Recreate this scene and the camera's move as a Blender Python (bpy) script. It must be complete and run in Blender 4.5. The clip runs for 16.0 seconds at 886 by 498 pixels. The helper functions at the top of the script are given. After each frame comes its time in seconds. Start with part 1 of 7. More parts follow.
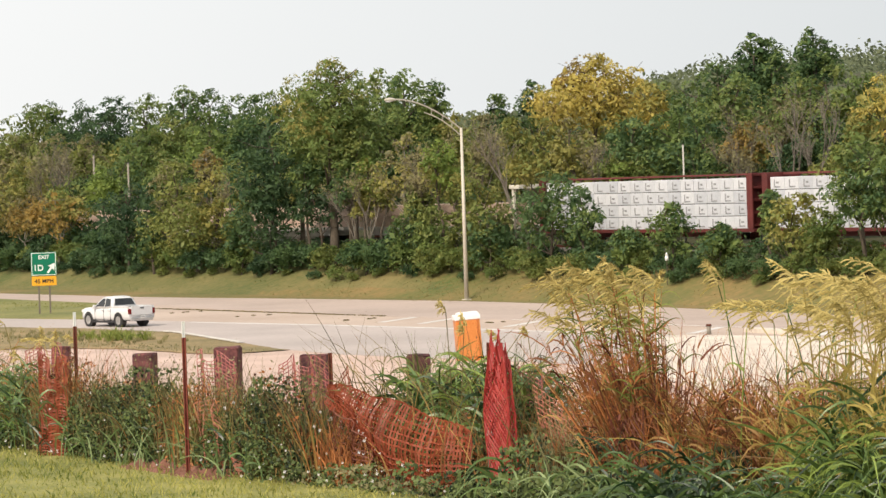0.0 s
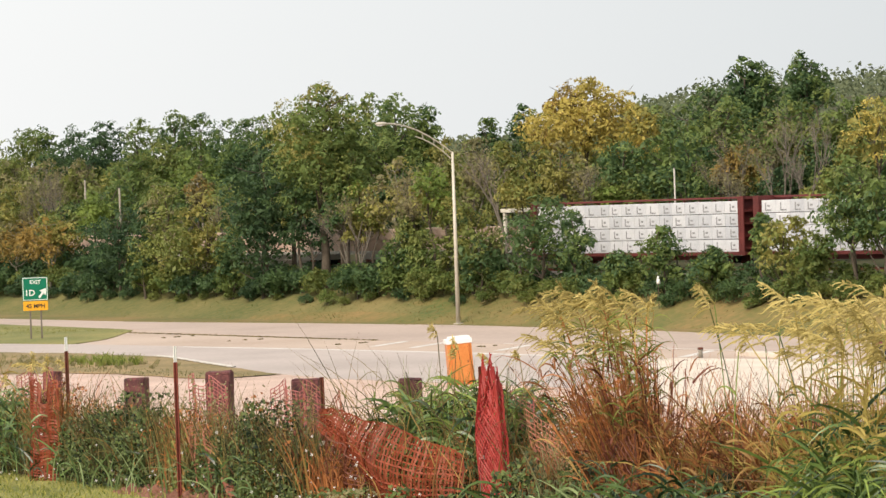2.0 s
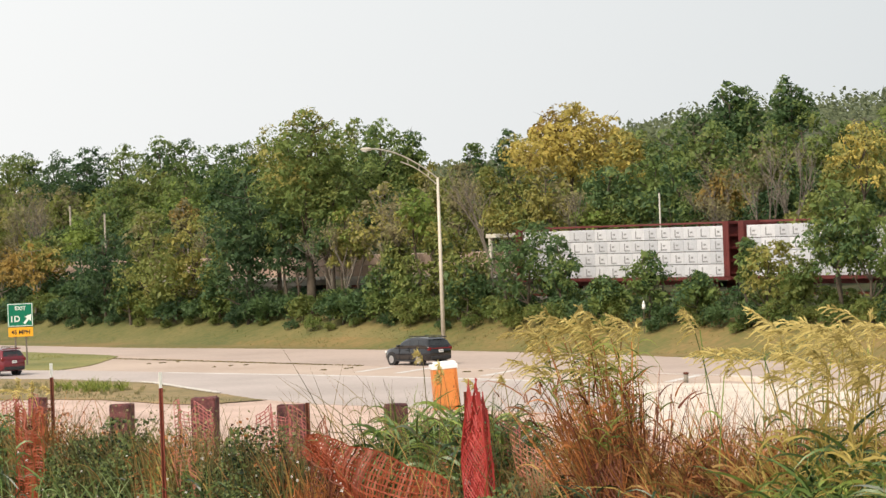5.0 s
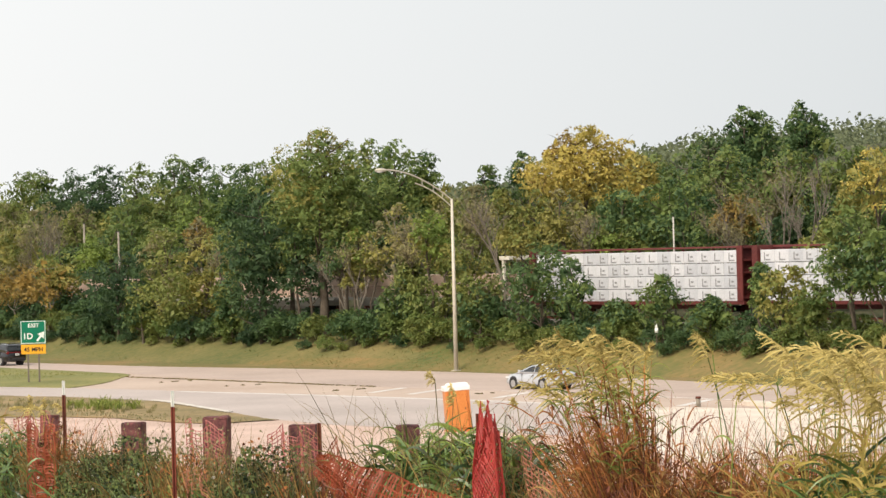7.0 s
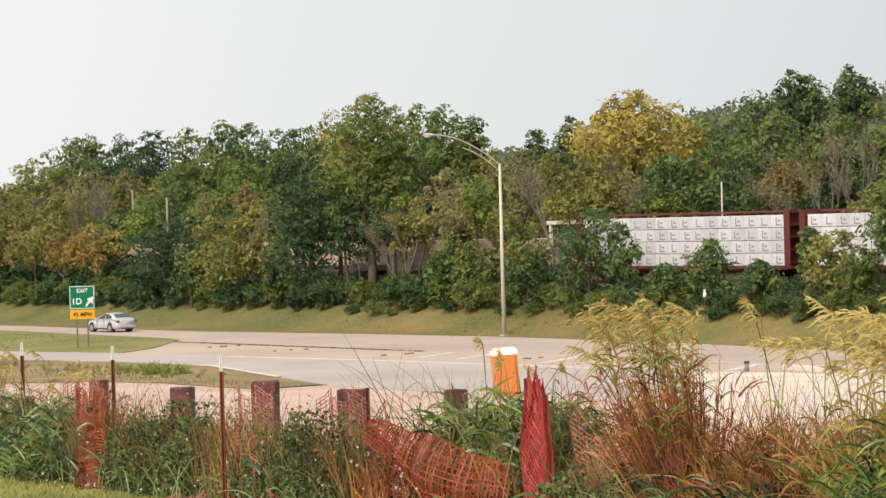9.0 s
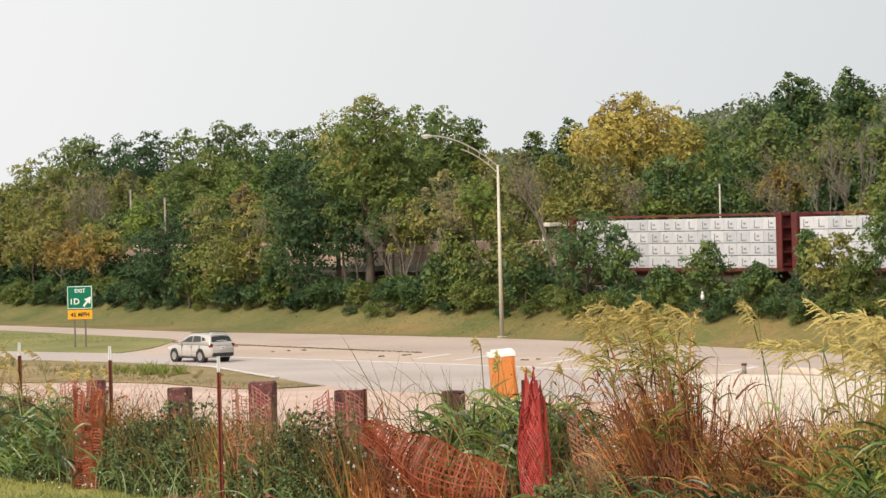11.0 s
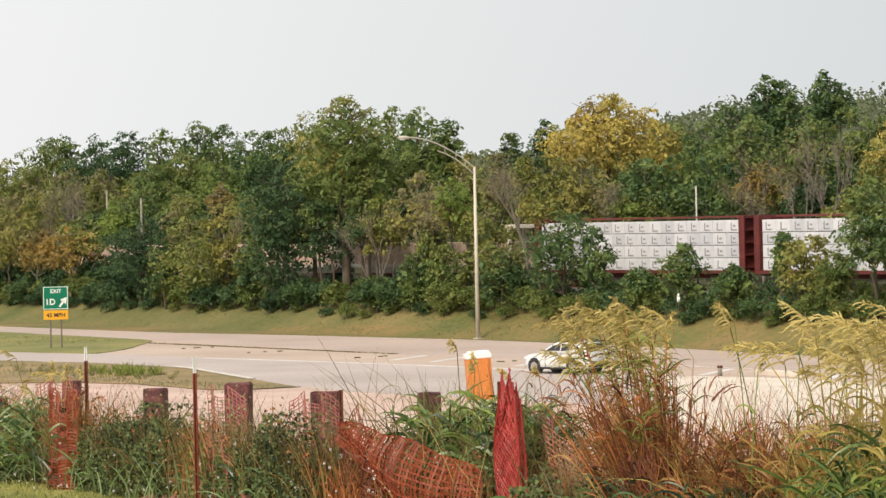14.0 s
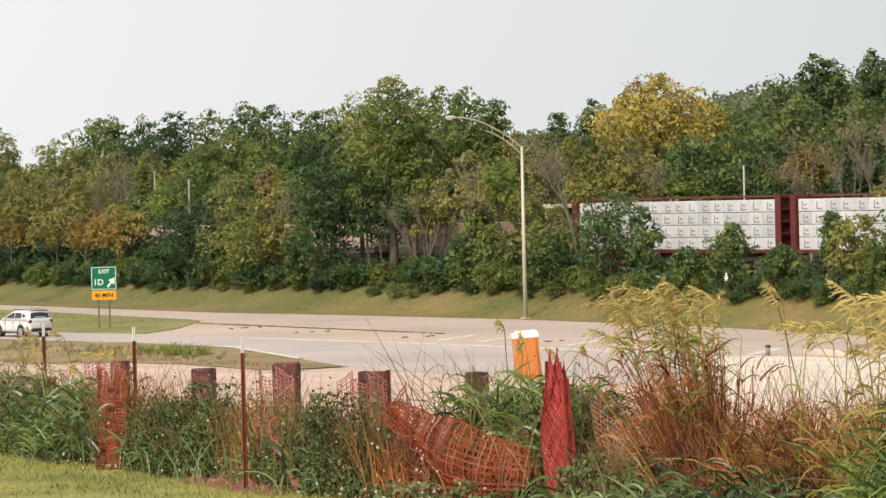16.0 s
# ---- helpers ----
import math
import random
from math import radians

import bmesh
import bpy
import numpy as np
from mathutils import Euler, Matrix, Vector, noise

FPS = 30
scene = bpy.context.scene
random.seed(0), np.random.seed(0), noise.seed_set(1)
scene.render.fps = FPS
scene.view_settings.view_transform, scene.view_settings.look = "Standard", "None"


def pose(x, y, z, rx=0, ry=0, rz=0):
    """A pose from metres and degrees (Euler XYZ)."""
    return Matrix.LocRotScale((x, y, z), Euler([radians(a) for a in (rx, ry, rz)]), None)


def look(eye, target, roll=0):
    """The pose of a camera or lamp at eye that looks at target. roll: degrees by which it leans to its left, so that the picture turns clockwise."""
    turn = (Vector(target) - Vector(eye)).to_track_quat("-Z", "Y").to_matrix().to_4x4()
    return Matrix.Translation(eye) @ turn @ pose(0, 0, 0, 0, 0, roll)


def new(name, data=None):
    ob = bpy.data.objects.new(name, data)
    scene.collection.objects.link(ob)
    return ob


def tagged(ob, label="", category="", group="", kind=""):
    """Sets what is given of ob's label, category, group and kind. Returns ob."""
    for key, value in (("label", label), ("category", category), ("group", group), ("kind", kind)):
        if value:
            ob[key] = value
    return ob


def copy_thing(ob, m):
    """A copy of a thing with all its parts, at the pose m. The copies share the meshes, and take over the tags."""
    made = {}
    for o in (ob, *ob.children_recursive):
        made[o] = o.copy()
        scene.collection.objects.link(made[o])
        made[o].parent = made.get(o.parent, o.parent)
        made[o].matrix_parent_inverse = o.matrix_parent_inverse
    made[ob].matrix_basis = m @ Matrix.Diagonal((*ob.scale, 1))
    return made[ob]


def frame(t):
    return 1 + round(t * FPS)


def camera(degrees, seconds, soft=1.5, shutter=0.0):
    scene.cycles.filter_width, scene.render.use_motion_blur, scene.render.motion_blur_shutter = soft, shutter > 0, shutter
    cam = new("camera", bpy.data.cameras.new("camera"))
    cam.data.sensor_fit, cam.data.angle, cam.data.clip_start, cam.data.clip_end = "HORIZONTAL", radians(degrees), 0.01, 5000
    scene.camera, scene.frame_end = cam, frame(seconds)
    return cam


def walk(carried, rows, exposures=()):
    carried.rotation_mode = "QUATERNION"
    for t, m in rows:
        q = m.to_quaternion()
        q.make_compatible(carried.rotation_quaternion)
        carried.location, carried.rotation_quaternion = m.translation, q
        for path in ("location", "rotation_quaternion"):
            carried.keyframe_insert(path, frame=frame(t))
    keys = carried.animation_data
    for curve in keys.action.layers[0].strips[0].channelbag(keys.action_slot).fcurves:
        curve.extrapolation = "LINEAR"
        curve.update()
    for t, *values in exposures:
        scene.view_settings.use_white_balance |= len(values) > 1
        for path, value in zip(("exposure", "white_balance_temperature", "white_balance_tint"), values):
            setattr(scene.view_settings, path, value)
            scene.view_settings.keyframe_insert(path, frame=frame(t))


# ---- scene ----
cam = camera(15.93, 16.0, soft=1.5)
EYE = (0.0, 0.0, 8.2)
# seconds, yaw, pitch, roll of a hand-held camera that stays on one spot
TURNS = [
    (0.0, 0.0, -1.2787, 1.9), (0.5, -0.1291, -1.2011, 1.883), (1.0, -0.1484, -1.1752, 1.973),
    (1.5, -0.252, -1.0961, 2.168), (2.0, -0.1561, -0.8504, 2.031), (2.5, -0.2374, -0.6513, 1.941),
    (3.0, -0.2915, -0.6427, 2.035), (3.2, -0.403, -0.5318, 2.191), (5.5, -0.4275, -0.3124, 2.128),
    (6.0, -0.5065, -0.1061, 2.118), (6.5, -0.3096, -0.1878, 1.649), (7.0, -0.1763, -0.0041, 1.553),
    (7.5, -0.1043, -0.0036, 1.508), (8.0, 0.6902, -0.7519, 1.722), (8.5, 0.6341, -0.6261, 1.863),
    (9.0, 0.6924, -0.6162, 1.622), (9.2, 0.7027, -0.548, 1.505), (11.3, 0.6556, -0.5966, 1.438),
    (11.5, 0.6686, -0.5391, 1.472), (12.0, 0.6143, -0.4975, 1.359), (12.5, 0.7628, -0.5265, 1.393),
    (13.0, 0.8246, -0.663, 1.442), (13.5, 0.3783, -0.7631, 1.277), (14.0, 0.2301, -0.5769, 1.265),
    (14.5, 0.9708, -0.5623, 1.25), (15.0, 1.3959, -0.6599, 1.61), (15.5, 1.3549, -0.7913, 1.583),
    (16.0, 1.0875, -0.9231, 1.364),
]
walk(cam, [(t, pose(*EYE, 90 + pitch, roll, yaw)) for t, yaw, pitch, roll in TURNS], exposures=[(0.0, 0.03), (7.3, 0.03), (8.2, -0.05), (16.0, -0.07)])

# ---- light: a bright overcast sky with a weak, wide sun ----
world = bpy.data.worlds.new("overcast")
scene.world = world
world.use_nodes = True
wn, wl = world.node_tree.nodes, world.node_tree.links
wn.clear()
sky = wn.new("ShaderNodeTexSky")
sky.sky_type, sky.sun_disc = "NISHITA", False
sky.sun_elevation, sky.sun_rotation = radians(42), radians(212)
sky.dust_density, sky.air_density = 4.0, 1.0
cloud = wn.new("ShaderNodeMapRange")
cloud.inputs["From Min"].default_value, cloud.inputs["From Max"].default_value = 0.35, -0.22
where, split = wn.new("ShaderNodeTexCoord"), wn.new("ShaderNodeSeparateXYZ")
veil = wn.new("ShaderNodeMix")
veil.data_type = "RGBA"
veil.inputs["A"].default_value, veil.inputs["B"].default_value = (0.60, 0.64, 0.66, 1), (0.99, 0.99, 0.98, 1)
dim = wn.new("ShaderNodeVectorMath")
dim.operation = "SCALE"
dim.inputs["Scale"].default_value = 0.10
thin = wn.new("ShaderNodeMix")
thin.data_type = "RGBA"
thin.inputs["Factor"].default_value = 0.92
back = wn.new("ShaderNodeBackground")
back.inputs["Strength"].default_value = 1.05
wout = wn.new("ShaderNodeOutputWorld")
wl.new(sky.outputs["Color"], dim.inputs[0])
wl.new(where.outputs["Generated"], split.inputs["Vector"])
wl.new(split.outputs["X"], cloud.inputs["Value"])
wl.new(cloud.outputs["Result"], veil.inputs["Factor"])
wl.new(dim.outputs["Vector"], thin.inputs["A"])
wl.new(veil.outputs["Result"], thin.inputs["B"])
wl.new(thin.outputs["Result"], back.inputs["Color"])
wl.new(back.outputs["Background"], wout.inputs["Surface"])
sun = new("sun", bpy.data.lights.new("sun", "SUN"))
sun.data.energy, sun.data.angle, sun.data.color = 4.0, radians(20), (1.0, 0.877, 0.715)
sun.matrix_world = look((-60, -95, 100), (0, 0, 0))


# ---- materials ----
def mat(name, low, high, rough=0.8, scale=4.0, fine=40.0, bump=0.0, metal=0.0, island=0.0, per_object=0.0, translucent=0.0, coat=0.0, spec=0.4):
    """Two noises mix low and high; island and per_object add a random share of the mix to each loose piece or object."""
    m = bpy.data.materials.new(name)
    m.use_nodes = True
    n, l = m.node_tree.nodes, m.node_tree.links
    bsdf = n["Principled BSDF"]
    geo = n.new("ShaderNodeNewGeometry")
    co = n.new("ShaderNodeTexCoord")
    a, b = n.new("ShaderNodeTexNoise"), n.new("ShaderNodeTexNoise")
    a.inputs["Scale"].default_value, b.inputs["Scale"].default_value = scale, fine
    a.inputs["Detail"].default_value, b.inputs["Detail"].default_value = 4, 2
    l.new(co.outputs["Object"], a.inputs["Vector"])
    l.new(co.outputs["Object"], b.inputs["Vector"])

    def math_node(op, x, y):
        k = n.new("ShaderNodeMath")
        k.operation = op
        for i, v in enumerate((x, y)):
            if isinstance(v, (int, float)):
                k.inputs[i].default_value = v
            else:
                l.new(v, k.inputs[i])
        return k.outputs[0]

    f = math_node("ADD", math_node("MULTIPLY", math_node("SUBTRACT", a.outputs["Fac"], 0.5), 1.7), math_node("MULTIPLY", math_node("SUBTRACT", b.outputs["Fac"], 0.5), 1.1))
    if island:
        f = math_node("ADD", f, math_node("MULTIPLY", math_node("SUBTRACT", geo.outputs["Random Per Island"], 0.5), island))
    if per_object:
        info = n.new("ShaderNodeObjectInfo")
        f = math_node("ADD", f, math_node("MULTIPLY", math_node("SUBTRACT", info.outputs["Random"], 0.5), per_object))
    f = math_node("ADD", f, 0.5)
    ramp = n.new("ShaderNodeMix")
    ramp.data_type, ramp.clamp_factor = "RGBA", True
    ramp.inputs["A"].default_value, ramp.inputs["B"].default_value = (*low, 1), (*high, 1)
    l.new(f, ramp.inputs["Factor"])
    l.new(ramp.outputs["Result"], bsdf.inputs["Base Color"])
    bsdf.inputs["Roughness"].default_value, bsdf.inputs["Metallic"].default_value = rough, metal
    bsdf.inputs["Specular IOR Level"].default_value = spec
    bsdf.inputs["Coat Weight"].default_value = coat
    if bump:
        k = n.new("ShaderNodeBump")
        k.inputs["Strength"].default_value, k.inputs["Distance"].default_value = 0.6, bump
        l.new(b.outputs["Fac"], k.inputs["Height"])
        l.new(k.outputs["Normal"], bsdf.inputs["Normal"])
    if translucent:
        tr, mix = n.new("ShaderNodeBsdfTranslucent"), n.new("ShaderNodeMixShader")
        l.new(ramp.outputs["Result"], tr.inputs["Color"])
        mix.inputs["Fac"].default_value = translucent
        l.new(bsdf.outputs["BSDF"], mix.inputs[1])
        l.new(tr.outputs["BSDF"], mix.inputs[2])
        l.new(mix.outputs["Shader"], n["Material Output"].inputs["Surface"])
    return m


def leafy(name, low, high, island=0.38, per_object=0.35, translucent=0.34):
    return mat(name, low, high, rough=0.55, scale=0.55, fine=3.0, island=island, per_object=per_object, translucent=translucent, spec=0.25)


LAWN = mat("mown_lawn", (0.105, 0.125, 0.026), (0.350, 0.318, 0.095), 0.9, 1.2, 22, 0.02)
GRAVEL = mat("pale_gravel", (0.400, 0.284, 0.230), (0.655, 0.490, 0.420), 0.95, 0.25, 9, 0.03)
VERGE = mat("dry_verge", (0.078, 0.112, 0.026), (0.258, 0.172, 0.068), 0.95, 0.14, 2.4, 0.06)
VERGE_GREEN = mat("green_verge", (0.074, 0.100, 0.026), (0.215, 0.172, 0.066), 0.95, 0.14, 2.4, 0.06)
GORE_GRASS = mat("short_gore_grass", (0.110, 0.135, 0.036), (0.280, 0.245, 0.085), 0.95, 0.16, 3.5, 0.05)
ISLAND_GRASS = mat("dry_island_grass", (0.13, 0.115, 0.045), (0.36, 0.25, 0.125), 0.95, 0.2, 3.0, 0.05)
LAMP_STEEL = mat("pale_galvanised_steel", (0.47, 0.43, 0.36), (0.62, 0.57, 0.48), 0.6, 1.2, 14, 0, 0.1)
SIGN_POST = mat("weathered_sign_post", (0.11, 0.09, 0.075), (0.20, 0.17, 0.145), 0.8, 2, 14)
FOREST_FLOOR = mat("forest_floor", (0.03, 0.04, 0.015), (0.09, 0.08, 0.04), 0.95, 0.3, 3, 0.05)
ASPHALT = mat("worn_concrete", (0.365, 0.288, 0.247), (0.504, 0.402, 0.351), 0.85, 0.10, 2.5, 0.004)
ROAD_GREY = mat("grey_asphalt", (0.365, 0.312, 0.290), (0.495, 0.428, 0.400), 0.85, 0.12, 3.0, 0.004)
SHOULDER = mat("tan_shoulder", (0.392, 0.298, 0.242), (0.516, 0.413, 0.345), 0.9, 0.12, 2.5, 0.006)
PAINT = mat("worn_road_paint", (0.46, 0.43, 0.41), (0.74, 0.72, 0.70), 0.7, 1.0, 9)
PAD = mat("bright_concrete", (0.52, 0.445, 0.375), (0.74, 0.66, 0.57), 0.8, 0.4, 4, 0.004)
KERB = mat("kerb_concrete", (0.482, 0.448, 0.413), (0.689, 0.653, 0.609), 0.85, 0.8, 8, 0.004)
# weed litter, its colour taken near black to include the shade between blades
SHADED_LITTER = mat("shaded_weedy_litter", (0.020, 0.020, 0.010), (0.085, 0.060, 0.032), 0.95, 2.5, 22, 0.03)
SOIL = mat("red_soil", (0.13, 0.055, 0.035), (0.27, 0.13, 0.09), 0.95, 2.0, 25, 0.03)
BALLAST = mat("ballast", (0.12, 0.11, 0.10), (0.28, 0.26, 0.24), 0.95, 1.0, 12, 0.05)
STEEL = mat("galvanised_steel", (0.378, 0.360, 0.324), (0.522, 0.495, 0.450), 0.6, 1.2, 14, 0, 0.1)
RUST = mat("rusty_steel", (0.07, 0.022, 0.014), (0.20, 0.06, 0.035), 0.75, 3, 40, 0.002)
RED_RUST = mat("red_rusty_steel", (0.12, 0.026, 0.018), (0.27, 0.066, 0.045), 0.75, 3, 40, 0.002)
WHITE = mat("white_paint", (0.72, 0.72, 0.70), (0.84, 0.84, 0.82), 0.45, 3, 20)
BARK = mat("bark", (0.045, 0.035, 0.025), (0.13, 0.105, 0.08), 0.95, 1.2, 9, 0.03)
PALE_BARK = mat("pale_bark", (0.17, 0.15, 0.12), (0.34, 0.31, 0.26), 0.95, 1.2, 9, 0.02)
GREY_BARK = mat("grey_brown_bark", (0.10, 0.085, 0.068), (0.23, 0.20, 0.165), 0.95, 1.2, 9, 0.02)
TIMBER = mat("weathered_timber", (0.028, 0.014, 0.018), (0.215, 0.078, 0.076), 0.9, 7, 34, 0.006, per_object=0.4)
WAGON_RED = mat("oxide_red_steel", (0.075, 0.015, 0.014), (0.155, 0.032, 0.028), 0.6, 0.8, 9)
WRAP = mat("white_lumber_wrap", (0.44, 0.455, 0.495), (0.63, 0.635, 0.665), 0.4, 0.9, 7, 0.012, per_object=0.7)
MARK = mat("grey_print", (0.16, 0.165, 0.175), (0.32, 0.32, 0.33), 0.5, 4, 20)
TAN = mat("tan_lumber", (0.38, 0.27, 0.21), (0.60, 0.45, 0.36), 0.8, 1.0, 12, per_object=0.6)
BLACK = mat("black_rubber", (0.012, 0.012, 0.013), (0.03, 0.03, 0.03), 0.7, 6, 40)
DARK = mat("dark_steel", (0.02, 0.018, 0.016), (0.07, 0.06, 0.05), 0.7, 2, 20)
SIGN_GREEN = mat("sign_green", (0.0, 0.145, 0.078), (0.0, 0.185, 0.10), 0.4, 1.5, 12)
SIGN_AMBER = mat("sign_amber", (0.80, 0.36, 0.02), (0.90, 0.46, 0.03), 0.45, 1.5, 12)
SIGN_WHITE = mat("sign_white", (0.78, 0.82, 0.78), (0.86, 0.88, 0.85), 0.4, 2, 12)
ORANGE = mat("orange_plastic", (0.54, 0.185, 0.040), (0.66, 0.250, 0.070), 0.45, 1.5, 12)
ORANGE_DARK = mat("orange_shade", (0.50, 0.15, 0.03), (0.62, 0.20, 0.05), 0.5, 1.5, 12)
NET_FADED = mat("faded_netting", (0.26, 0.085, 0.05), (0.48, 0.20, 0.13), 0.6, 1.4, 9, translucent=0.15)
NET_PINK = mat("pinkish_netting", (0.30, 0.075, 0.07), (0.52, 0.20, 0.18), 0.6, 1.4, 9, translucent=0.15)
NET = mat("orange_red_netting", (0.15, 0.026, 0.012), (0.36, 0.086, 0.040), 0.55, 1.4, 9, translucent=0.15)
NET_DULL = mat("dull_brown_netting", (0.10, 0.028, 0.016), (0.24, 0.080, 0.048), 0.6, 1.4, 9, translucent=0.1)
NET_RED = mat("crimson_netting", (0.26, 0.018, 0.020), (0.48, 0.060, 0.05), 0.55, 1.4, 9, translucent=0.15)
GLASS = mat("car_glass", (0.012, 0.014, 0.016), (0.03, 0.033, 0.036), 0.08, 2, 9, spec=0.6)
LAMP_RED = mat("tail_lamp", (0.12, 0.010, 0.012), (0.20, 0.016, 0.018), 0.2, 4, 20)
LAMP_CLEAR = mat("head_lamp", (0.6, 0.6, 0.6), (0.8, 0.8, 0.8), 0.12, 4, 20)
CHROME = mat("alloy", (0.45, 0.45, 0.46), (0.62, 0.62, 0.63), 0.3, 4, 20, metal=0.8)
TRIM = mat("black_trim", (0.018, 0.018, 0.02), (0.035, 0.035, 0.037), 0.5, 4, 30)
CAR_WHITE = mat("white_car_paint", (0.62, 0.62, 0.63), (0.69, 0.69, 0.70), 0.25, 1, 6, coat=0.6)
CAR_SILVER = mat("silver_car_paint", (0.50, 0.52, 0.56), (0.58, 0.60, 0.64), 0.28, 1, 6, metal=0.35, coat=0.6)
CAR_BEIGE = mat("champagne_car_paint", (0.50, 0.47, 0.44), (0.60, 0.57, 0.54), 0.28, 1, 6, metal=0.3, coat=0.6)
CAR_BLACK = mat("black_car_paint", (0.006, 0.006, 0.007), (0.010, 0.010, 0.012), 0.2, 1, 6, coat=0.7, spec=0.4)
CAR_RED = mat("dark_red_car_paint", (0.13, 0.012, 0.02), (0.19, 0.02, 0.03), 0.25, 1, 6, metal=0.2, coat=0.7)

LEAF_DARK = leafy("dark_green_leaves", (0.040, 0.085, 0.036), (0.118, 0.185, 0.066))
LEAF_MID = leafy("green_leaves", (0.099, 0.155, 0.046), (0.217, 0.275, 0.078))
LEAF_OLIVE = leafy("olive_leaves", (0.112, 0.150, 0.042), (0.285, 0.305, 0.085))
LEAF_YELLOW = leafy("yellowing_leaves", (0.34, 0.29, 0.070), (0.72, 0.56, 0.150))
LEAF_GOLD = leafy("golden_olive_leaves", (0.150, 0.158, 0.042), (0.410, 0.370, 0.108))
LEAF_DEEP = leafy("deep_green_leaves", (0.026, 0.060, 0.030), (0.092, 0.150, 0.062))
LEAF_TAN = leafy("tan_dry_leaves", (0.128, 0.128, 0.064), (0.337, 0.296, 0.148))
LEAF_BRIGHT = leafy("bright_green_leaves", (0.110, 0.175, 0.036), (0.300, 0.380, 0.090))
LEAF_RUST = leafy("rusty_leaves", (0.153, 0.121, 0.038), (0.459, 0.306, 0.087))
GRASS_DEEP = mat("deep_green_blades", (0.009, 0.030, 0.010), (0.150, 0.235, 0.066), 0.40, 0.55, 3.0, island=1.1, per_object=0.2, translucent=0.14, spec=0.6)
VINE = leafy("vine_leaves", (0.008, 0.019, 0.007), (0.148, 0.190, 0.060), 1.1, 0.2, 0.16)
# near-black leaf colour that holds the shade deep inside the weeds
VINE_SHADE = leafy("shaded_vine_leaves", (0.006, 0.014, 0.007), (0.060, 0.085, 0.034), 1.0, 0.2, 0.1)
GRASS_GREEN = leafy("green_grass_blades", (0.030, 0.064, 0.014), (0.250, 0.325, 0.075), 1.1, 0.2, 0.16)
GRASS_DRY = leafy("dry_grass_blades", (0.170, 0.085, 0.027), (0.500, 0.310, 0.108), 1.0, 0.2, 0.25)
GRASS_STRAW = leafy("straw_grass_blades", (0.240, 0.182, 0.045), (0.590, 0.460, 0.142), 1.0, 0.2, 0.3)
PLUME = leafy("seed_plumes", (0.30, 0.235, 0.078), (0.69, 0.560, 0.215), 1.0, 0.2, 0.3)
RED_STEM = leafy("red_brown_stalks", (0.095, 0.030, 0.013), (0.580, 0.230, 0.080), 1.0, 0.2, 0.2)
MAROON_STEM = leafy("dark_maroon_stalks", (0.060, 0.016, 0.010), (0.24, 0.075, 0.045), 1.0, 0.2, 0.15)
STALK = leafy("olive_brown_stalks", (0.060, 0.052, 0.020), (0.23, 0.185, 0.070), 1.0, 0.2, 0.2)
PALE_BLADE = leafy("pale_green_blades", (0.13, 0.20, 0.07), (0.34, 0.42, 0.20), 1.0, 0.2, 0.3)
ISLAND_GREEN = leafy("island_weed_blades", (0.10, 0.14, 0.03), (0.30, 0.34, 0.08), 1.0, 0.2, 0.3)
VERGE_BLADES = leafy("verge_blades", (0.12, 0.145, 0.042), (0.25, 0.225, 0.082), 0.5, 0.2, 0.5)
PETAL = leafy("white_petals", (0.62, 0.58, 0.58), (0.82, 0.80, 0.80), 0.6, 0.2, 0.3)

# ---- the plan: n runs square to the roads, away from the eye; u runs along them, with the traffic ----
NX, NY, AX, AY = 0.831, 0.556, -0.556, 0.831
ALONG = math.degrees(math.atan2(AY, AX))


def spot(n, u, z=0.0):
    return (n * NX + u * AX, n * NY + u * AY, z)


def place(n, u, z=0.0, turn=0.0):
    """A pose whose x runs along the traffic and whose y points from the roads to the eye."""
    return pose(*spot(n, u, z), 0, 0, ALONG + turn)


def table(v, pts):
    return float(np.interp(v, [p[0] for p in pts], [p[1] for p in pts]))


PROFILE = [(-3000, 6.5), (0, 6.5), (9, 5.72), (17, 5.6), (24, 5.0), (58, 0.15), (68, -0.03), (118, -0.03), (120, 0.5), (122.5, 1.5), (127, 2.95), (134, 3.05), (150, 4.0), (170, 6.0), (200, 9.0), (260, 13.0), (330, 15.0), (420, 16.0), (6000, 16.0)]
HILL = [(0.0, 0.2), (0.03, 1.2), (0.058, 3.6), (0.066, 5.8), (0.085, 7.8), (0.15, 8.4)]


def ground_z(n, u):
    z = table(n, PROFILE)
    if n > 270:
        x, y, _ = spot(n, u)
        z += min(1, (n - 270) / 60) * table(x / max(y, 50), HILL)
    return z


# ---- mesh helpers ----
def mesh_of(name, verts, faces, mats, smooth=False, index=None):
    me = bpy.data.meshes.new(name)
    me.from_pydata([tuple(v) for v in verts], [], [tuple(f) for f in faces])
    for m in mats if isinstance(mats, (list, tuple)) else [mats]:
        me.materials.append(m)
    if smooth:
        me.polygons.foreach_set("use_smooth", [True] * len(me.polygons))
    if index is not None:
        me.polygons.foreach_set("material_index", list(index))
    me.update()
    return me


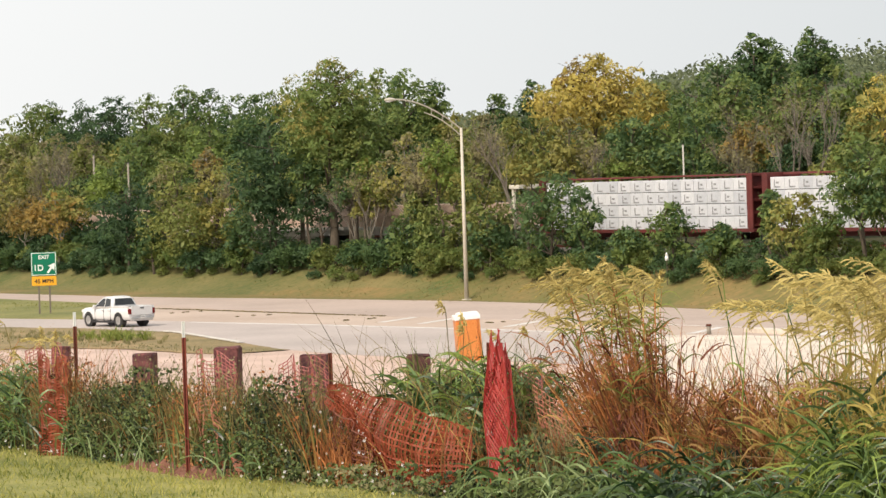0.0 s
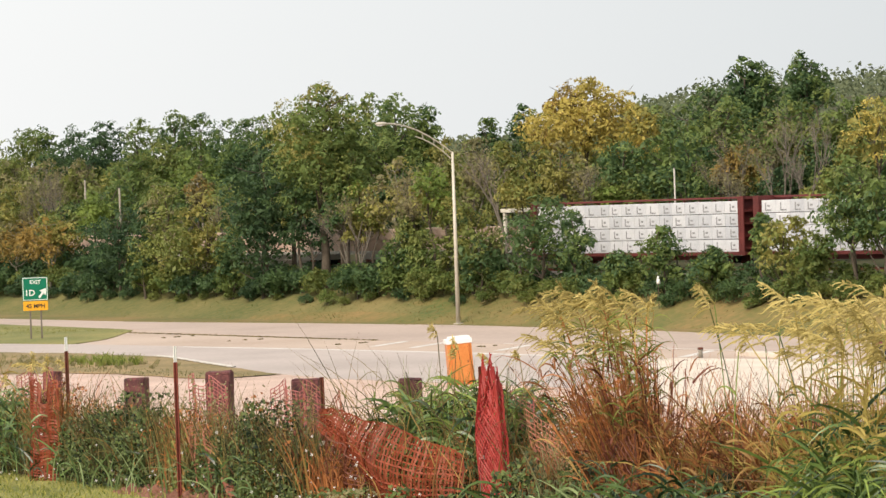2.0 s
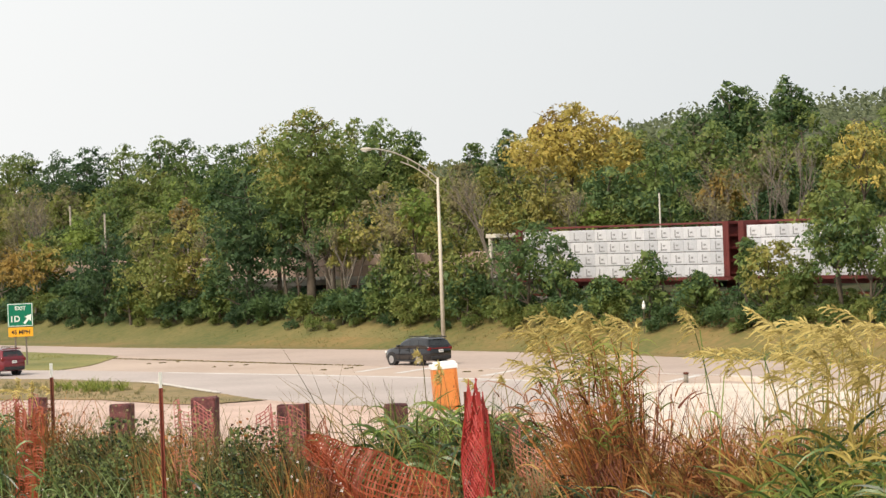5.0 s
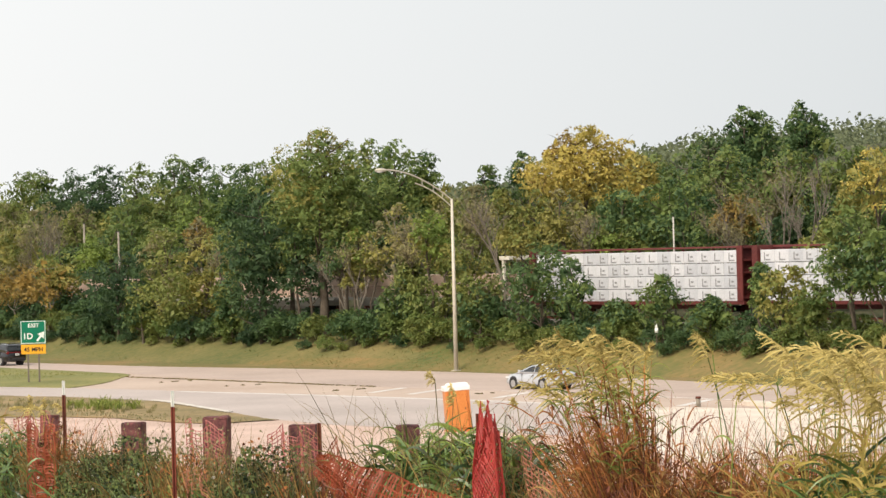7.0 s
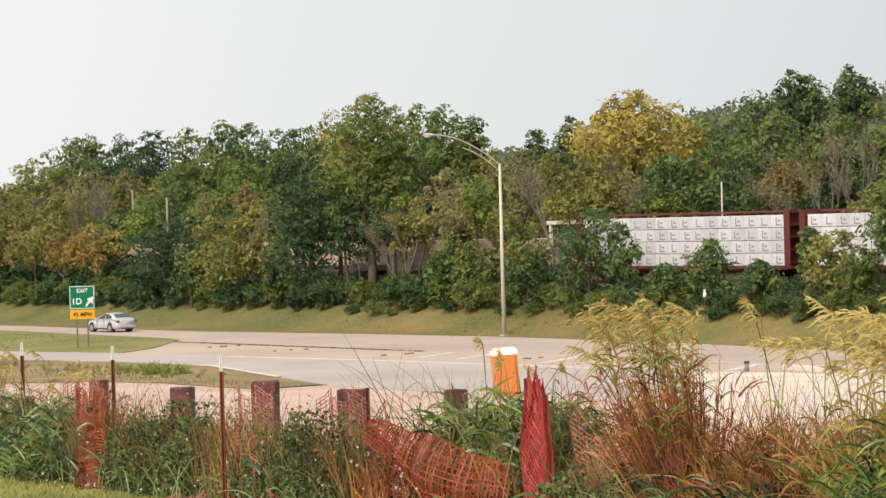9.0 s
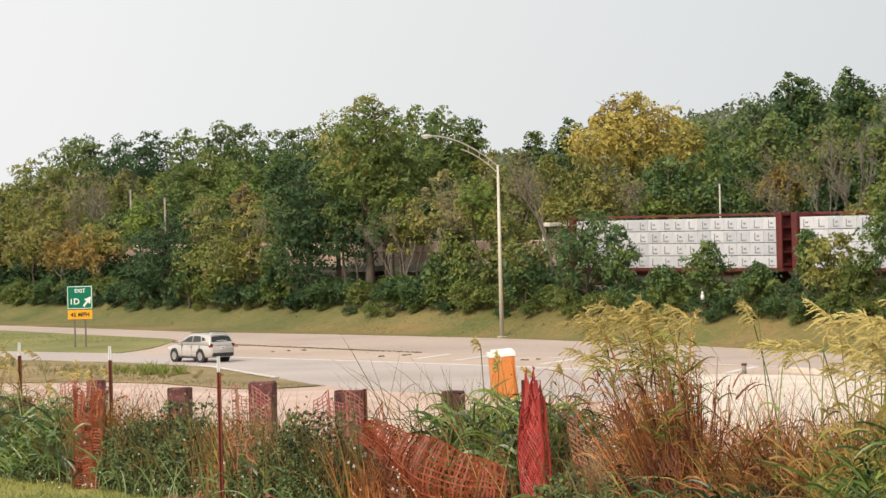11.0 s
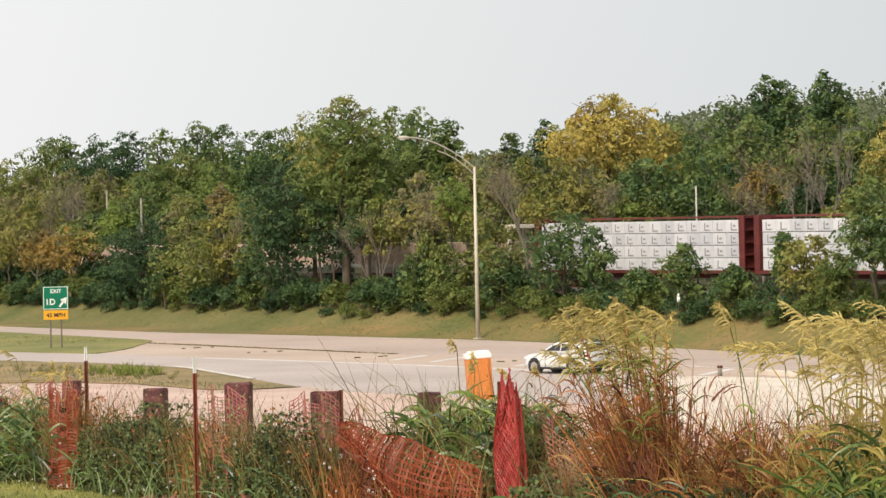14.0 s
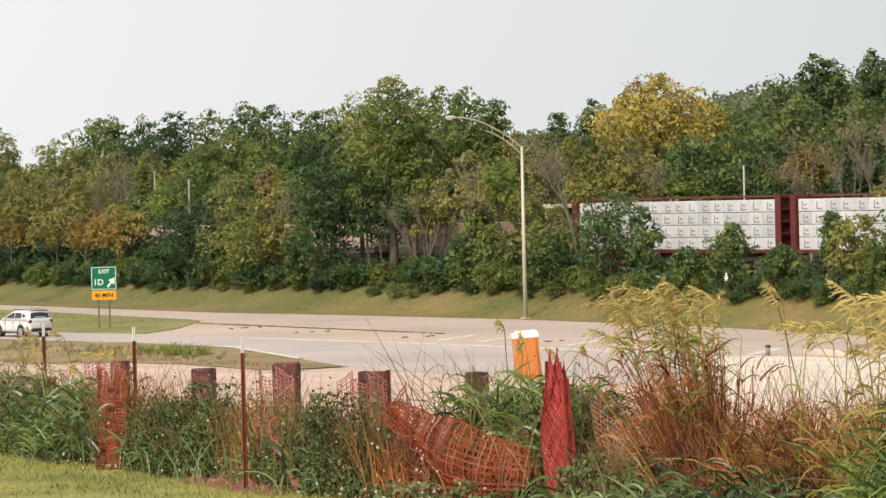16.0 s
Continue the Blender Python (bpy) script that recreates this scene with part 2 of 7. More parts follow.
def quads(name, verts, count, material):
    """A mesh of count loose quads, four rows of verts each."""
    me = bpy.data.meshes.new(name)
    v = np.ascontiguousarray(verts, dtype=np.float32).reshape(-1, 3)
    me.vertices.add(len(v))
    me.vertices.foreach_set("co", v.ravel())
    me.loops.add(4 * count)
    me.loops.foreach_set("vertex_index", np.arange(4 * count, dtype=np.int32))
    me.polygons.add(count)
    me.polygons.foreach_set("loop_start", np.arange(0, 4 * count, 4, dtype=np.int32))
    me.polygons.foreach_set("loop_total", np.full(count, 4, dtype=np.int32))
    me.materials.append(material)
    me.update(calc_edges=True)
    return me


def strips(name, lines, widths, material, side=None):
    """Ribbons along lines (k, p, 3) with widths (k, p), as one mesh; each ribbon is one island."""
    lines = np.asarray(lines, dtype=np.float64)
    k, p, _ = lines.shape
    if side is None:
        tangent = np.gradient(lines, axis=1)
        toward = np.array([0.0, -1.0, 0.15]) + 0.35 * np.random.normal(size=(k, 1, 3))
        side = np.cross(tangent, toward)
        side /= np.linalg.norm(side, axis=2, keepdims=True) + 1e-9
    half = side * np.asarray(widths)[:, :, None] / 2
    v = np.stack([lines - half, lines + half], axis=2).reshape(-1, 3)
    base = (np.arange(k)[:, None] * p + np.arange(p - 1)[None, :]) * 2
    f = np.stack([base, base + 1, base + 3, base + 2], axis=2).reshape(-1, 4)
    me = bpy.data.meshes.new(name)
    me.vertices.add(len(v))
    me.vertices.foreach_set("co", v.astype(np.float32).ravel())
    me.loops.add(f.size)
    me.loops.foreach_set("vertex_index", f.astype(np.int32).ravel())
    me.polygons.add(len(f))
    me.polygons.foreach_set("loop_start", np.arange(0, f.size, 4, dtype=np.int32))
    me.polygons.foreach_set("loop_total", np.full(len(f), 4, dtype=np.int32))
    me.materials.append(material)
    me.update(calc_edges=True)
    return me


def box(bm, x0, x1, y0, y1, z0, z1, bevel=0.0, m=None):
    c = Matrix.Translation(((x0 + x1) / 2, (y0 + y1) / 2, (z0 + z1) / 2)) @ Matrix.Diagonal((x1 - x0, y1 - y0, z1 - z0, 1))
    made = bmesh.ops.create_cube(bm, size=1, matrix=(m or Matrix()) @ c)
    if bevel:
        edges = {e for v in made["verts"] for e in v.link_edges}
        bmesh.ops.bevel(bm, geom=list(edges), offset=bevel, segments=2, affect="EDGES", profile=0.5)


def tube(bm, a, b, r0, r1=None, seg=10, caps=True):
    a, b = Vector(a), Vector(b)
    m = Matrix.Translation((a + b) / 2) @ (b - a).to_track_quat("Z", "Y").to_matrix().to_4x4()
    bmesh.ops.create_cone(bm, cap_ends=caps, segments=seg, radius1=r0, radius2=r0 if r1 is None else r1, depth=(b - a).length, matrix=m)


def part(name, bm, material, parent, label="", smooth=False):
    me = bpy.data.meshes.new(name)
    if isinstance(bm, bpy.types.Mesh):
        me = bm
    else:
        bmesh.ops.recalc_face_normals(bm, faces=bm.faces[:])
        bm.to_mesh(me)
        bm.free()
        me.materials.append(material)
        if smooth:
            me.polygons.foreach_set("use_smooth", [True] * len(me.polygons))
    ob = new(name, me)
    ob.parent = parent
    return tagged(ob, label)


def thing(name, m, label, category, group=""):
    ob = new(name)
    ob.matrix_world = m
    ob.empty_display_size = 0.3
    return tagged(ob, label, category, group)


# ---- ground ----
def build_ground():
    ns = sorted(set([-3000, -1200, -500, -200, -90, -40, -20, -8, 0, 4] + [5 + 0.6 * i for i in range(24)] + [20, 22, 24, 28, 33, 40, 47, 54, 58, 60, 62, 65, 68, 72, 76, 80, 85, 90, 96, 102, 108, 114, 117, 118] + [118.5 + 0.6 * i for i in range(14)] + [127, 129, 131, 134, 138, 143, 150, 160, 170, 185, 200, 230, 260, 300, 350, 420, 500, 620, 800, 1100, 1800, 3000]))
    us = sorted(set([-3000, -1200, -500, -200, -100, -50, -20, 0] + [8 + 0.8 * i for i in range(36)] + [40 + 2.5 * i for i in range(140)] + [400, 430, 470, 520, 600, 700, 850, 1100, 1800, 3000]))
    verts, faces, index = [], [], []
    for n in ns:
        for u in us:
            z = ground_z(n, u)
            if 4 < n < 20 and 0 < u < 45:
                z += 0.05 * noise.noise(Vector((n * 0.8, u * 0.8, 1)))
            if 118.5 < n < 127:
                z += 0.22 * noise.noise(Vector((n * 0.3, u * 0.12, 4)))
            verts.append(spot(n, u, z))
    w = len(us)
    for i in range(len(ns) - 1):
        mid = (ns[i] + ns[i + 1]) / 2
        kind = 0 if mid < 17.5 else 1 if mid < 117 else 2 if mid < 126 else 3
        for j in range(w - 1):
            faces.append((i * w + j, i * w + j + 1, (i + 1) * w + j + 1, (i + 1) * w + j))
            u = (us[j] + us[j + 1]) / 2
            # the strip under the weeds gets the litter with shade in its colour
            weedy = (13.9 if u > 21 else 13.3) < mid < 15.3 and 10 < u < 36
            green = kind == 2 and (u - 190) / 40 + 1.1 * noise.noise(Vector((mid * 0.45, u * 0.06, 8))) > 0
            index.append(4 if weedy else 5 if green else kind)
    tagged(new("ground", mesh_of("ground", verts, faces, [LAWN, GRAVEL, VERGE, FOREST_FLOOR, SHADED_LITTER, VERGE_GREEN], True, index)), "mown lawn, pale gravel slope, dry verge and wooded rise", "ground", kind="structure")


def ribbon(name, material, near, far, u0, u1, z, label, step=4.0, ragged=0.0, category="road", rim=0.05):
    """A sheet between two edges, each a table of u and n; its edges drop by rim."""
    us = np.arange(u0, u1 + 0.01, step)
    verts, faces = [], []
    for u in us:
        a, b = table(u, near), table(u, far)
        if ragged:
            a += ragged * noise.noise(Vector((u * 0.31, 3, 0)))
            b += ragged * noise.noise(Vector((u * 0.27, 9, 0)))
        for n, dz in ((a, -rim), (a, 0), ((a + b) / 2, 0.0), (b, 0), (b, -rim)):
            verts.append(spot(n, u, z + dz))
    for i in range(len(us) - 1):
        for j in range(4):
            faces.append((i * 5 + j, i * 5 + j + 1, i * 5 + j + 6, i * 5 + j + 5))
    return tagged(new(name, mesh_of(name, verts, faces, material)), label, category, kind="structure")


MAIN_NEAR = [(-600, 86), (60, 84), (100, 81.5), (128, 79.5), (136, 80.6), (148, 84), (157, 86.6), (168, 86.4), (184, 83.4), (220, 76), (260, 73), (900, 73)]
MAIN_FAR = [(-600, 96.2), (140, 97.0), (157, 95.6), (180, 92.6), (190, 90.4), (220, 84), (260, 81), (900, 81)]
GORE_FAR = [(-600, 103.2), (168, 103.0), (196, 105.8)]
GORE_NEAR = [(-600, 96.2), (140, 97.0), (157, 95.6), (180, 92.6), (184, 97.0), (196, 105.0)]
EXIT_NEAR = [(-600, 103.2), (168, 103.0), (196, 105.8), (235, 108.0), (900, 108)]
EXIT_FAR = [(-600, 112.5), (127, 113.3), (153, 117.0), (174, 117.9), (194, 115.9), (210, 113.6), (235, 113.4), (900, 113.4)]
GORE_EDGE = [(180, 92.7), (184, 97.0), (196, 105.6), (235, 108.0), (900, 108)]
ISLAND_LOW = [(128, 79.4), (130, 77.6), (133, 76.4), (147, 76), (152, 72), (210, 64)]


def build_roads():
    ribbon("road_main", ROAD_GREY, MAIN_NEAR, MAIN_FAR, -600, 900, 0.0, "pale grey worn highway lanes")
    ribbon("pavement_gore", SHOULDER, GORE_NEAR, GORE_FAR, -600, 196, 0.0, "tan paved gore between highway and exit")
    ribbon("road_exit", ASPHALT, EXIT_NEAR, EXIT_FAR, -600, 900, 0.012, "pale worn exit lanes along the bank")
    ribbon("grass_gore", GORE_GRASS, MAIN_FAR, GORE_EDGE, 180, 900, 0.04, "green grass wedge between highway and exit", 3, 0.25, "grass")
    ribbon("verge", ISLAND_GRASS, ISLAND_LOW, MAIN_NEAR, 134, 210, 0.02, "dry grass island beside the highway", 1, 0.8, "grass", 0.02)
    ribbon("kerb", KERB, [(u, n - 0.30) for u, n in MAIN_NEAR], MAIN_NEAR, 142, 158, 0.10, "pale concrete kerb along the island", 2, category="kerb")
    ribbon("verge_strip", VERGE, EXIT_FAR, [(-600, 118.6), (900, 118.6)], -600, 900, 0.05, "dry grass strip at the foot of the bank", 4, 0.3, "grass")
    ribbon("line_main", PAINT, [(u, n - 0.7) for u, n in MAIN_FAR], [(u, n - 0.3) for u, n in MAIN_FAR], -300, 168, 0.006, "worn white highway edge line", category="road line")
    ribbon("line_exit", PAINT, [(u, n + 0.4) for u, n in GORE_FAR], [(u, n + 0.56) for u, n in GORE_FAR], -300, 150, 0.018, "worn white exit edge line", category="road line")
    ribbon("pad", PAD, [(92, 73.2), (100, 76.6), (124.5, 95.4)], [(92, 82), (104, 93), (113, 98.3), (120, 98.6), (124.5, 97.4)], 92, 124.5, 0.016, "bright bare concrete pad", 1.3, 1.3, "pavement")
    for u in (118.0, 127.0, 135.5, 143.3, 151.8, 155.9):
        bm = bmesh.new()
        box(bm, -3.0, 3.0, -0.25, 0.25, -0.002, 0.004, m=place(100.9, u, 0.006, -54))
        ob = part("chevron_stripe", bm, PAINT, None)
        tagged(ob, "worn white chevron stripe on the gore", "road marking", "gore stripes", "structure")


build_ground()
build_roads()


# ---- trees ----
def unit(v):
    return v / (np.linalg.norm(v, axis=-1, keepdims=True) + 1e-9)


def crown_mesh(name, seed, height, radius, foot, material, leaves, leaf, gap=0.15, tips=None, share=0.35):
    """Leaves in drooping sprays over the lobes of an uneven crown from foot to height; the origin is the trunk's base."""
    r = np.random.default_rng(seed)
    mid, half = (height + foot) / 2, (height - foot) / 2
    size = np.array([radius, radius, half])
    count = int(np.clip(12 + 5 * radius, 14, 42))
    turn = np.arange(count) * 2.399 + r.uniform(-0.4, 0.4, count)
    lift = np.clip(1 - 1.75 * (np.arange(count) + 0.5) / count + r.uniform(-0.15, 0.15, count), -0.95, 1)
    way = np.stack([np.cos(turn) * np.sqrt(1 - lift ** 2), np.sin(turn) * np.sqrt(1 - lift ** 2), lift], axis=1)
    way[0] = (0.1, 0.0, 1.0)
    thick = r.uniform(0.22, 0.42, count) * min(1.15 * radius, 0.55 * radius + 0.45 * half)
    low = np.minimum(thick[:, None] / size, 0.7)
    centre = way * (1.02 - low) * np.where(np.arange(count) % 4 == 3, 0.45, r.uniform(0.8, 1.08, count))[:, None]
    centre[0] = (r.uniform(-0.15, 0.15), 0, 1 - low[0, 2])
    centre = centre * size + np.array([0, 0, mid])
    # sprays on the lobes, fewer below and where another lobe covers them
    each = 20
    many = int(leaves / each * 2.2)
    who = r.choice(count, many, p=thick ** 2 / (thick ** 2).sum())
    d = unit(r.normal(size=(many, 3)) + np.array([0, 0, 0.32]))
    wave = np.sin(d @ np.array([5.1, 2.3, 1.7]) + who) * 0.10 + np.sin(d @ np.array([-3.7, 6.1, 4.3]) + 2.0 * who) * 0.10
    p = centre[who] + d * (thick[who] * (0.92 + wave) * r.uniform(0.72, 1.06, many))[:, None] * np.array([1.1, 1.1, 0.85])
    deep = np.min(np.linalg.norm((p[:, None, :] - centre[None, :, :]) / (thick[None, :, None] * np.array([1.1, 1.1, 0.85])), axis=2), axis=1)
    k = 1.55 / max(0.6, 0.35 * radius) ** 0.5
    hole = np.sin(p @ np.array([2.1, 1.1, 0.6]) * k + seed) + np.sin(p @ np.array([-1.3, 1.7, 1.9]) * k + 2 * seed) + np.sin(p @ np.array([0.5, -1.9, 2.6]) * k + 3 * seed)
    keep = (deep > 0.62) & (hole > np.quantile(hole, gap)) | (r.random(many) < 0.05)
    p, d, who = p[keep][: leaves // each], d[keep][: leaves // each], who[keep][: leaves // each]
    # a few sprays reach out of the outline
    out = r.random(len(p)) < 0.09
    p[out] += d[out] * r.uniform(0.08, 0.28, (out.sum(), 1)) * thick[who[out]][:, None]
    n = len(p)
    nrm = unit(d * 0.6 + np.array([0, 0, 0.75]) + r.normal(size=(n, 3)) * 0.25)
    e1 = unit(np.cross(nrm, r.normal(size=(n, 3))))
    e2 = np.cross(nrm, e1)
    disc = leaf * r.uniform(2.4, 5.0, n)
    own = np.repeat(np.arange(n), each)
    m = n * each
    turn, far = r.uniform(0, 2 * np.pi, m), np.sqrt(r.uniform(0.02, 1.0, m))
    flat = e1[own] * np.cos(turn)[:, None] + e2[own] * np.sin(turn)[:, None]
    q = p[own] + flat * (far * disc[own])[:, None] - nrm[own] * (0.42 * far ** 2 * disc[own])[:, None] + r.normal(size=(m, 3)) * leaf * 0.4
    a = unit(flat + r.normal(size=(m, 3)) * 0.55 - nrm[own] * (0.7 * far)[:, None])
    b = unit(np.cross(a, nrm[own] + r.normal(size=(m, 3)) * 0.55))
    s = leaf * r.uniform(0.65, 1.3, (m, 1))
    # larger leaves deep inside close the crown
    inner = m // 14
    pick = r.integers(0, count, inner)
    qi = centre[pick] + unit(r.normal(size=(inner, 3))) * (thick[pick] * r.uniform(0.2, 0.66, inner))[:, None]
    ai = unit(r.normal(size=(inner, 3)))
    bi = unit(np.cross(ai, r.normal(size=(inner, 3))))
    q, a, b = np.concatenate([q, qi]), np.concatenate([a, ai]), np.concatenate([b, bi])
    s = np.concatenate([s, leaf * r.uniform(1.6, 2.6, (inner, 1))])
    v = np.stack([q - a * s, q + b * s * 0.5, q + a * s, q - b * s * 0.5], axis=1)
    me = quads(name, v, m + inner, material)
    if tips:
        me.materials.append(tips)
        high = np.clip((p[:, 2] - foot) / (height - foot), 0, 1)
        patch = np.sin(p @ np.array([0.9, 0.5, 0.3]) + seed * 1.7) + np.sin(p @ np.array([-0.4, 0.8, 1.1]) + seed * 0.6) + 1.6 * (high - 0.5) + r.normal(size=n) * 0.5
        turned = patch > np.quantile(patch, 1 - share)
        flip = np.concatenate([r.random(m) < np.where(turned[own], 0.85, 0.05), np.zeros(inner, bool)])
        me.polygons.foreach_set("material_index", flip.astype(np.int32))
    return me


def trunk_mesh(name, seed, height, foot, radius, thick, material, limbs=3):
    """A tapered, bent trunk with rising limbs."""
    r = random.Random(seed)
    bm = bmesh.new()
    a, t = Vector((0, 0, -0.3)), thick
    for i in range(5):
        b = Vector((r.uniform(-0.12, 0.12) * (i + 1), r.uniform(-0.12, 0.12) * (i + 1), height * 0.86 * (i + 1) / 5))
        tube(bm, a, b, t, t * 0.76, 8, False)
        if b.z > 0.8 * foot:
            for _ in range(limbs):
                k, h = r.uniform(0, 6.28), b.z + r.uniform(0.1, 0.28) * height
                e = Vector((math.cos(k) * radius * r.uniform(0.35, 0.8), math.sin(k) * radius * r.uniform(0.35, 0.8), min(h, height * 0.93)))
                m = (b + e) / 2 + Vector((0, 0, -0.15))
                tube(bm, b, m, t * 0.5, t * 0.34, 6, False)
                tube(bm, m, e, t * 0.34, t * 0.12, 6, False)
        a, t = b, t * 0.76
    me = bpy.data.meshes.new(name)
    bm.to_mesh(me)
    bm.free()
    me.materials.append(material)
    me.polygons.foreach_set("use_smooth", [True] * len(me.polygons))
    return me


def tree(seed, m, height, radius, foot, material, label, leaves=6000, leaf=0.13, bark=None, group="trees of the wood", thick=0.0, **more):
    ob = thing("tree", m, label, "tree", group)
    part("crown", crown_mesh("crown", seed, height, radius, foot, material, leaves, leaf, **more), None, ob)
    part("trunk", trunk_mesh("trunk", seed, height, foot, radius, thick or 0.014 * height + 0.04, bark or BARK), None, ob)
    return ob


def standing(n, u, turn=0.0, sink=0.0):
    return place(n, u, ground_z(n, u) - sink, turn)


PLANTED = []


def plant(n, u, top, radius, foot, colour, tips, share, gap, label, thick=0.0, full=1.0, seed=0):
    """One tree of its own shape; top is a height in the world, foot the crown's height over the ground."""
    seed = seed or 211 + len(PLANTED)
    z = ground_z(n, u)
    top += 0.55
    half = (top - z - foot) / 2
    far = n > 134
    leaf = 0.14 if not far else 0.155
    leaves = int(full * (1 - 0.6 * gap) * 112 * radius * (radius + 2 * half) * (1.0 if not far else 0.8))
    PLANTED.append(tree(seed, standing(n, u, seed * 67), top - z, radius, foot, colour, label, max(1500, leaves), leaf, PALE_BARK if colour in (LEAF_TAN, LEAF_RUST) else BARK, "trees behind the railway" if far else "trees on the bank", thick, gap=gap, tips=tips, share=share))


def front_trees():
    plant(122.6, 242.5, 7.8, 3.2, 2.1, LEAF_RUST, LEAF_GOLD, 0.5, 0.25, "broad rusty orange tree with golden tips on the bank")
    plant(122.8, 248.9, 7.5, 2.7, 1.7, LEAF_RUST, LEAF_TAN, 0.4, 0.3, "low rusty orange tree with dry patches on the bank")
    plant(123, 254.8, 8.2, 3.2, 1.7, LEAF_GOLD, LEAF_TAN, 0.4, 0.2, "broad golden-olive tree with dry patches on the bank")
    plant(122.6, 263.9, 8.1, 3.1, 2.2, LEAF_RUST, LEAF_GOLD, 0.5, 0.25, "small rusty orange tree with golden tips on the bank")
    plant(123, 274.0, 9.3, 4.1, 0.8, LEAF_OLIVE, LEAF_GOLD, 0.4, 0.2, "broad olive-green tree with golden tips on the bank")
    plant(122.4, 229.4, 8.5, 3.5, 0.3, LEAF_DEEP, LEAF_DARK, 0.55, 0.12, "broad deep green tree with darker patches on the bank")
    plant(122.0, 224.5, 6.5, 1.9, 0.3, LEAF_DARK, LEAF_OLIVE, 0.3, 0.15, "low dark green tree with olive patches on the bank")
    plant(124.2, 237.1, 9.9, 1.6, 4.2, LEAF_BRIGHT, LEAF_MID, 0.3, 0.2, "small bright yellow-green tree with green patches on the bank")
    plant(124.5, 243.5, 8.9, 2.5, 2.3, LEAF_OLIVE, LEAF_MID, 0.4, 0.2, "small olive-green tree with green patches on the bank")
    plant(125.4, 253.6, 11.1, 2.6, 3.0, LEAF_GOLD, LEAF_OLIVE, 0.5, 0.2, "small golden-olive tree with olive patches on the bank")
    plant(125.2, 263.8, 10.6, 3.3, 2.3, LEAF_GOLD, LEAF_OLIVE, 0.5, 0.2, "broad golden-olive tree with olive patches on the bank")
    plant(125.5, 274.2, 11.9, 4.1, 2.2, LEAF_OLIVE, LEAF_TAN, 0.4, 0.25, "broad olive-green tree with dry patches on the bank")
    plant(123.4, 223.0, 10.0, 2.6, 0.3, LEAF_OLIVE, LEAF_TAN, 0.45, 0.25, "small olive-green tree with dry patches on the bank")
    plant(123.8, 217.3, 9.6, 2.3, 0.3, LEAF_GOLD, LEAF_OLIVE, 0.5, 0.25, "small golden-olive tree with olive patches on the bank")
    plant(122.6, 218.5, 7.3, 3.2, 0.3, LEAF_OLIVE, LEAF_GOLD, 0.4, 0.2, "low olive-green tree with golden tips on the bank")
    plant(123.4, 213.3, 7.2, 1.4, 0.3, LEAF_OLIVE, LEAF_DARK, 0.4, 0.3, "low olive-green tree with darker patches on the bank")
    plant(122.6, 206.4, 11.8, 3.8, 2.8, LEAF_DEEP, LEAF_DARK, 0.5, 0.08, "broad deep green tree with darker patches on the bank")
    plant(124.4, 200.8, 17.1, 4.4, 4.6, LEAF_MID, LEAF_GOLD, 0.30, 0.04, "tall green tree with golden tips on the bank", thick=0.42, full=1.5)
    plant(124.8, 198.2, 12.0, 2.4, 2.8, LEAF_MID, LEAF_OLIVE, 0.3, 0.3, "small green tree with olive patches on the bank")
    plant(124.9, 206.2, 15.9, 2.1, 6.3, LEAF_MID, LEAF_GOLD, 0.55, 0.15, "tall green tree with golden tips on the bank")
    plant(123.6, 194.8, 9.4, 1.3, 2.8, LEAF_GOLD, LEAF_BRIGHT, 0.5, 0.3, "small golden-olive tree with fresh tips on the bank")
    plant(124.6, 191.2, 11.3, 2.1, 3.5, LEAF_TAN, LEAF_GOLD, 0.45, 0.55, "small half-bare tan tree with golden tips on the bank")
    plant(123.2, 184.5, 10.7, 1.7, 4.4, LEAF_BRIGHT, LEAF_GOLD, 0.5, 0.25, "small bright yellow-green tree with golden tips on the bank")
    plant(123.8, 188.3, 8.1, 1.3, 2.2, LEAF_OLIVE, LEAF_TAN, 0.4, 0.4, "small olive-green tree with dry patches on the bank")
    plant(123.6, 180.3, 8.8, 2.1, 0.3, LEAF_OLIVE, LEAF_GOLD, 0.4, 0.3, "small olive-green tree with golden tips on the bank")
    plant(124.2, 178.4, 5.6, 1.2, 0.3, LEAF_TAN, LEAF_OLIVE, 0.4, 0.5, "low half-bare tan tree with olive patches on the bank")
    plant(123.0, 171.1, 8.2, 3.0, 0.3, LEAF_DARK, LEAF_MID, 0.35, 0.12, "small dark green tree with green patches on the bank")
    plant(124.3, 175.4, 9.2, 1.6, 5.4, LEAF_GOLD, LEAF_OLIVE, 0.4, 0.25, "small golden-olive tree with olive patches on the bank")
    plant(122.8, 167.0, 6.9, 1.4, 0.3, LEAF_DARK, LEAF_MID, 0.4, 0.2, "low dark green tree with green patches on the bank")
    plant(122.8, 157.9, 6.0, 1.7, 0.5, LEAF_MID, LEAF_DARK, 0.4, 0.2, "low green tree with darker patches on the bank")
    plant(122.8, 146.0, 6.3, 1.8, 0.7, LEAF_GOLD, LEAF_OLIVE, 0.6, 0.25, "low golden-olive tree with olive patches on the bank")
    plant(123.0, 148.3, 6.2, 0.6, 2.2, LEAF_MID, LEAF_DARK, 0.3, 0.2, "low green tree with darker patches on the bank")
    plant(122.8, 143.4, 5.2, 1.4, 0.5, LEAF_OLIVE, LEAF_MID, 0.4, 0.2, "low olive-green tree with green patches on the bank")
    plant(123.6, 140.7, 9.9, 2.8, 1.9, LEAF_MID, LEAF_OLIVE, 0.45, 0.28, "small green tree with olive patches on the bank")
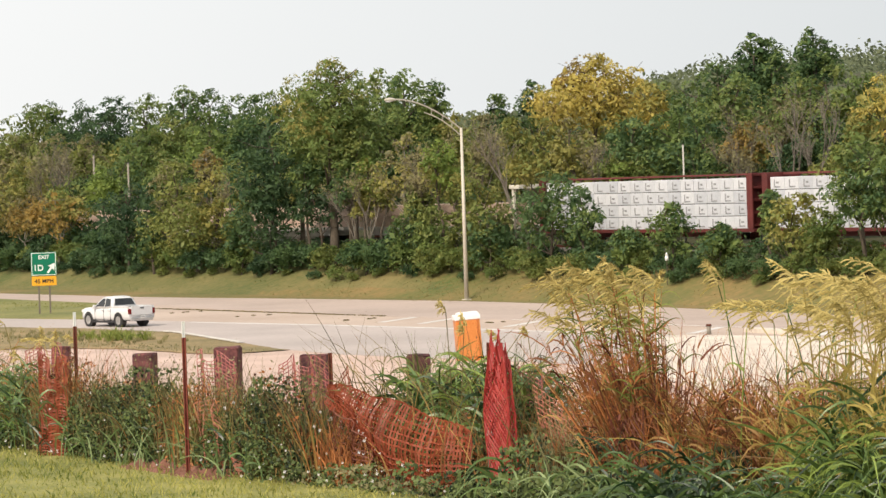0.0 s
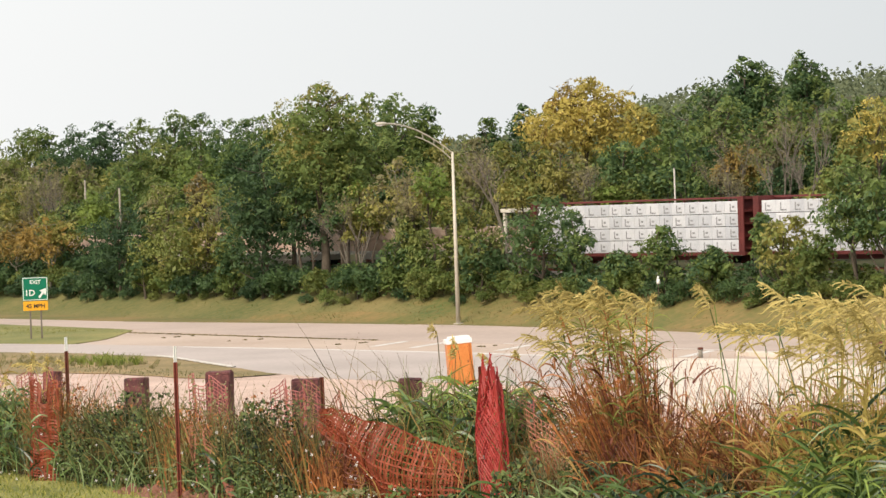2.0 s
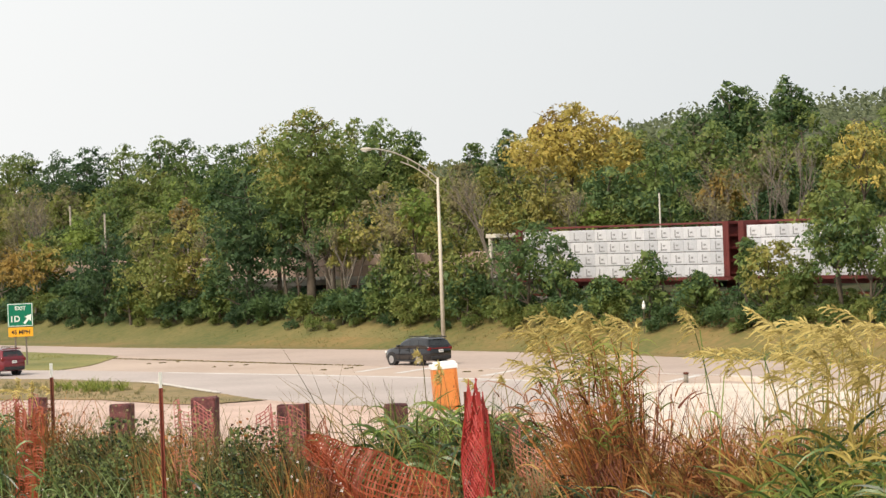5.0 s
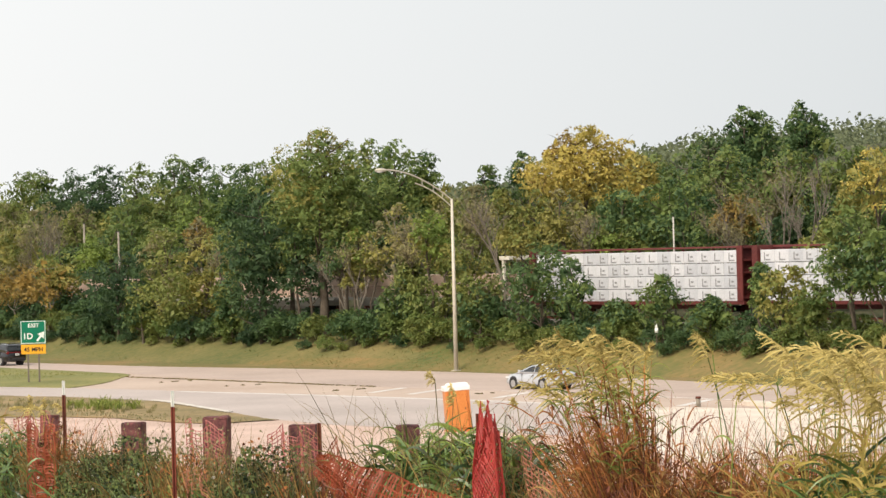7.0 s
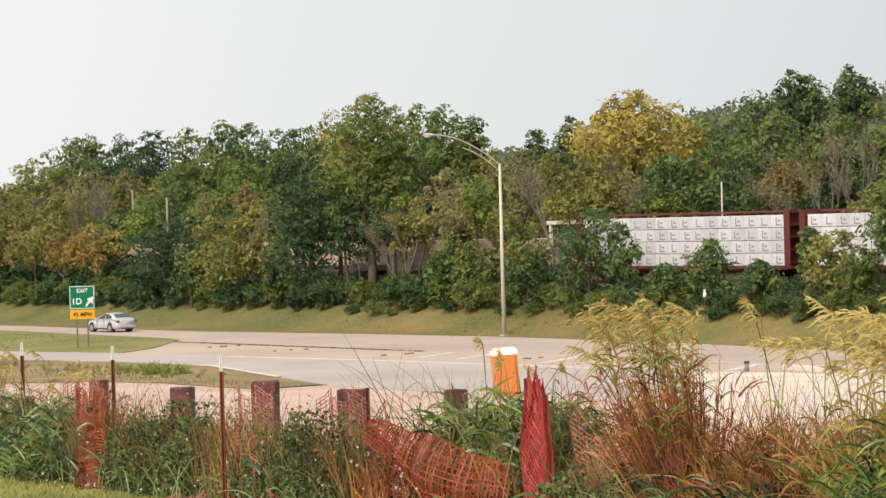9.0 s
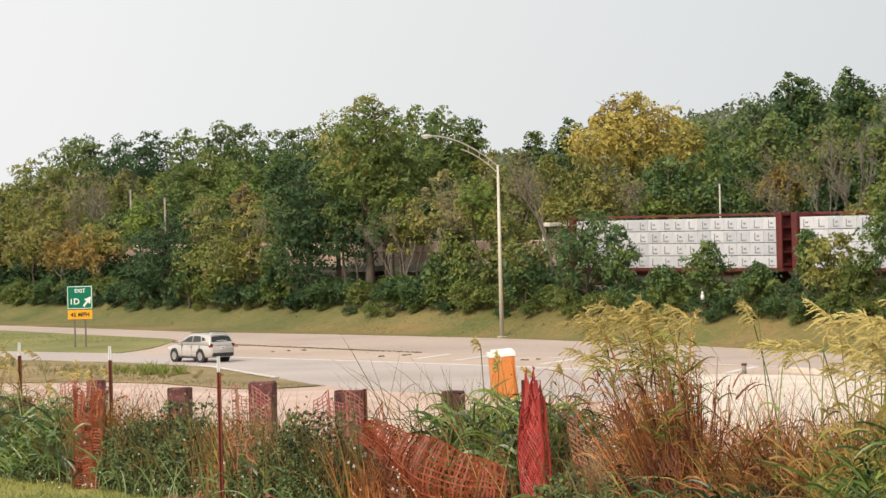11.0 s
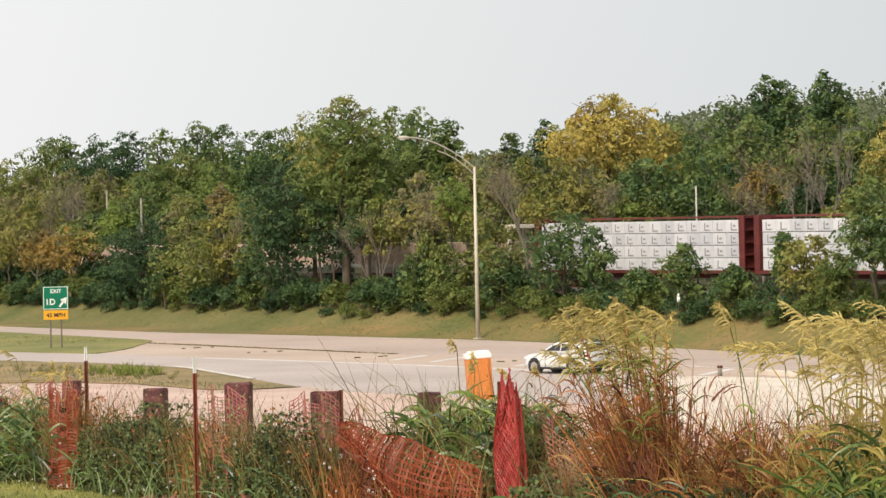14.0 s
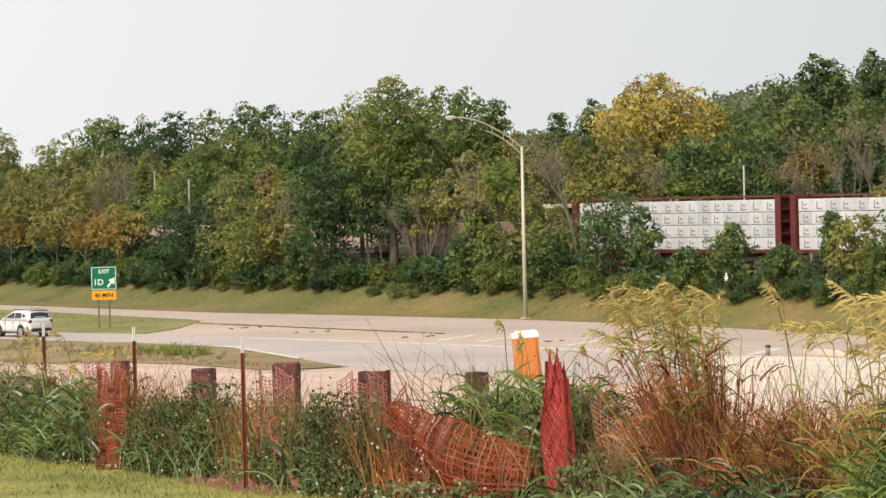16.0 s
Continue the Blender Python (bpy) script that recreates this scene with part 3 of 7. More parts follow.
    plant(123.2, 137.4, 8.3, 1.7, 1.1, LEAF_MID, LEAF_DARK, 0.4, 0.2, "small green tree with darker patches on the bank")
    plant(123.6, 133.8, 9.2, 2.5, 1.3, LEAF_MID, LEAF_OLIVE, 0.4, 0.2, "small green tree with olive patches on the bank")
    plant(122.2, 206.4, 8.7, 2.8, 0.9, LEAF_DEEP, LEAF_DARK, 0.5, 0.15, "small deep green tree with darker patches on the bank")
    plant(124.0, 197.6, 9.2, 1.8, 3.8, LEAF_DARK, LEAF_MID, 0.4, 0.3, "small dark green tree with green patches on the bank")
    plant(122.4, 193.4, 3.7, 1.8, 0.3, LEAF_DARK, LEAF_MID, 0.4, 0.25, "low dark green tree with green patches on the bank")
    plant(122.6, 188.5, 5.2, 1.8, 0.3, LEAF_MID, LEAF_DARK, 0.4, 0.25, "low green tree with darker patches on the bank")
    plant(123.4, 182.5, 7.8, 1.2, 0.3, LEAF_OLIVE, LEAF_GOLD, 0.4, 0.3, "low olive-green tree with golden tips on the bank")
    plant(122.2, 210.9, 5.9, 1.5, 0.7, LEAF_DARK, LEAF_OLIVE, 0.4, 0.2, "low dark green tree with olive patches on the bank")
    plant(123.2, 202.2, 10.0, 1.7, 4.9, LEAF_DARK, LEAF_MID, 0.4, 0.25, "small dark green tree with green patches on the bank")
    plant(122.8, 185.1, 5.8, 1.4, 0.5, LEAF_MID, LEAF_OLIVE, 0.4, 0.3, "low green tree with olive patches on the bank")
    plant(124.2, 193.7, 8.2, 1.1, 3.8, LEAF_OLIVE, LEAF_GOLD, 0.4, 0.35, "small olive-green tree with golden tips on the bank")
    plant(122.4, 177.5, 5.6, 1.8, 0.3, LEAF_DARK, LEAF_OLIVE, 0.4, 0.2, "low dark green tree with olive patches on the bank")
    plant(122.2, 161.7, 4.3, 1.4, 0.6, LEAF_MID, LEAF_DARK, 0.4, 0.15, "low green tree with darker patches on the bank")
    plant(122.2, 152.2, 4.4, 1.7, 0.8, LEAF_MID, LEAF_DARK, 0.4, 0.15, "low green tree with darker patches on the bank")
    plant(123.6, 201.4, 8.3, 2.0, 2.3, LEAF_DEEP, LEAF_DARK, 0.4, 0.15, "small deep green tree with darker patches on the bank")
    plant(123.6, 187.7, 6.8, 1.2, 1.8, LEAF_OLIVE, LEAF_DARK, 0.4, 0.3, "low olive-green tree with darker patches on the bank")
    plant(123.0, 139.9, 9.1, 2.3, 2.1, LEAF_DARK, LEAF_MID, 0.5, 0.15, "small dark green tree with green patches on the bank")
    plant(125.2, 199.5, 15.0, 2.5, 7.6, LEAF_MID, LEAF_OLIVE, 0.4, 0.1, "tall green tree with olive patches on the bank")


def back_trees():
    plant(142, 191.0, 16.9, 4.9, 6.6, LEAF_YELLOW, LEAF_RUST, 0.30, 0.14, "tall golden yellow tree with rusty patches behind the railway", full=1.35, seed=905)
    plant(141.4, 184.2, 14.4, 1.9, 6.8, LEAF_YELLOW, LEAF_GOLD, 0.4, 0.3, "small golden yellow tree with golden tips behind the railway")
    plant(142.6, 197.4, 15.2, 2.5, 6.8, LEAF_YELLOW, LEAF_OLIVE, 0.5, 0.2, "tall golden yellow tree with olive patches behind the railway")
    plant(139, 212.8, 16.7, 3.8, 5.2, LEAF_MID, LEAF_DARK, 0.4, 0.15, "tall green tree with darker patches behind the railway")
    plant(150, 211.0, 15.6, 1.3, 6.0, LEAF_DARK, LEAF_DEEP, 0.4, 0.15, "tall dark green tree with dark patches behind the railway")
    plant(160, 230.1, 15.2, 1.3, 5.9, LEAF_DARK, LEAF_MID, 0.3, 0.25, "small dark green tree with green patches behind the railway")
    plant(137.5, 191.9, 12.4, 2.2, 3.3, LEAF_GOLD, LEAF_OLIVE, 0.5, 0.25, "small golden-olive tree with olive patches behind the railway")
    plant(137, 187.7, 12.0, 1.8, 3.4, LEAF_GOLD, LEAF_TAN, 0.4, 0.3, "small golden-olive tree with dry patches behind the railway")
    plant(138, 200.4, 12.8, 1.8, 3.2, LEAF_TAN, LEAF_OLIVE, 0.5, 0.4, "small half-bare tan tree with olive patches behind the railway")
    plant(139, 198.1, 12.4, 1.6, 3.1, LEAF_OLIVE, LEAF_GOLD, 0.5, 0.3, "small olive-green tree with golden tips behind the railway")
    plant(140, 207.7, 13.1, 1.9, 3.5, LEAF_GOLD, LEAF_OLIVE, 0.4, 0.25, "small golden-olive tree with olive patches behind the railway")
    plant(138.5, 182.1, 12.0, 2.9, 3.0, LEAF_DARK, LEAF_MID, 0.4, 0.15, "small dark green tree with green patches behind the railway")
    plant(140, 179.4, 12.8, 2.7, 2.9, LEAF_MID, LEAF_DARK, 0.4, 0.15, "small green tree with darker patches behind the railway")
    plant(136, 181.3, 9.1, 1.8, 3.3, LEAF_OLIVE, LEAF_BRIGHT, 0.4, 0.25, "low olive-green tree with fresh tips behind the railway")
    plant(138.5, 174.3, 12.3, 2.3, 3.4, LEAF_DARK, LEAF_MID, 0.5, 0.15, "small dark green tree with green patches behind the railway")
    plant(149, 188.4, 14.7, 2.9, 4.0, LEAF_MID, LEAF_DARK, 0.4, 0.15, "small green tree with darker patches behind the railway")
    plant(155, 199.9, 15.2, 2.3, 4.4, LEAF_MID, LEAF_OLIVE, 0.3, 0.15, "small green tree with olive patches behind the railway")
    plant(146, 179.9, 15.0, 2.5, 4.4, LEAF_MID, LEAF_OLIVE, 0.4, 0.2, "tall green tree with olive patches behind the railway")
    plant(152, 184.8, 18.0, 1.6, 8.3, LEAF_DARK, LEAF_MID, 0.3, 0.3, "tall dark green tree with green patches behind the railway")
    plant(152, 178.1, 18.0, 1.5, 8.0, LEAF_DARK, LEAF_MID, 0.3, 0.3, "tall dark green tree with green patches behind the railway")
    plant(153, 183.1, 16.4, 3.2, 6.3, LEAF_DARK, LEAF_MID, 0.4, 0.12, "tall dark green tree with green patches behind the railway")
    plant(155, 192.3, 16.5, 2.3, 6.8, LEAF_DARK, LEAF_MID, 0.3, 0.15, "tall dark green tree with green patches behind the railway")
    plant(136.8, 167.0, 11.1, 1.6, 4.4, LEAF_RUST, LEAF_GOLD, 0.4, 0.3, "small rusty orange tree with golden tips behind the railway")
    plant(136.2, 167.8, 10.1, 1.3, 3.5, LEAF_TAN, LEAF_RUST, 0.3, 0.5, "small half-bare tan tree with rusty patches behind the railway")
    plant(146, 172.4, 14.2, 2.7, 3.9, LEAF_OLIVE, LEAF_MID, 0.4, 0.2, "small olive-green tree with green patches behind the railway")
    plant(148, 171.0, 14.9, 2.6, 4.0, LEAF_OLIVE, LEAF_MID, 0.4, 0.2, "tall olive-green tree with green patches behind the railway")
    plant(139, 161.9, 11.4, 2.1, 3.2, LEAF_DARK, LEAF_MID, 0.4, 0.2, "small dark green tree with green patches behind the railway")
    plant(143, 171.3, 13.0, 1.7, 4.0, LEAF_TAN, LEAF_MID, 0.4, 0.45, "small half-bare tan tree with green patches behind the railway")
    plant(141, 157.8, 13.8, 2.8, 4.7, LEAF_GOLD, LEAF_YELLOW, 0.4, 0.3, "small golden-olive tree with yellow tips behind the railway")
    plant(149, 169.1, 14.4, 2.2, 4.9, LEAF_MID, LEAF_OLIVE, 0.4, 0.2, "small green tree with olive patches behind the railway")
    plant(150, 164.9, 15.0, 2.6, 4.7, LEAF_MID, LEAF_OLIVE, 0.4, 0.2, "tall green tree with olive patches behind the railway")
    plant(141, 151.9, 13.0, 2.8, 3.8, LEAF_OLIVE, LEAF_MID, 0.4, 0.2, "small olive-green tree with green patches behind the railway")
    plant(150, 301.8, 17.0, 3.5, 4.9, LEAF_OLIVE, LEAF_MID, 0.4, 0.2, "tall olive-green tree with green patches behind the railway")
    plant(160, 309.8, 17.8, 2.8, 6.1, LEAF_DEEP, LEAF_DARK, 0.4, 0.3, "tall deep green tree with darker patches behind the railway")
    plant(160, 301.6, 17.9, 2.8, 5.8, LEAF_DEEP, LEAF_DARK, 0.4, 0.35, "tall deep green tree with darker patches behind the railway")
    plant(158, 301.8, 16.2, 3.6, 5.1, LEAF_DEEP, LEAF_DARK, 0.4, 0.1, "tall deep green tree with darker patches behind the railway")
    plant(152, 298.7, 15.0, 2.6, 5.7, LEAF_DARK, LEAF_DEEP, 0.4, 0.2, "small dark green tree with dark patches behind the railway")
    plant(156, 286.9, 17.5, 2.5, 6.4, LEAF_MID, LEAF_DARK, 0.4, 0.15, "tall green tree with darker patches behind the railway")
    plant(152, 272.3, 17.7, 3.0, 6.5, LEAF_DARK, LEAF_MID, 0.4, 0.15, "tall dark green tree with green patches behind the railway")
    plant(153, 269.4, 17.3, 2.2, 6.8, LEAF_MID, LEAF_DARK, 0.4, 0.2, "tall green tree with darker patches behind the railway")
    plant(145, 261.3, 15.1, 3.0, 5.0, LEAF_OLIVE, LEAF_MID, 0.5, 0.15, "tall olive-green tree with green patches behind the railway")
    plant(142, 251.0, 13.6, 3.1, 4.1, LEAF_MID, LEAF_BRIGHT, 0.45, 0.15, "small green tree with fresh tips behind the railway")
    plant(152, 262.3, 16.7, 2.4, 5.8, LEAF_DARK, LEAF_MID, 0.3, 0.2, "tall dark green tree with green patches behind the railway")
    plant(146, 249.7, 14.5, 3.1, 4.7, LEAF_DARK, LEAF_MID, 0.3, 0.12, "small dark green tree with green patches behind the railway")
    plant(143, 241.1, 13.8, 2.2, 4.3, LEAF_DEEP, LEAF_DARK, 0.4, 0.15, "small deep green tree with darker patches behind the railway")
    plant(141, 261.0, 13.5, 3.2, 4.0, LEAF_MID, LEAF_OLIVE, 0.4, 0.15, "small green tree with olive patches behind the railway")
    plant(141, 271.9, 13.2, 2.6, 4.4, LEAF_OLIVE, LEAF_TAN, 0.4, 0.25, "small olive-green tree with dry patches behind the railway")
    plant(139, 275.0, 13.6, 3.0, 4.3, LEAF_TAN, LEAF_OLIVE, 0.3, 0.5, "small half-bare tan tree with olive patches behind the railway")
    plant(140, 284.4, 13.9, 3.0, 4.4, LEAF_OLIVE, LEAF_TAN, 0.4, 0.3, "small olive-green tree with dry patches behind the railway")
    plant(137, 257.6, 11.1, 2.3, 2.8, LEAF_MID, LEAF_DARK, 0.4, 0.2, "small green tree with darker patches behind the railway")
    plant(137, 241.4, 11.1, 1.4, 4.0, LEAF_TAN, LEAF_RUST, 0.3, 0.4, "small half-bare tan tree with rusty patches behind the railway")
    plant(137.5, 236.9, 10.6, 2.4, 1.7, LEAF_OLIVE, LEAF_MID, 0.4, 0.2, "small olive-green tree with green patches behind the railway")
    plant(137, 249.1, 10.9, 2.2, 2.3, LEAF_OLIVE, LEAF_MID, 0.4, 0.2, "small olive-green tree with green patches behind the railway")
    plant(150, 310.1, 15.5, 3.5, 4.0, LEAF_OLIVE, LEAF_GOLD, 0.4, 0.2, "tall olive-green tree with golden tips behind the railway")
    plant(152, 330.1, 17.1, 3.5, 4.1, LEAF_OLIVE, LEAF_GOLD, 0.5, 0.2, "tall olive-green tree with golden tips behind the railway")
    plant(141, 299.0, 12.6, 3.8, 2.6, LEAF_GOLD, LEAF_OLIVE, 0.5, 0.25, "broad golden-olive tree with olive patches behind the railway")
    plant(146, 324.6, 15.1, 4.1, 3.0, LEAF_MID, LEAF_OLIVE, 0.4, 0.2, "tall green tree with olive patches behind the railway")
    plant(138, 284.3, 11.2, 2.7, 2.2, LEAF_TAN, LEAF_GOLD, 0.4, 0.3, "small half-bare tan tree with golden tips behind the railway")
    plant(137.5, 214.9, 13.8, 2.5, 3.9, LEAF_MID, LEAF_DARK, 0.4, 0.2, "small green tree with darker patches behind the railway")
    plant(136.5, 206.9, 11.1, 1.9, 2.3, LEAF_DARK, LEAF_OLIVE, 0.4, 0.3, "small dark green tree with olive patches behind the railway")
    plant(150, 254.8, 16.5, 2.4, 6.7, LEAF_DARK, LEAF_MID, 0.4, 0.1, "tall dark green tree with green patches behind the railway")
    plant(148, 247.4, 16.7, 2.1, 6.7, LEAF_MID, LEAF_OLIVE, 0.4, 0.1, "tall green tree with olive patches behind the railway")
    plant(140.5, 210.7, 15.6, 1.5, 6.8, LEAF_MID, LEAF_DARK, 0.4, 0.15, "tall green tree with darker patches behind the railway")
    plant(141, 220.1, 17.1, 2.3, 8.4, LEAF_MID, LEAF_OLIVE, 0.4, 0.12, "tall green tree with olive patches behind the railway")
    plant(158, 313.7, 17.9, 2.5, 7.8, LEAF_MID, LEAF_DARK, 0.4, 0.15, "tall green tree with darker patches behind the railway")
    plant(153.5, 185.0, 17.5, 2.1, 9.1, LEAF_DARK, LEAF_MID, 0.3, 0.3, "tall dark green tree with green patches behind the railway")
    plant(153.5, 179.1, 17.2, 1.9, 8.9, LEAF_DARK, LEAF_MID, 0.3, 0.3, "tall dark green tree with green patches behind the railway")


def build_wood():
    """Trees that fill the wood behind, from four shared shapes; the rows rise to the skyline."""
    rng = random.Random(5)
    pattern = []
    for seed, h, radius, foot, colour, tips, label in ((81, 10.0, 3.6, 2.4, LEAF_MID, LEAF_OLIVE, "green broadleaf tree in the wood"), (82, 10.5, 3.3, 2.6, LEAF_DARK, LEAF_MID, "dark green broadleaf tree in the wood"), (83, 9.5, 3.6, 2.2, LEAF_OLIVE, LEAF_GOLD, "olive-green broadleaf tree in the wood"), (84, 10.0, 3.2, 2.4, LEAF_DEEP, LEAF_DARK, "deep green broadleaf tree in the wood")):
        pattern.append((h, tree(seed, pose(0, 0, -60), h, radius, foot, colour, label, 2300, 0.23, tips=tips, gap=0.1)))
    used = set()

    def stand(k, n, u, height):
        h, ob = pattern[k]
        s = height / h
        m = standing(n, u, rng.uniform(0, 360)) @ Matrix.Diagonal((s * rng.uniform(0.95, 1.2), s * rng.uniform(0.95, 1.2), s, 1))
        if k in used:
            copy_thing(ob, m @ Matrix.Diagonal((*ob.scale, 1)).inverted())
        else:
            used.add(k)
            ob.matrix_basis = m
    for n, stretch, rise, step in ((137.5, 1.0, -0.6, 6.0), (147, 1.07, 1.4, 6.0), (158, 1.155, 2.6, 6.4), (172, 1.26, 1.2, 7.5), (192, 1.40, 0.6, 8.5)):
        u = 118 * stretch
        while u < 320 * stretch:
            top = table(u / stretch, WOOD_TOPS) + rise
            stand(rng.choice((0, 1, 1, 2, 3)), n + rng.uniform(-2, 2), u, top * rng.uniform(0.86, 1.0))
            u += step * rng.uniform(0.75, 1.25)


# height of the wood over its ground, along u
WOOD_TOPS = [(118, 6.0), (145, 6.5), (156, 7.2), (160, 8.0), (167, 8.1), (173, 7.3), (179, 6.8), (190, 6.0), (194, 5.2), (202, 5.7), (205, 7.0), (210, 8.5), (218, 8.7), (232, 7.2), (246, 8.0), (259, 7.4), (276, 7.5), (284, 6.2), (293, 5.8), (298, 7.2), (340, 7.5)]


def bare_tree(seed, m, height, label, material, leaves=0):
    """A leafless tree of forking branches, with a few dry leaves."""
    r = random.Random(seed)
    bm = bmesh.new()
    tips = []

    def grow(a, way, length, t, depth):
        b = a + way * length
        tube(bm, a, b, t, t * 0.68, 6 if depth < 2 else 4, False)
        tips.append(b)
        if depth > 4:
            return
        for _ in range(3 if depth < 4 else 2):
            w = (way + Vector((r.uniform(-1, 1), r.uniform(-1, 1), r.uniform(-0.1, 0.8))) * 0.58).normalized()
            grow(b, w, length * r.uniform(0.5, 0.85), t * 0.62, depth + 1)
    grow(Vector((0, 0, -0.2)), Vector((r.uniform(-0.1, 0.1), r.uniform(-0.1, 0.1), 1)).normalized(), height * 0.42, height * 0.012 + 0.03, 0)
    ob = thing("bare_tree", m, label, "tree", "bare trees")
    me = bpy.data.meshes.new("branchwork")
    bm.to_mesh(me)
    bm.free()
    me.materials.append(material)
    part("branchwork", me, None, ob)
    if leaves:
        g = np.random.default_rng(seed)
        p = np.array([tuple(tips[i]) for i in g.integers(len(tips) // 4, len(tips), leaves)]) + g.normal(size=(leaves, 3)) * 0.22
        a, b = g.normal(size=(leaves, 3)), g.normal(size=(leaves, 3))
        a /= np.linalg.norm(a, axis=1, keepdims=True)
        b /= np.linalg.norm(b, axis=1, keepdims=True)
        s = g.uniform(0.06, 0.16, (leaves, 1))
        part("foliage", quads("foliage", np.stack([p - a * s, p + b * s * 0.5, p + a * s, p - b * s * 0.5], axis=1), leaves, LEAF_TAN), None, ob)
    return ob


def build_bare_trees():
    for i, (n, u, top, leaves) in enumerate(((135.5, 167.6, 11.4, 600), (135.2, 165.0, 10.4, 500), (135.5, 161.2, 12.4, 200), (135.8, 159.4, 12.0, 0), (124.6, 246.0, 11.6, 900), (136.5, 268.0, 13.0, 500), (124.6, 188.6, 10.6, 900), (123.0, 194.1, 8.6, 500), (123.4, 196.3, 8.0, 300), (124.4, 177.2, 12.6, 700), (135.0, 181.5, 10.6, 500), (124.5, 214.2, 9.2, 500))):
        bare_tree(90 + i, standing(n, u, i * 67), (top - ground_z(n, u)) * 0.8, "half-bare tree with thin grey-brown branches", GREY_BARK, leaves)


def build_shrubs():
    """Undergrowth on the bank."""
    rng = random.Random(8)
    kinds = []
    for seed, h, radius, colour, tips, label in ((71, 3.0, 1.9, LEAF_MID, LEAF_OLIVE, "green shrub on the railway bank"), (72, 2.8, 2.0, LEAF_DARK, LEAF_DEEP, "dark green shrub on the railway bank"), (73, 3.2, 1.7, LEAF_OLIVE, LEAF_MID, "olive shrub on the railway bank"), (74, 2.6, 1.9, LEAF_DEEP, LEAF_DARK, "deep green shrub on the railway bank")):
        ob = thing("shrub", pose(0, 0, -60), label, "shrub", "shrubs on the bank")
        part("crown", crown_mesh("crown", seed, h, radius, 0.1, colour, 1500, 0.122, 0.16, tips, 0.4), None, ob)
        part("trunk", trunk_mesh("trunk", seed, h, 0.1, radius, 0.05, BARK, 2), None, ob)
        kinds.append((h, ob))
    used = set()

    def stand(k, n, u, height):
        h, ob = kinds[k]
        s = height / h
        m = standing(n, u, rng.uniform(0, 360), 0.15) @ Matrix.Diagonal((s * rng.uniform(1.0, 1.3), s * rng.uniform(0.9, 1.2), s, 1))
        if k in used:
            copy_thing(ob, m @ Matrix.Diagonal((*ob.scale, 1)).inverted())
        else:
            used.add(k)
            ob.matrix_basis = m
    u = 126.0
    while u < 290:
        dark = u > 200
        low = 138 < u < 172
        stand(rng.choice((1, 0, 1, 3, 2) if dark else (0, 2, 0, 2, 1)), rng.uniform(122.2, 123.2), u, rng.uniform(1.7, 2.4) if low else rng.uniform(2.0, 2.9))
        stand(rng.choice((1, 3, 1, 0) if dark else (1, 0, 0)), rng.uniform(124.4, 125.6), u + 1.2, rng.uniform(1.6, 2.2) if u < 226 else rng.uniform(2.6, 4.4))
        u += rng.uniform(2.2, 3.2)
    u = 127.0
    while u < 290:
        stand(rng.choice((0, 2, 1, 2) if u < 200 else (1, 3, 1, 2)), rng.uniform(121.3, 122.2), u, rng.uniform(0.8, 1.5))
        u += rng.uniform(2.4, 5.0)


def build_far_hill():
    r = np.random.default_rng(3)
    k = 42000
    t = r.uniform(-0.02, 0.18, k)
    y = r.uniform(300, 780, k)
    x = t * y
    n, u = x * NX + y * NY, x * AX + y * AY
    z = np.array([ground_z(a, b) for a, b in zip(n, u)]) + r.uniform(0.3, 1, k) * (3.4 + 1.6 * np.sin(x * 0.31) * np.sin(y * 0.23))
    p = np.stack([x, y, z], axis=1)
    nrm = r.normal(size=(k, 3)) + np.array([0, -0.5, 0.8])
    nrm /= np.linalg.norm(nrm, axis=1, keepdims=True)
    a = np.cross(nrm, r.normal(size=(k, 3)))
    a /= np.linalg.norm(a, axis=1, keepdims=True)
    b = np.cross(nrm, a)
    s = r.uniform(0.30, 0.66, (k, 1)) * y[:, None] / 600
    v = np.stack([p - a * s, p + b * s * 0.6, p + a * s, p - b * s * 0.6], axis=1)
    # distance haze is put into the leaf colour, paler and greyer than nearby trees
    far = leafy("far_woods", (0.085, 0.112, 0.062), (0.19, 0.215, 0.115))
    tagged(new("far_woods", quads("far_woods", v, k, far)), "wooded hill in the distance with haze in its leaf colour", "woods", kind="stuff")


# ---- railway ----
def build_track():
    bm = bmesh.new()
    box(bm, 60, 420, -132.4, -127.6, 2.6, 3.12)
    ob = part("ballast", bm, BALLAST, None)
    tagged(ob, "grey stone railway ballast on the bank", "ballast", kind="structure").matrix_world = pose(0, 0, 0, 0, 0, ALONG)
    for n in (129.28, 130.72):
        bm = bmesh.new()
        box(bm, 60, 420, -n - 0.035, -n + 0.035, 3.12, 3.26)
        part("rail", bm, RUST, None)
        tagged(scene.collection.objects[-1], "steel rail on the ballast", "rail", "rails", "structure").matrix_world = pose(0, 0, 0, 0, 0, ALONG)


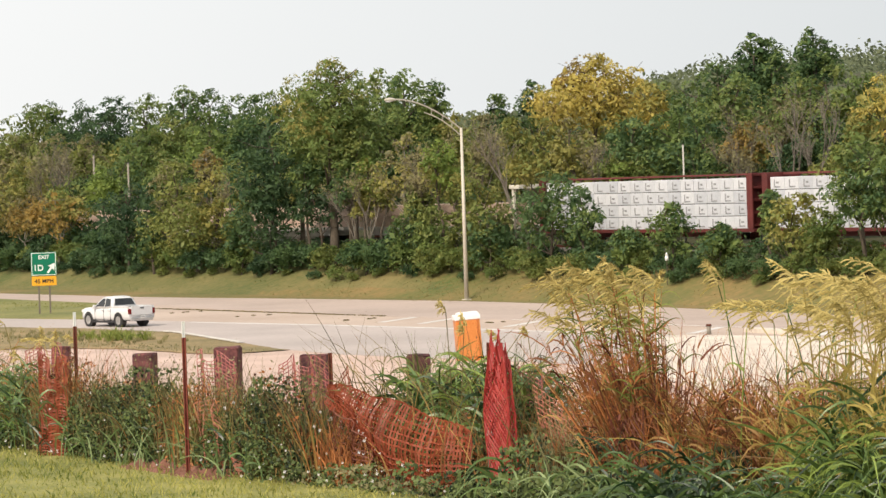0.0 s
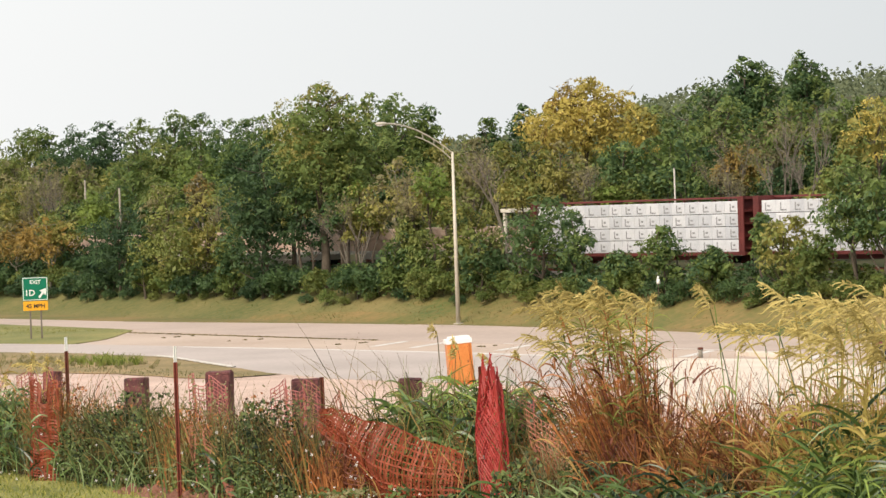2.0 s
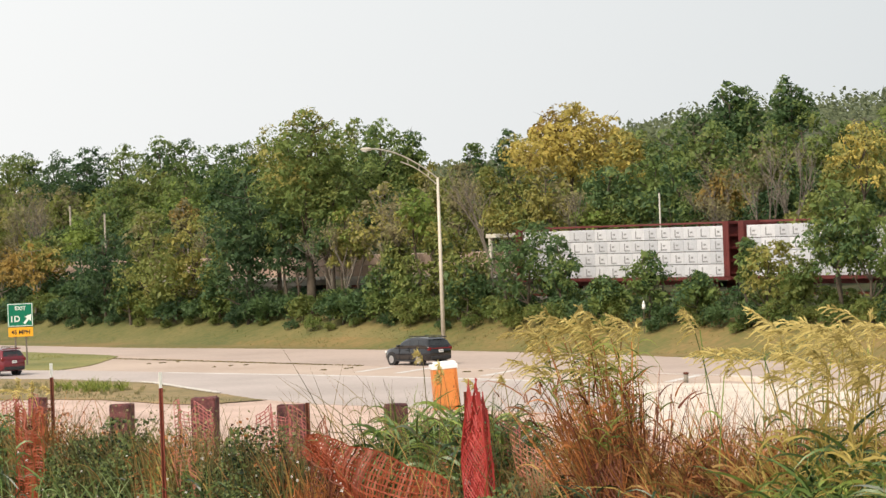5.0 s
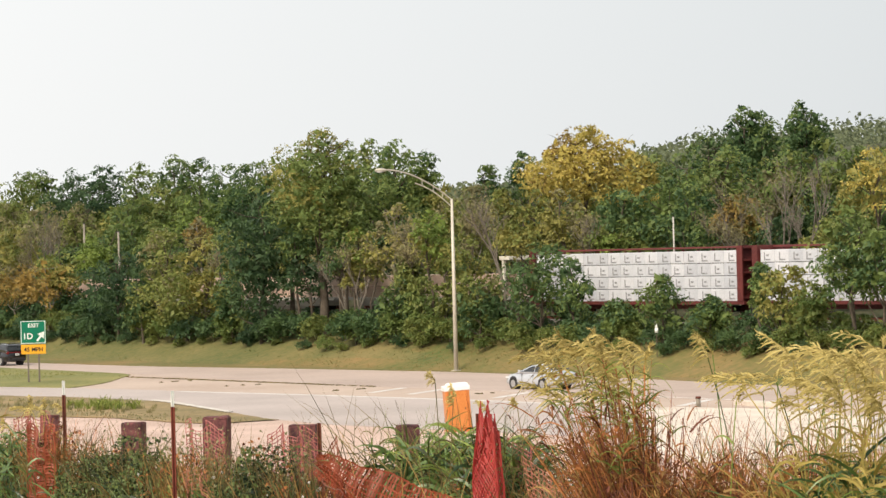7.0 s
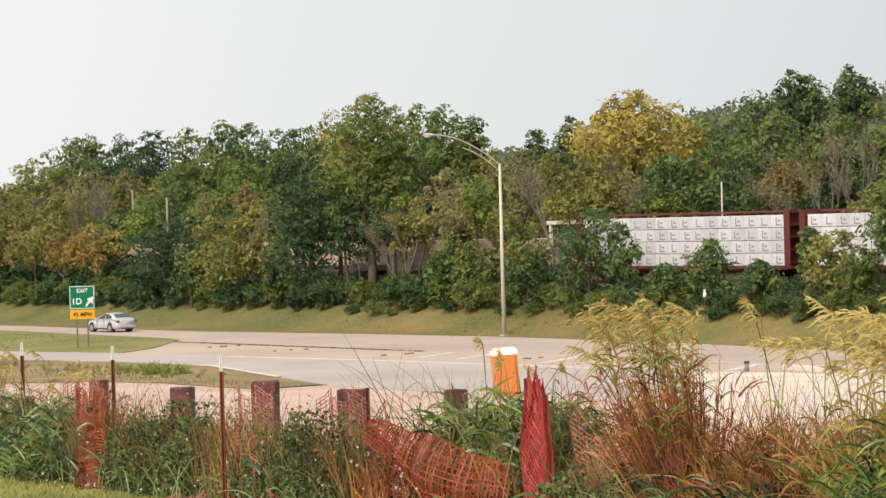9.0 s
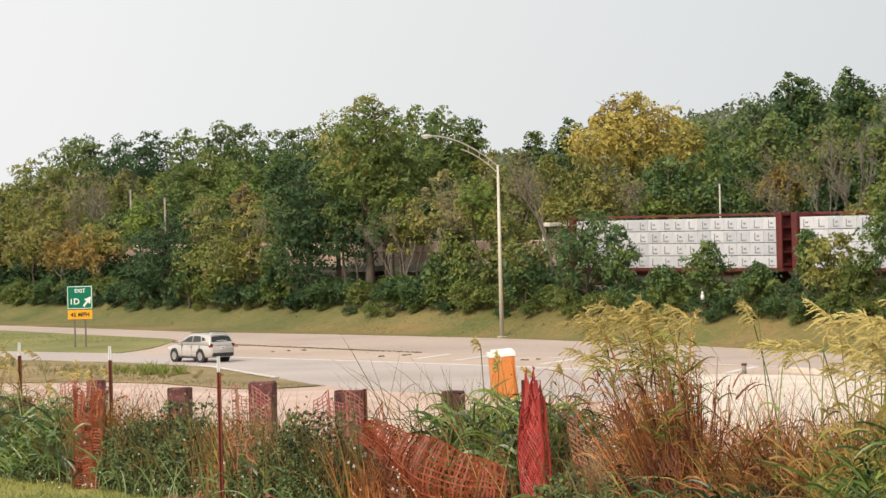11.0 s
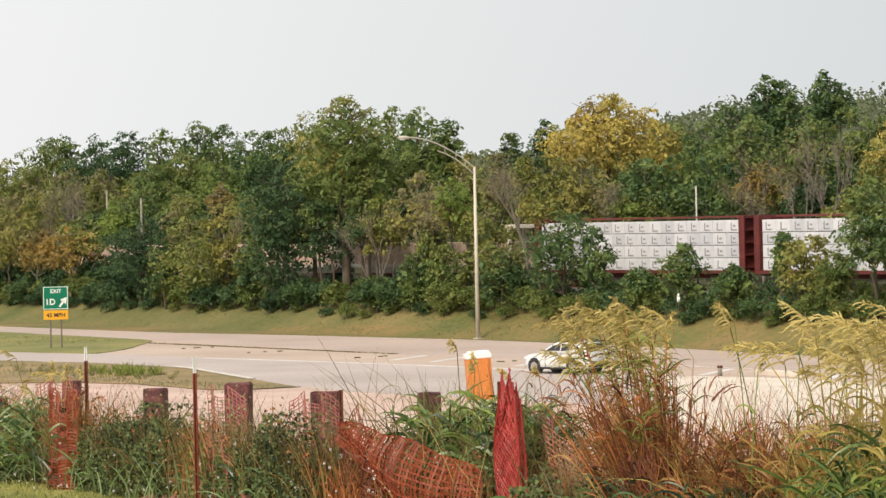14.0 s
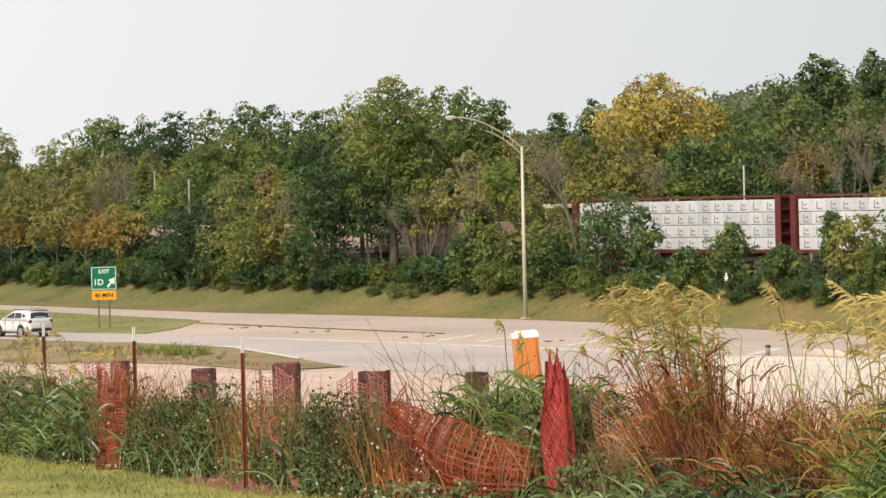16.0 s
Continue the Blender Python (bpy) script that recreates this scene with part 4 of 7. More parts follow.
def pack_mesh(length, depth, height, wrap, marked, seed):
    """One wrapped pack of lumber with a printed mark on its sides."""
    bm = bmesh.new()
    box(bm, -length / 2, length / 2, -depth / 2, depth / 2, 0, height, 0.03)
    for f in bm.faces:
        f.material_index = 0
    if marked:
        r = random.Random(seed)
        for side in (-1, 1):
            y0, y1 = sorted((side * depth / 2, side * (depth / 2 + 0.006)))
            x = r.uniform(-0.10, 0.10)
            before = set(bm.faces)
            bars = [(-0.25, -0.14, 0.22, 0.80), (-0.25, 0.36, 0.14, 0.25)]
            if seed % 4 != 3:
                bars += [(-0.04, 0.22, 0.46, 0.62)]
            for x0, x1, z0, z1 in bars:
                x0, x1 = sorted((-side * (x + x0), -side * (x + x1)))
                box(bm, x0, x1, y0, y1, height * z0, height * z1)
            for f in set(bm.faces) - before:
                f.material_index = 1
    me = bpy.data.meshes.new("lumber_pack")
    bm.to_mesh(me)
    bm.free()
    me.materials.append(wrap)
    me.materials.append(MARK)
    return me


def bogie(parent, x):
    b = bmesh.new()
    box(b, -1.25, 1.25, 0.86, 1.0, 0.32, 0.62, 0.04)
    box(b, -1.25, 1.25, -1.0, -0.86, 0.32, 0.62, 0.04)
    box(b, -0.25, 0.25, -0.95, 0.95, 0.4, 0.75, 0.03)
    ob = part("bogie", b, DARK, parent)
    ob.location = (x, 0, 0)
    for dx in (-0.89, 0.89):
        for dy in (-0.72, 0.72):
            w = bmesh.new()
            tube(w, (dx, dy - 0.07, 0.46), (dx, dy + 0.07, 0.46), 0.46, seg=20)
            part("wheel", w, RUST, ob)


def lumber_wagon(name, u, packs, wrap, marked, tiers, label, bulkhead=3.55, length=22.0, paint=None):
    """A centre-beam flat wagon; its origin is on the rails at its middle."""
    paint = paint or WAGON_RED
    ob = thing(name, place(130.0, u, 3.26), label, "railway wagon", "train")
    b = bmesh.new()
    lift = 0.0 if bulkhead else 0.36
    box(b, -length / 2 - 0.7, length / 2 + 0.7, -1.35, 1.35, 0.86 + lift, 1.08 + lift, 0.02)
    if lift:
        box(b, -length / 2 + 1, length / 2 - 1, -0.9, 0.9, 0.8, 0.86 + lift)
    box(b, -length / 2 + 3, length / 2 - 3, -0.45, 0.45, 0.55, 0.86, 0.02)
    part("deck", b, paint if bulkhead else STEEL, ob)
    for side in (-1, 1):
        if not bulkhead:
            break
        x = side * (length / 2 + 0.25)
        b = bmesh.new()
        box(b, x - 0.12, x + 0.12, -1.4, 1.4, 1.08, 1.08 + bulkhead, 0.01)
        bh = part("bulkhead", b, paint, ob)
        for k in range(5):
            b = bmesh.new()
            z = 1.3 + k * (bulkhead - 0.35) / 4
            x0, x1 = sorted((x + side * 0.12, x + side * 0.36))
            box(b, x0, x1, -1.38, 1.38, z - 0.07, z + 0.07, 0.01)
            part("rib", b, paint, bh)
        for y in (-1.33, 1.33):
            b = bmesh.new()
            x0, x1 = sorted((x + side * 0.12, x + side * 0.42))
            box(b, x0, x1, y - 0.06, y + 0.06, 1.08, 1.08 + bulkhead, 0.01)
            part("corner_post", b, paint, bh)
        b = bmesh.new()
        tube(b, (side * (length / 2 + 0.7), 0, 0.8), (side * (length / 2 + 1.25), 0, 0.8), 0.11, seg=8)
        part("coupler", b, DARK, ob)
    b = bmesh.new()
    if bulkhead:
        box(b, -length / 2, length / 2, -0.18, 0.18, 1.08 + bulkhead - 0.14, 1.08 + bulkhead - 0.02, 0.01)
        for k in range(14):
            x = -length / 2 + (k + 0.5) * length / 14
            box(b, x - 0.06, x + 0.06, -0.07, 0.07, 1.08, 1.08 + bulkhead - 0.2)
        part("centre_beam", b, paint, ob)
    bogie(ob, -length / 2 + 2.6)
    bogie(ob, length / 2 - 2.6)
    w, h = length / packs, 3.28 / 4
    shapes = [pack_mesh(w - 0.02, 1.14, h - 0.035, wrap, marked, s) for s in range(5)]
    r = random.Random(hash_of(name) + int(u))
    for row in range(tiers):
        for col in range(packs):
            for y in (-0.67, 0.67):
                p = part("lumber_pack", shapes[r.randrange(5)], None, ob)
                p.location = (-length / 2 + (col + 0.5) * w, y + r.uniform(-0.015, 0.015), 1.085 + lift + row * h)
    return ob


def hash_of(text):
    return sum(ord(c) for c in text)


TRAIN = []


def build_train():
    TRAIN.append((lumber_wagon("lumber_wagon", 168.55, 16, WRAP, True, 4, "dark red wagon loaded with white wrapped lumber"), 168.55))
    TRAIN.append((lumber_wagon("lumber_wagon", 144.2, 16, WRAP, True, 4, "dark red wagon loaded with white wrapped lumber"), 144.2))
    for u in (193.8, 217.2, 240.6):
        TRAIN.append((lumber_wagon("flat_wagon", u, 9, TAN, False, 2, "low flat wagon loaded with tan lumber", 0, 20.5), u))
    # the pale end frame of the next wagon
    m = place(130.0, 183.5, 3.26)
    ob = thing("end_frame_wagon", m, "pale cream end frame of a flat wagon", "railway wagon", "train")
    b = bmesh.new()
    box(b, -0.5, 0.5, -1.35, 1.35, 0.86, 1.08, 0.02)
    part("deck", b, STEEL, ob)
    cream = mat("cream_paint", (0.55, 0.50, 0.42), (0.70, 0.66, 0.58), 0.6, 1.0, 8)
    for y in (-1.25, 0, 1.25):
        b = bmesh.new()
        box(b, -0.12, 0.12, y - 0.1, y + 0.1, 1.08, 4.1, 0.02)
        part("post", b, cream, ob)
    b = bmesh.new()
    box(b, -0.9, 0.35, -1.4, 1.4, 4.02, 4.3, 0.03)
    part("cap", b, cream, ob)
    TRAIN.append((ob, 183.5))


# ---- roadside things ----
def build_street_lamp():
    ob = thing("street_lamp", place(118.2, 174.3, 0.02), "tall grey galvanised street lamp with a curved arm", "street lamp")
    b = bmesh.new()
    tube(b, (0, 0, 0), (0, 0, 11.5), 0.155, 0.085, 14)
    part("pole", b, LAMP_STEEL, ob, smooth=True)
    b = bmesh.new()
    box(b, -0.24, 0.24, -0.24, 0.24, -0.02, 0.1, 0.02)
    part("base_plate", b, LAMP_STEEL, ob)

    def arc(name, pts, r):
        c = bmesh.new()
        for a, e in zip(pts, pts[1:]):
            tube(c, a, e, r, r, 8, False)
        part(name, c, LAMP_STEEL, ob, smooth=True)
    upper = [(0, 5.2 * s, 11.4 + 2.05 * math.sin(s * math.pi / 2) ** 0.9) for s in [i / 14 for i in range(15)]]
    arc("upper_arm", upper, 0.05)
    arc("lower_arm", [(0, 2.9 * s, 10.95 + 1.62 * s + 0.22 * math.sin(s * math.pi)) for s in [i / 8 for i in range(9)]], 0.04)
    for s in (0.25, 0.5, 0.8):
        b = bmesh.new()
        tube(b, (0, 2.9 * s, 10.95 + 1.62 * s + 0.2), (0, 2.9 * s, 11.4 + 2.05 * math.sin(2.9 * s / 5.2 * math.pi / 2) ** 0.9), 0.025, seg=6)
        part("strut", b, LAMP_STEEL, ob)
    b = bmesh.new()
    bmesh.ops.create_uvsphere(b, u_segments=14, v_segments=8, radius=0.5, matrix=Matrix.Translation((0, 5.55, 13.44)) @ Matrix.Diagonal((0.36, 0.95, 0.26, 1)))
    part("lamp_head", b, LAMP_STEEL, ob, smooth=True)
    b = bmesh.new()
    bmesh.ops.create_uvsphere(b, u_segments=12, v_segments=6, radius=0.5, matrix=Matrix.Translation((0, 5.65, 13.36)) @ Matrix.Diagonal((0.3, 0.55, 0.2, 1)))
    part("lens", b, LAMP_CLEAR, ob, smooth=True)


def letters(text, size, material, parent, x, z, y, name="letter"):
    """Each letter of a word is a part of its own."""
    cu = bpy.data.curves.new(name, "FONT")
    cu.body, cu.size, cu.align_x, cu.align_y, cu.extrude, cu.offset = text, size, "CENTER", "CENTER", 0.004, size * 0.018
    tmp = bpy.data.objects.new(name, cu)
    word = bpy.data.meshes.new_from_object(tmp)
    bpy.data.objects.remove(tmp)
    link = list(range(len(word.vertices)))

    def root(i):
        while link[i] != i:
            link[i] = link[link[i]]
            i = link[i]
        return i
    for edge in word.edges:
        link[root(edge.vertices[0])] = root(edge.vertices[1])
    islands = {}
    for f in word.polygons:
        islands.setdefault(root(f.vertices[0]), []).append(tuple(f.vertices))
    # the front, back and rim of a letter overlap in x
    groups = []
    for faces in islands.values():
        xs = [word.vertices[i].co.x for f in faces for i in f]
        groups.append([min(xs), max(xs), faces])
    groups.sort(key=lambda s: s[0])
    merged = []
    for g in groups:
        if merged and g[0] < merged[-1][1] - size * 0.02:
            merged[-1][1] = max(merged[-1][1], g[1])
            merged[-1][2] = merged[-1][2] + g[2]
        else:
            merged.append(g)
    for x0, x1, faces in merged:
        used = sorted({i for f in faces for i in f})
        where = {i: k for k, i in enumerate(used)}
        ob = new(name, mesh_of(name, [word.vertices[i].co for i in used], [[where[i] for i in f] for f in faces], material))
        ob.parent = parent
        ob.matrix_local = pose(x, y, z, 90, 0, 0)
        tagged(ob)
    bpy.data.meshes.remove(word)


def build_sign():
    """The exit sign; its face looks along -y of its own space, against the traffic."""
    x, y, _ = spot(95.0, 191.0)
    ob = thing("exit_sign", pose(x + 0.38, y, -0.15, 0, 0, 14), "green exit sign with amber speed plaque on two steel posts", "road sign")
    for px in (-0.36, 0.36):
        b = bmesh.new()
        box(b, px - 0.05, px + 0.05, 0.02, 0.14, 0, 4.1, 0.008)
        part("post", b, SIGN_POST, ob)

    def panel(name, w, h, z, material, border):
        b = bmesh.new()
        box(b, -w / 2, w / 2, -0.02, 0.012, z, z + h)
        p = part(name, b, material, ob)
        k, d = 0.04, 0.03
        for x0, x1, z0, z1 in ((-w / 2 + d, w / 2 - d, z + d, z + d + k), (-w / 2 + d, w / 2 - d, z + h - d - k, z + h - d), (-w / 2 + d, -w / 2 + d + k, z + d + k, z + h - d - k), (w / 2 - d - k, w / 2 - d, z + d + k, z + h - d - k)):
            b = bmesh.new()
            box(b, x0, x1, -0.026, -0.02, z0, z1)
            part("border", b, border, p)
        return p
    g = panel("green_panel", 1.70, 1.56, 2.74, SIGN_GREEN, SIGN_WHITE)
    a = panel("amber_plaque", 1.64, 0.62, 2.07, SIGN_AMBER, SIGN_AMBER)
    letters("EXIT", 0.36, SIGN_WHITE, g, 0.02, 3.96, -0.028)
    letters("1D", 0.56, SIGN_WHITE, g, -0.36, 3.24, -0.028)
    letters("45 MPH", 0.385, TRIM, a, 0, 2.36, -0.028)
    b = bmesh.new()
    m = Matrix.Translation((0.48, -0.024, 3.22)) @ Matrix.Rotation(radians(38), 4, "Y")
    box(b, -0.07, 0.07, -0.004, 0.004, -0.38, 0.1, m=m)
    v = [b.verts.new(m @ Vector(c)) for c in ((-0.26, -0.004, 0.02), (0.26, -0.004, 0.02), (0, -0.004, 0.44))]
    b.faces.new(v)
    part("arrow", b, SIGN_WHITE, g)


def build_toilet():
    x, y, _ = spot(80.4, 117.8)
    ob = thing("portable_toilet", pose(x - 0.37, y, -0.06, 0, -3.5, 6), "orange portable toilet with white roof, leaning", "portable toilet")
    b = bmesh.new()
    box(b, -0.55, 0.55, -0.55, 0.55, 0.12, 1.92, 0.03)
    part("cabin", b, ORANGE, ob)
    b = bmesh.new()
    box(b, -0.6, 0.6, -0.6, 0.6, 0, 0.12, 0.02)
    part("base", b, ORANGE_DARK, ob)
    b = bmesh.new()
    box(b, -0.40, 0.40, -0.585, -0.55, 0.2, 1.86, 0.01)
    d = part("door", b, ORANGE, ob)
    for x in (-0.42, 0.42):
        b = bmesh.new()
        box(b, x - 0.02, x + 0.02, -0.60, -0.55, 0.18, 1.88)
        part("jamb", b, ORANGE_DARK, ob)
    b = bmesh.new()
    box(b, 0.30, 0.34, -0.605, -0.585, 1.02, 1.10, 0.005)
    part("latch", b, TRIM, d)
    b = bmesh.new()
    box(b, -0.59, 0.59, -0.59, 0.59, 1.88, 2.10, 0.03)
    box(b, -0.42, 0.54, -0.5, 0.5, 2.08, 2.20, 0.05)
    part("roof", b, WHITE, ob)
    for i in range(4):
        b = bmesh.new()
        box(b, -0.3 + i * 0.16, -0.2 + i * 0.16, -0.59, -0.584, 1.68, 1.72)
        part("vent", b, ORANGE_DARK, d)


def build_posts_far():
    for n, u, top, r, label, material in ((134.4, 171.2, 9.95, 0.07, "thin pale pole behind the railway", STEEL), (134.6, 258.5, 11.36, 0.11, "grey wooden utility pole among the trees", PALE_BARK), (134.6, 251.9, 10.5, 0.11, "grey wooden utility pole among the trees", PALE_BARK)):
        ob = thing("utility_pole", standing(n, u), label, "pole", "poles")
        b = bmesh.new()
        h = top - ground_z(n, u)
        tube(b, (0, 0, -0.2), (0, 0, h), r, r * 0.8, 10)
        part("shaft", b, material, ob, smooth=True)
        b = bmesh.new()
        tube(b, (0, 0, h), (0, 0, h + 0.08), r * 1.1, r * 0.6, 10)
        part("cap", b, DARK, ob)
    n, u, z = 121.3, 156.5, 2.60
    ob = thing("marker_post", place(n, u, z), "small white cone-topped marker on the bank", "marker")
    b = bmesh.new()
    tube(b, (0, 0, ground_z(n, u) - z - 0.1), (0, 0, 0.1), 0.025, seg=8)
    part("stake", b, BARK, ob)
    b = bmesh.new()
    tube(b, (0, 0, 0.0), (0, 0, 0.30), 0.12, 0.10, 12)
    tube(b, (0, 0, 0.30), (0, 0, 0.52), 0.10, 0.03, 12)
    part("cap", b, WHITE, ob, smooth=True)
    ob = thing("bollard", place(98.3, 123.6, 0.0), "short tan bollard with a rusty cap beside the pad", "bollard")
    b = bmesh.new()
    tube(b, (0, 0, -0.1), (0, 0, 0.42), 0.12, 0.11, 12)
    part("shaft", b, PALE_BARK, ob, smooth=True)
    b = bmesh.new()
    tube(b, (0, 0, 0.42), (0, 0, 0.52), 0.15, 0.13, 12)
    part("cap", b, RUST, ob, smooth=True)
    ob = thing("kerb_block", place(100.4, 121.2, 0.0, -8), "low pale concrete block beside the bright pad", "kerb")
    b = bmesh.new()
    box(b, -2.2, 2.2, -0.3, 0.3, -0.05, 0.22, 0.03)
    part("block", b, PAD, ob)


front_trees()
back_trees()
build_wood()
build_bare_trees()
build_shrubs()
build_far_hill()
build_track()
build_train()
build_street_lamp()
build_sign()
build_toilet()
build_posts_far()


# ---- vehicles: x forward, y to the driver's left, origin on the road ----
def hull(stations, name, material, parent, label="", top_round=0.07):
    """A closed body lofted through (x, bottom, top, half width low, half width high)."""
    bm = bmesh.new()
    rings = []
    for x, zb, zt, wl, wh in stations:
        h = zt - zb
        half = [(wl * 0.82, zb), (wl * 0.97, zb + 0.10 * h), (wl, zb + 0.32 * h), ((wl * 0.62 + wh * 0.38) * 1.012, zb + 0.60 * h), (wh, zt - min(0.3 * h, top_round * 1.5)), (wh - top_round * 0.5, zt - top_round * 0.35), (wh - top_round * 1.6, zt), (wh * 0.4, zt + 0.012)]
        pts = half + [(-y, z) for y, z in reversed(half)]
        rings.append([bm.verts.new((x, y, z)) for y, z in pts])
    k = len(rings[0])
    for a, b in zip(rings, rings[1:]):
        for i in range(k):
            bm.faces.new((a[i], a[(i + 1) % k], b[(i + 1) % k], b[i]))
    bm.faces.new(rings[0])
    bm.faces.new(list(reversed(rings[-1])))
    return part(name, bm, material, parent, label, smooth=True)


def slab(pts, out, name, material, parent, label=""):
    """A thin plate over a flat outline, out being its thickness as a vector."""
    bm = bmesh.new()
    a = [bm.verts.new(p) for p in pts]
    b = [bm.verts.new(Vector(p) + Vector(out)) for p in pts]
    bm.faces.new(a)
    bm.faces.new(list(reversed(b)))
    for i in range(len(a)):
        j = (i + 1) % len(a)
        bm.faces.new((a[i], b[i], b[j], a[j]))
    return part(name, bm, material, parent, label)


def wheel(parent, x, y, r, rim_material):
    bm = bmesh.new()
    d = 0.11
    tube(bm, (0, -d, 0), (0, d, 0), r, seg=28)
    edges = [e for e in bm.edges if abs(e.verts[0].co.y - e.verts[1].co.y) < 1e-4]
    bmesh.ops.bevel(bm, geom=edges, offset=0.035, segments=2, affect="EDGES")
    w = part("wheel", bm, BLACK, parent, smooth=False)
    w.location = (x, y, r)
    s = 1 if y > 0 else -1
    bm = bmesh.new()
    tube(bm, (0, s * 0.06, 0), (0, s * 0.118, 0), r * 0.40, r * 0.66, 20)
    for i in range(5):
        m = Matrix.Rotation(i * 2 * math.pi / 5, 4, "Y")
        box(bm, -0.035, 0.035, s * 0.10 - 0.02, s * 0.10 + 0.025, 0.02, r * 0.64, m=m)
    part("rim", bm, rim_material, w, "alloy rim")


def side_y(z, z0, z1, w0, w1):
    return w0 + (w1 - w0) * (z - z0) / (z1 - z0)


def vehicle(name, label, category, paint, spec):
    ob = thing(name, pose(0, 0, 0), label, category)
    L, W, r = spec["length"], spec["half"], spec["wheel"]
    hull(spec["body"], "body", paint, ob)
    c0, c1, w0, w1 = spec["cabin_z0"], spec["cabin_z1"], spec["cabin_w0"], spec["cabin_w1"]
    bm = bmesh.new()
    rings = []
    for x, zt in spec["roof"]:
        zt, zb = max(zt, c0 + 0.02), c0 - 0.03
        y = lambda z: side_y(z, c0, c1, w0, w1)
        h = zt - zb
        half = [(y(zb), zb), (y(zb + 0.45 * h), zb + 0.45 * h), (y(zt - min(0.09, 0.4 * h)), zt - min(0.09, 0.4 * h)), (y(zt) - 0.035, zt - min(0.03, 0.2 * h)), (y(zt) - 0.13, zt - 0.006), (y(zt) * 0.4, zt + 0.012)]
        pts = half + [(-v, z) for v, z in reversed(half)]
        rings.append([bm.verts.new((x, v, z)) for v, z in pts])
    k = len(rings[0])
    for a, b in zip(rings, rings[1:]):
        for i in range(k):
            bm.faces.new((a[i], a[(i + 1) % k], b[(i + 1) % k], b[i]))
    bm.faces.new(rings[0])
    bm.faces.new(list(reversed(rings[-1])))
    part("cabin", bm, paint, ob, smooth=True)
    for pts in spec["side_windows"]:
        for s in (1, -1):
            slab([(x, s * (side_y(z, c0, c1, w0, w1) - 0.004), z) for x, z in pts], (0, s * 0.014, 0.004), "side_window", GLASS, ob, "tinted side window")
    (xt, zt, yt), (xl, zl, yl) = spec["rear_window"]
    slab([(xt, yt, zt), (xt, -yt, zt), (xl, -yl, zl), (xl, yl, zl)], (-0.016, 0, 0.006), "rear_window", GLASS, ob, "tinted rear window")
    f0 = spec["cab"][0]
    (xt, zt, yt), (xl, zl, yl) = spec["front_window"]
    slab([(xt, yt, zt), (xt, -yt, zt), (xl, -yl, zl), (xl, yl, zl)], (0.02, 0, 0.016), "windscreen", GLASS, ob, "tinted windscreen")
    for x in spec["axles"]:
        for s in (1, -1):
            bm = bmesh.new()
            y0, y1 = sorted((s * (W - 0.30), s * (W + 0.006)))
            tube(bm, (x, y0, r + 0.03), (x, y1, r + 0.03), r * 1.19, seg=26)
            part("wheel_arch", bm, TRIM, ob, "black wheel arch")
            wheel(ob, x, s * (W - 0.10), r, spec.get("rim", CHROME))
    for s in (1, -1):
        bm = bmesh.new()
        box(bm, spec["axles"][1] + r * 1.2, spec["axles"][0] - r * 1.2, min(s * (W - 0.06), s * (W + 0.008)), max(s * (W - 0.06), s * (W + 0.008)), 0.24, 0.24 + spec.get("sill", 0.10), 0.015)
        part("sill", bm, spec.get("sill_paint", TRIM), ob)
        bm = bmesh.new()
        box(bm, f0 - 0.50, f0 - 0.32, min(s * W, s * (W + 0.17)), max(s * W, s * (W + 0.17)), c0 + 0.05, c0 + 0.19, 0.03)
        part("mirror", bm, paint, ob)
        for hx in spec["handles"]:
            bm = bmesh.new()
            box(bm, hx - 0.1, hx + 0.1, min(s * (W - 0.03), s * (W + 0.03)), max(s * (W - 0.03), s * (W + 0.03)), c0 - 0.14, c0 - 0.10, 0.008)
            part("door_handle", bm, spec.get("handle_paint", paint), ob)
        for hx in spec["seams"]:
            bm = bmesh.new()
            box(bm, hx - 0.008, hx + 0.008, min(s * (W - 0.06), s * (W + 0.007)), max(s * (W - 0.06), s * (W + 0.007)), 0.36, c0 - 0.06)
            part("door_seam", bm, TRIM, ob)
        x0, x1, y0, y1, z0, z1 = spec["tail"]
        bm = bmesh.new()
        box(bm, x0, x1, min(s * y0, s * y1), max(s * y0, s * y1), z0, z1, 0.03)
        part("tail_light", bm, LAMP_RED, ob, "red tail light")
        x0, x1, y0, y1, z0, z1 = spec["head"]
        bm = bmesh.new()
        box(bm, x0, x1, min(s * y0, s * y1), max(s * y0, s * y1), z0, z1, 0.03)
        part("headlight", bm, LAMP_CLEAR, ob, "clear headlight")
    rx = -L / 2
    bm = bmesh.new()
    box(bm, rx - 0.05, rx + 0.22, -W * 0.80, W * 0.80, 0.36, 0.36 + spec.get("bumper", 0.2), 0.04)
    part("rear_bumper", bm, spec.get("bumper_paint", TRIM), ob)
    bm = bmesh.new()
    box(bm, -rx - 0.2, -rx + 0.03, -W * 0.66, W * 0.66, 0.34, 0.52, 0.04)
    part("front_bumper", bm, TRIM, ob)
    px, pz = spec["plate"]
    bm = bmesh.new()
    box(bm, px - 0.012, px, -0.16, 0.16, pz - 0.08, pz + 0.08)
    p = part("number_plate", bm, WHITE, ob, "pale number plate")
    bm = bmesh.new()
    box(bm, px - 0.016, px - 0.012, -0.12, 0.12, pz - 0.03, pz + 0.03)
    part("bar", bm, MARK, p)
    return ob


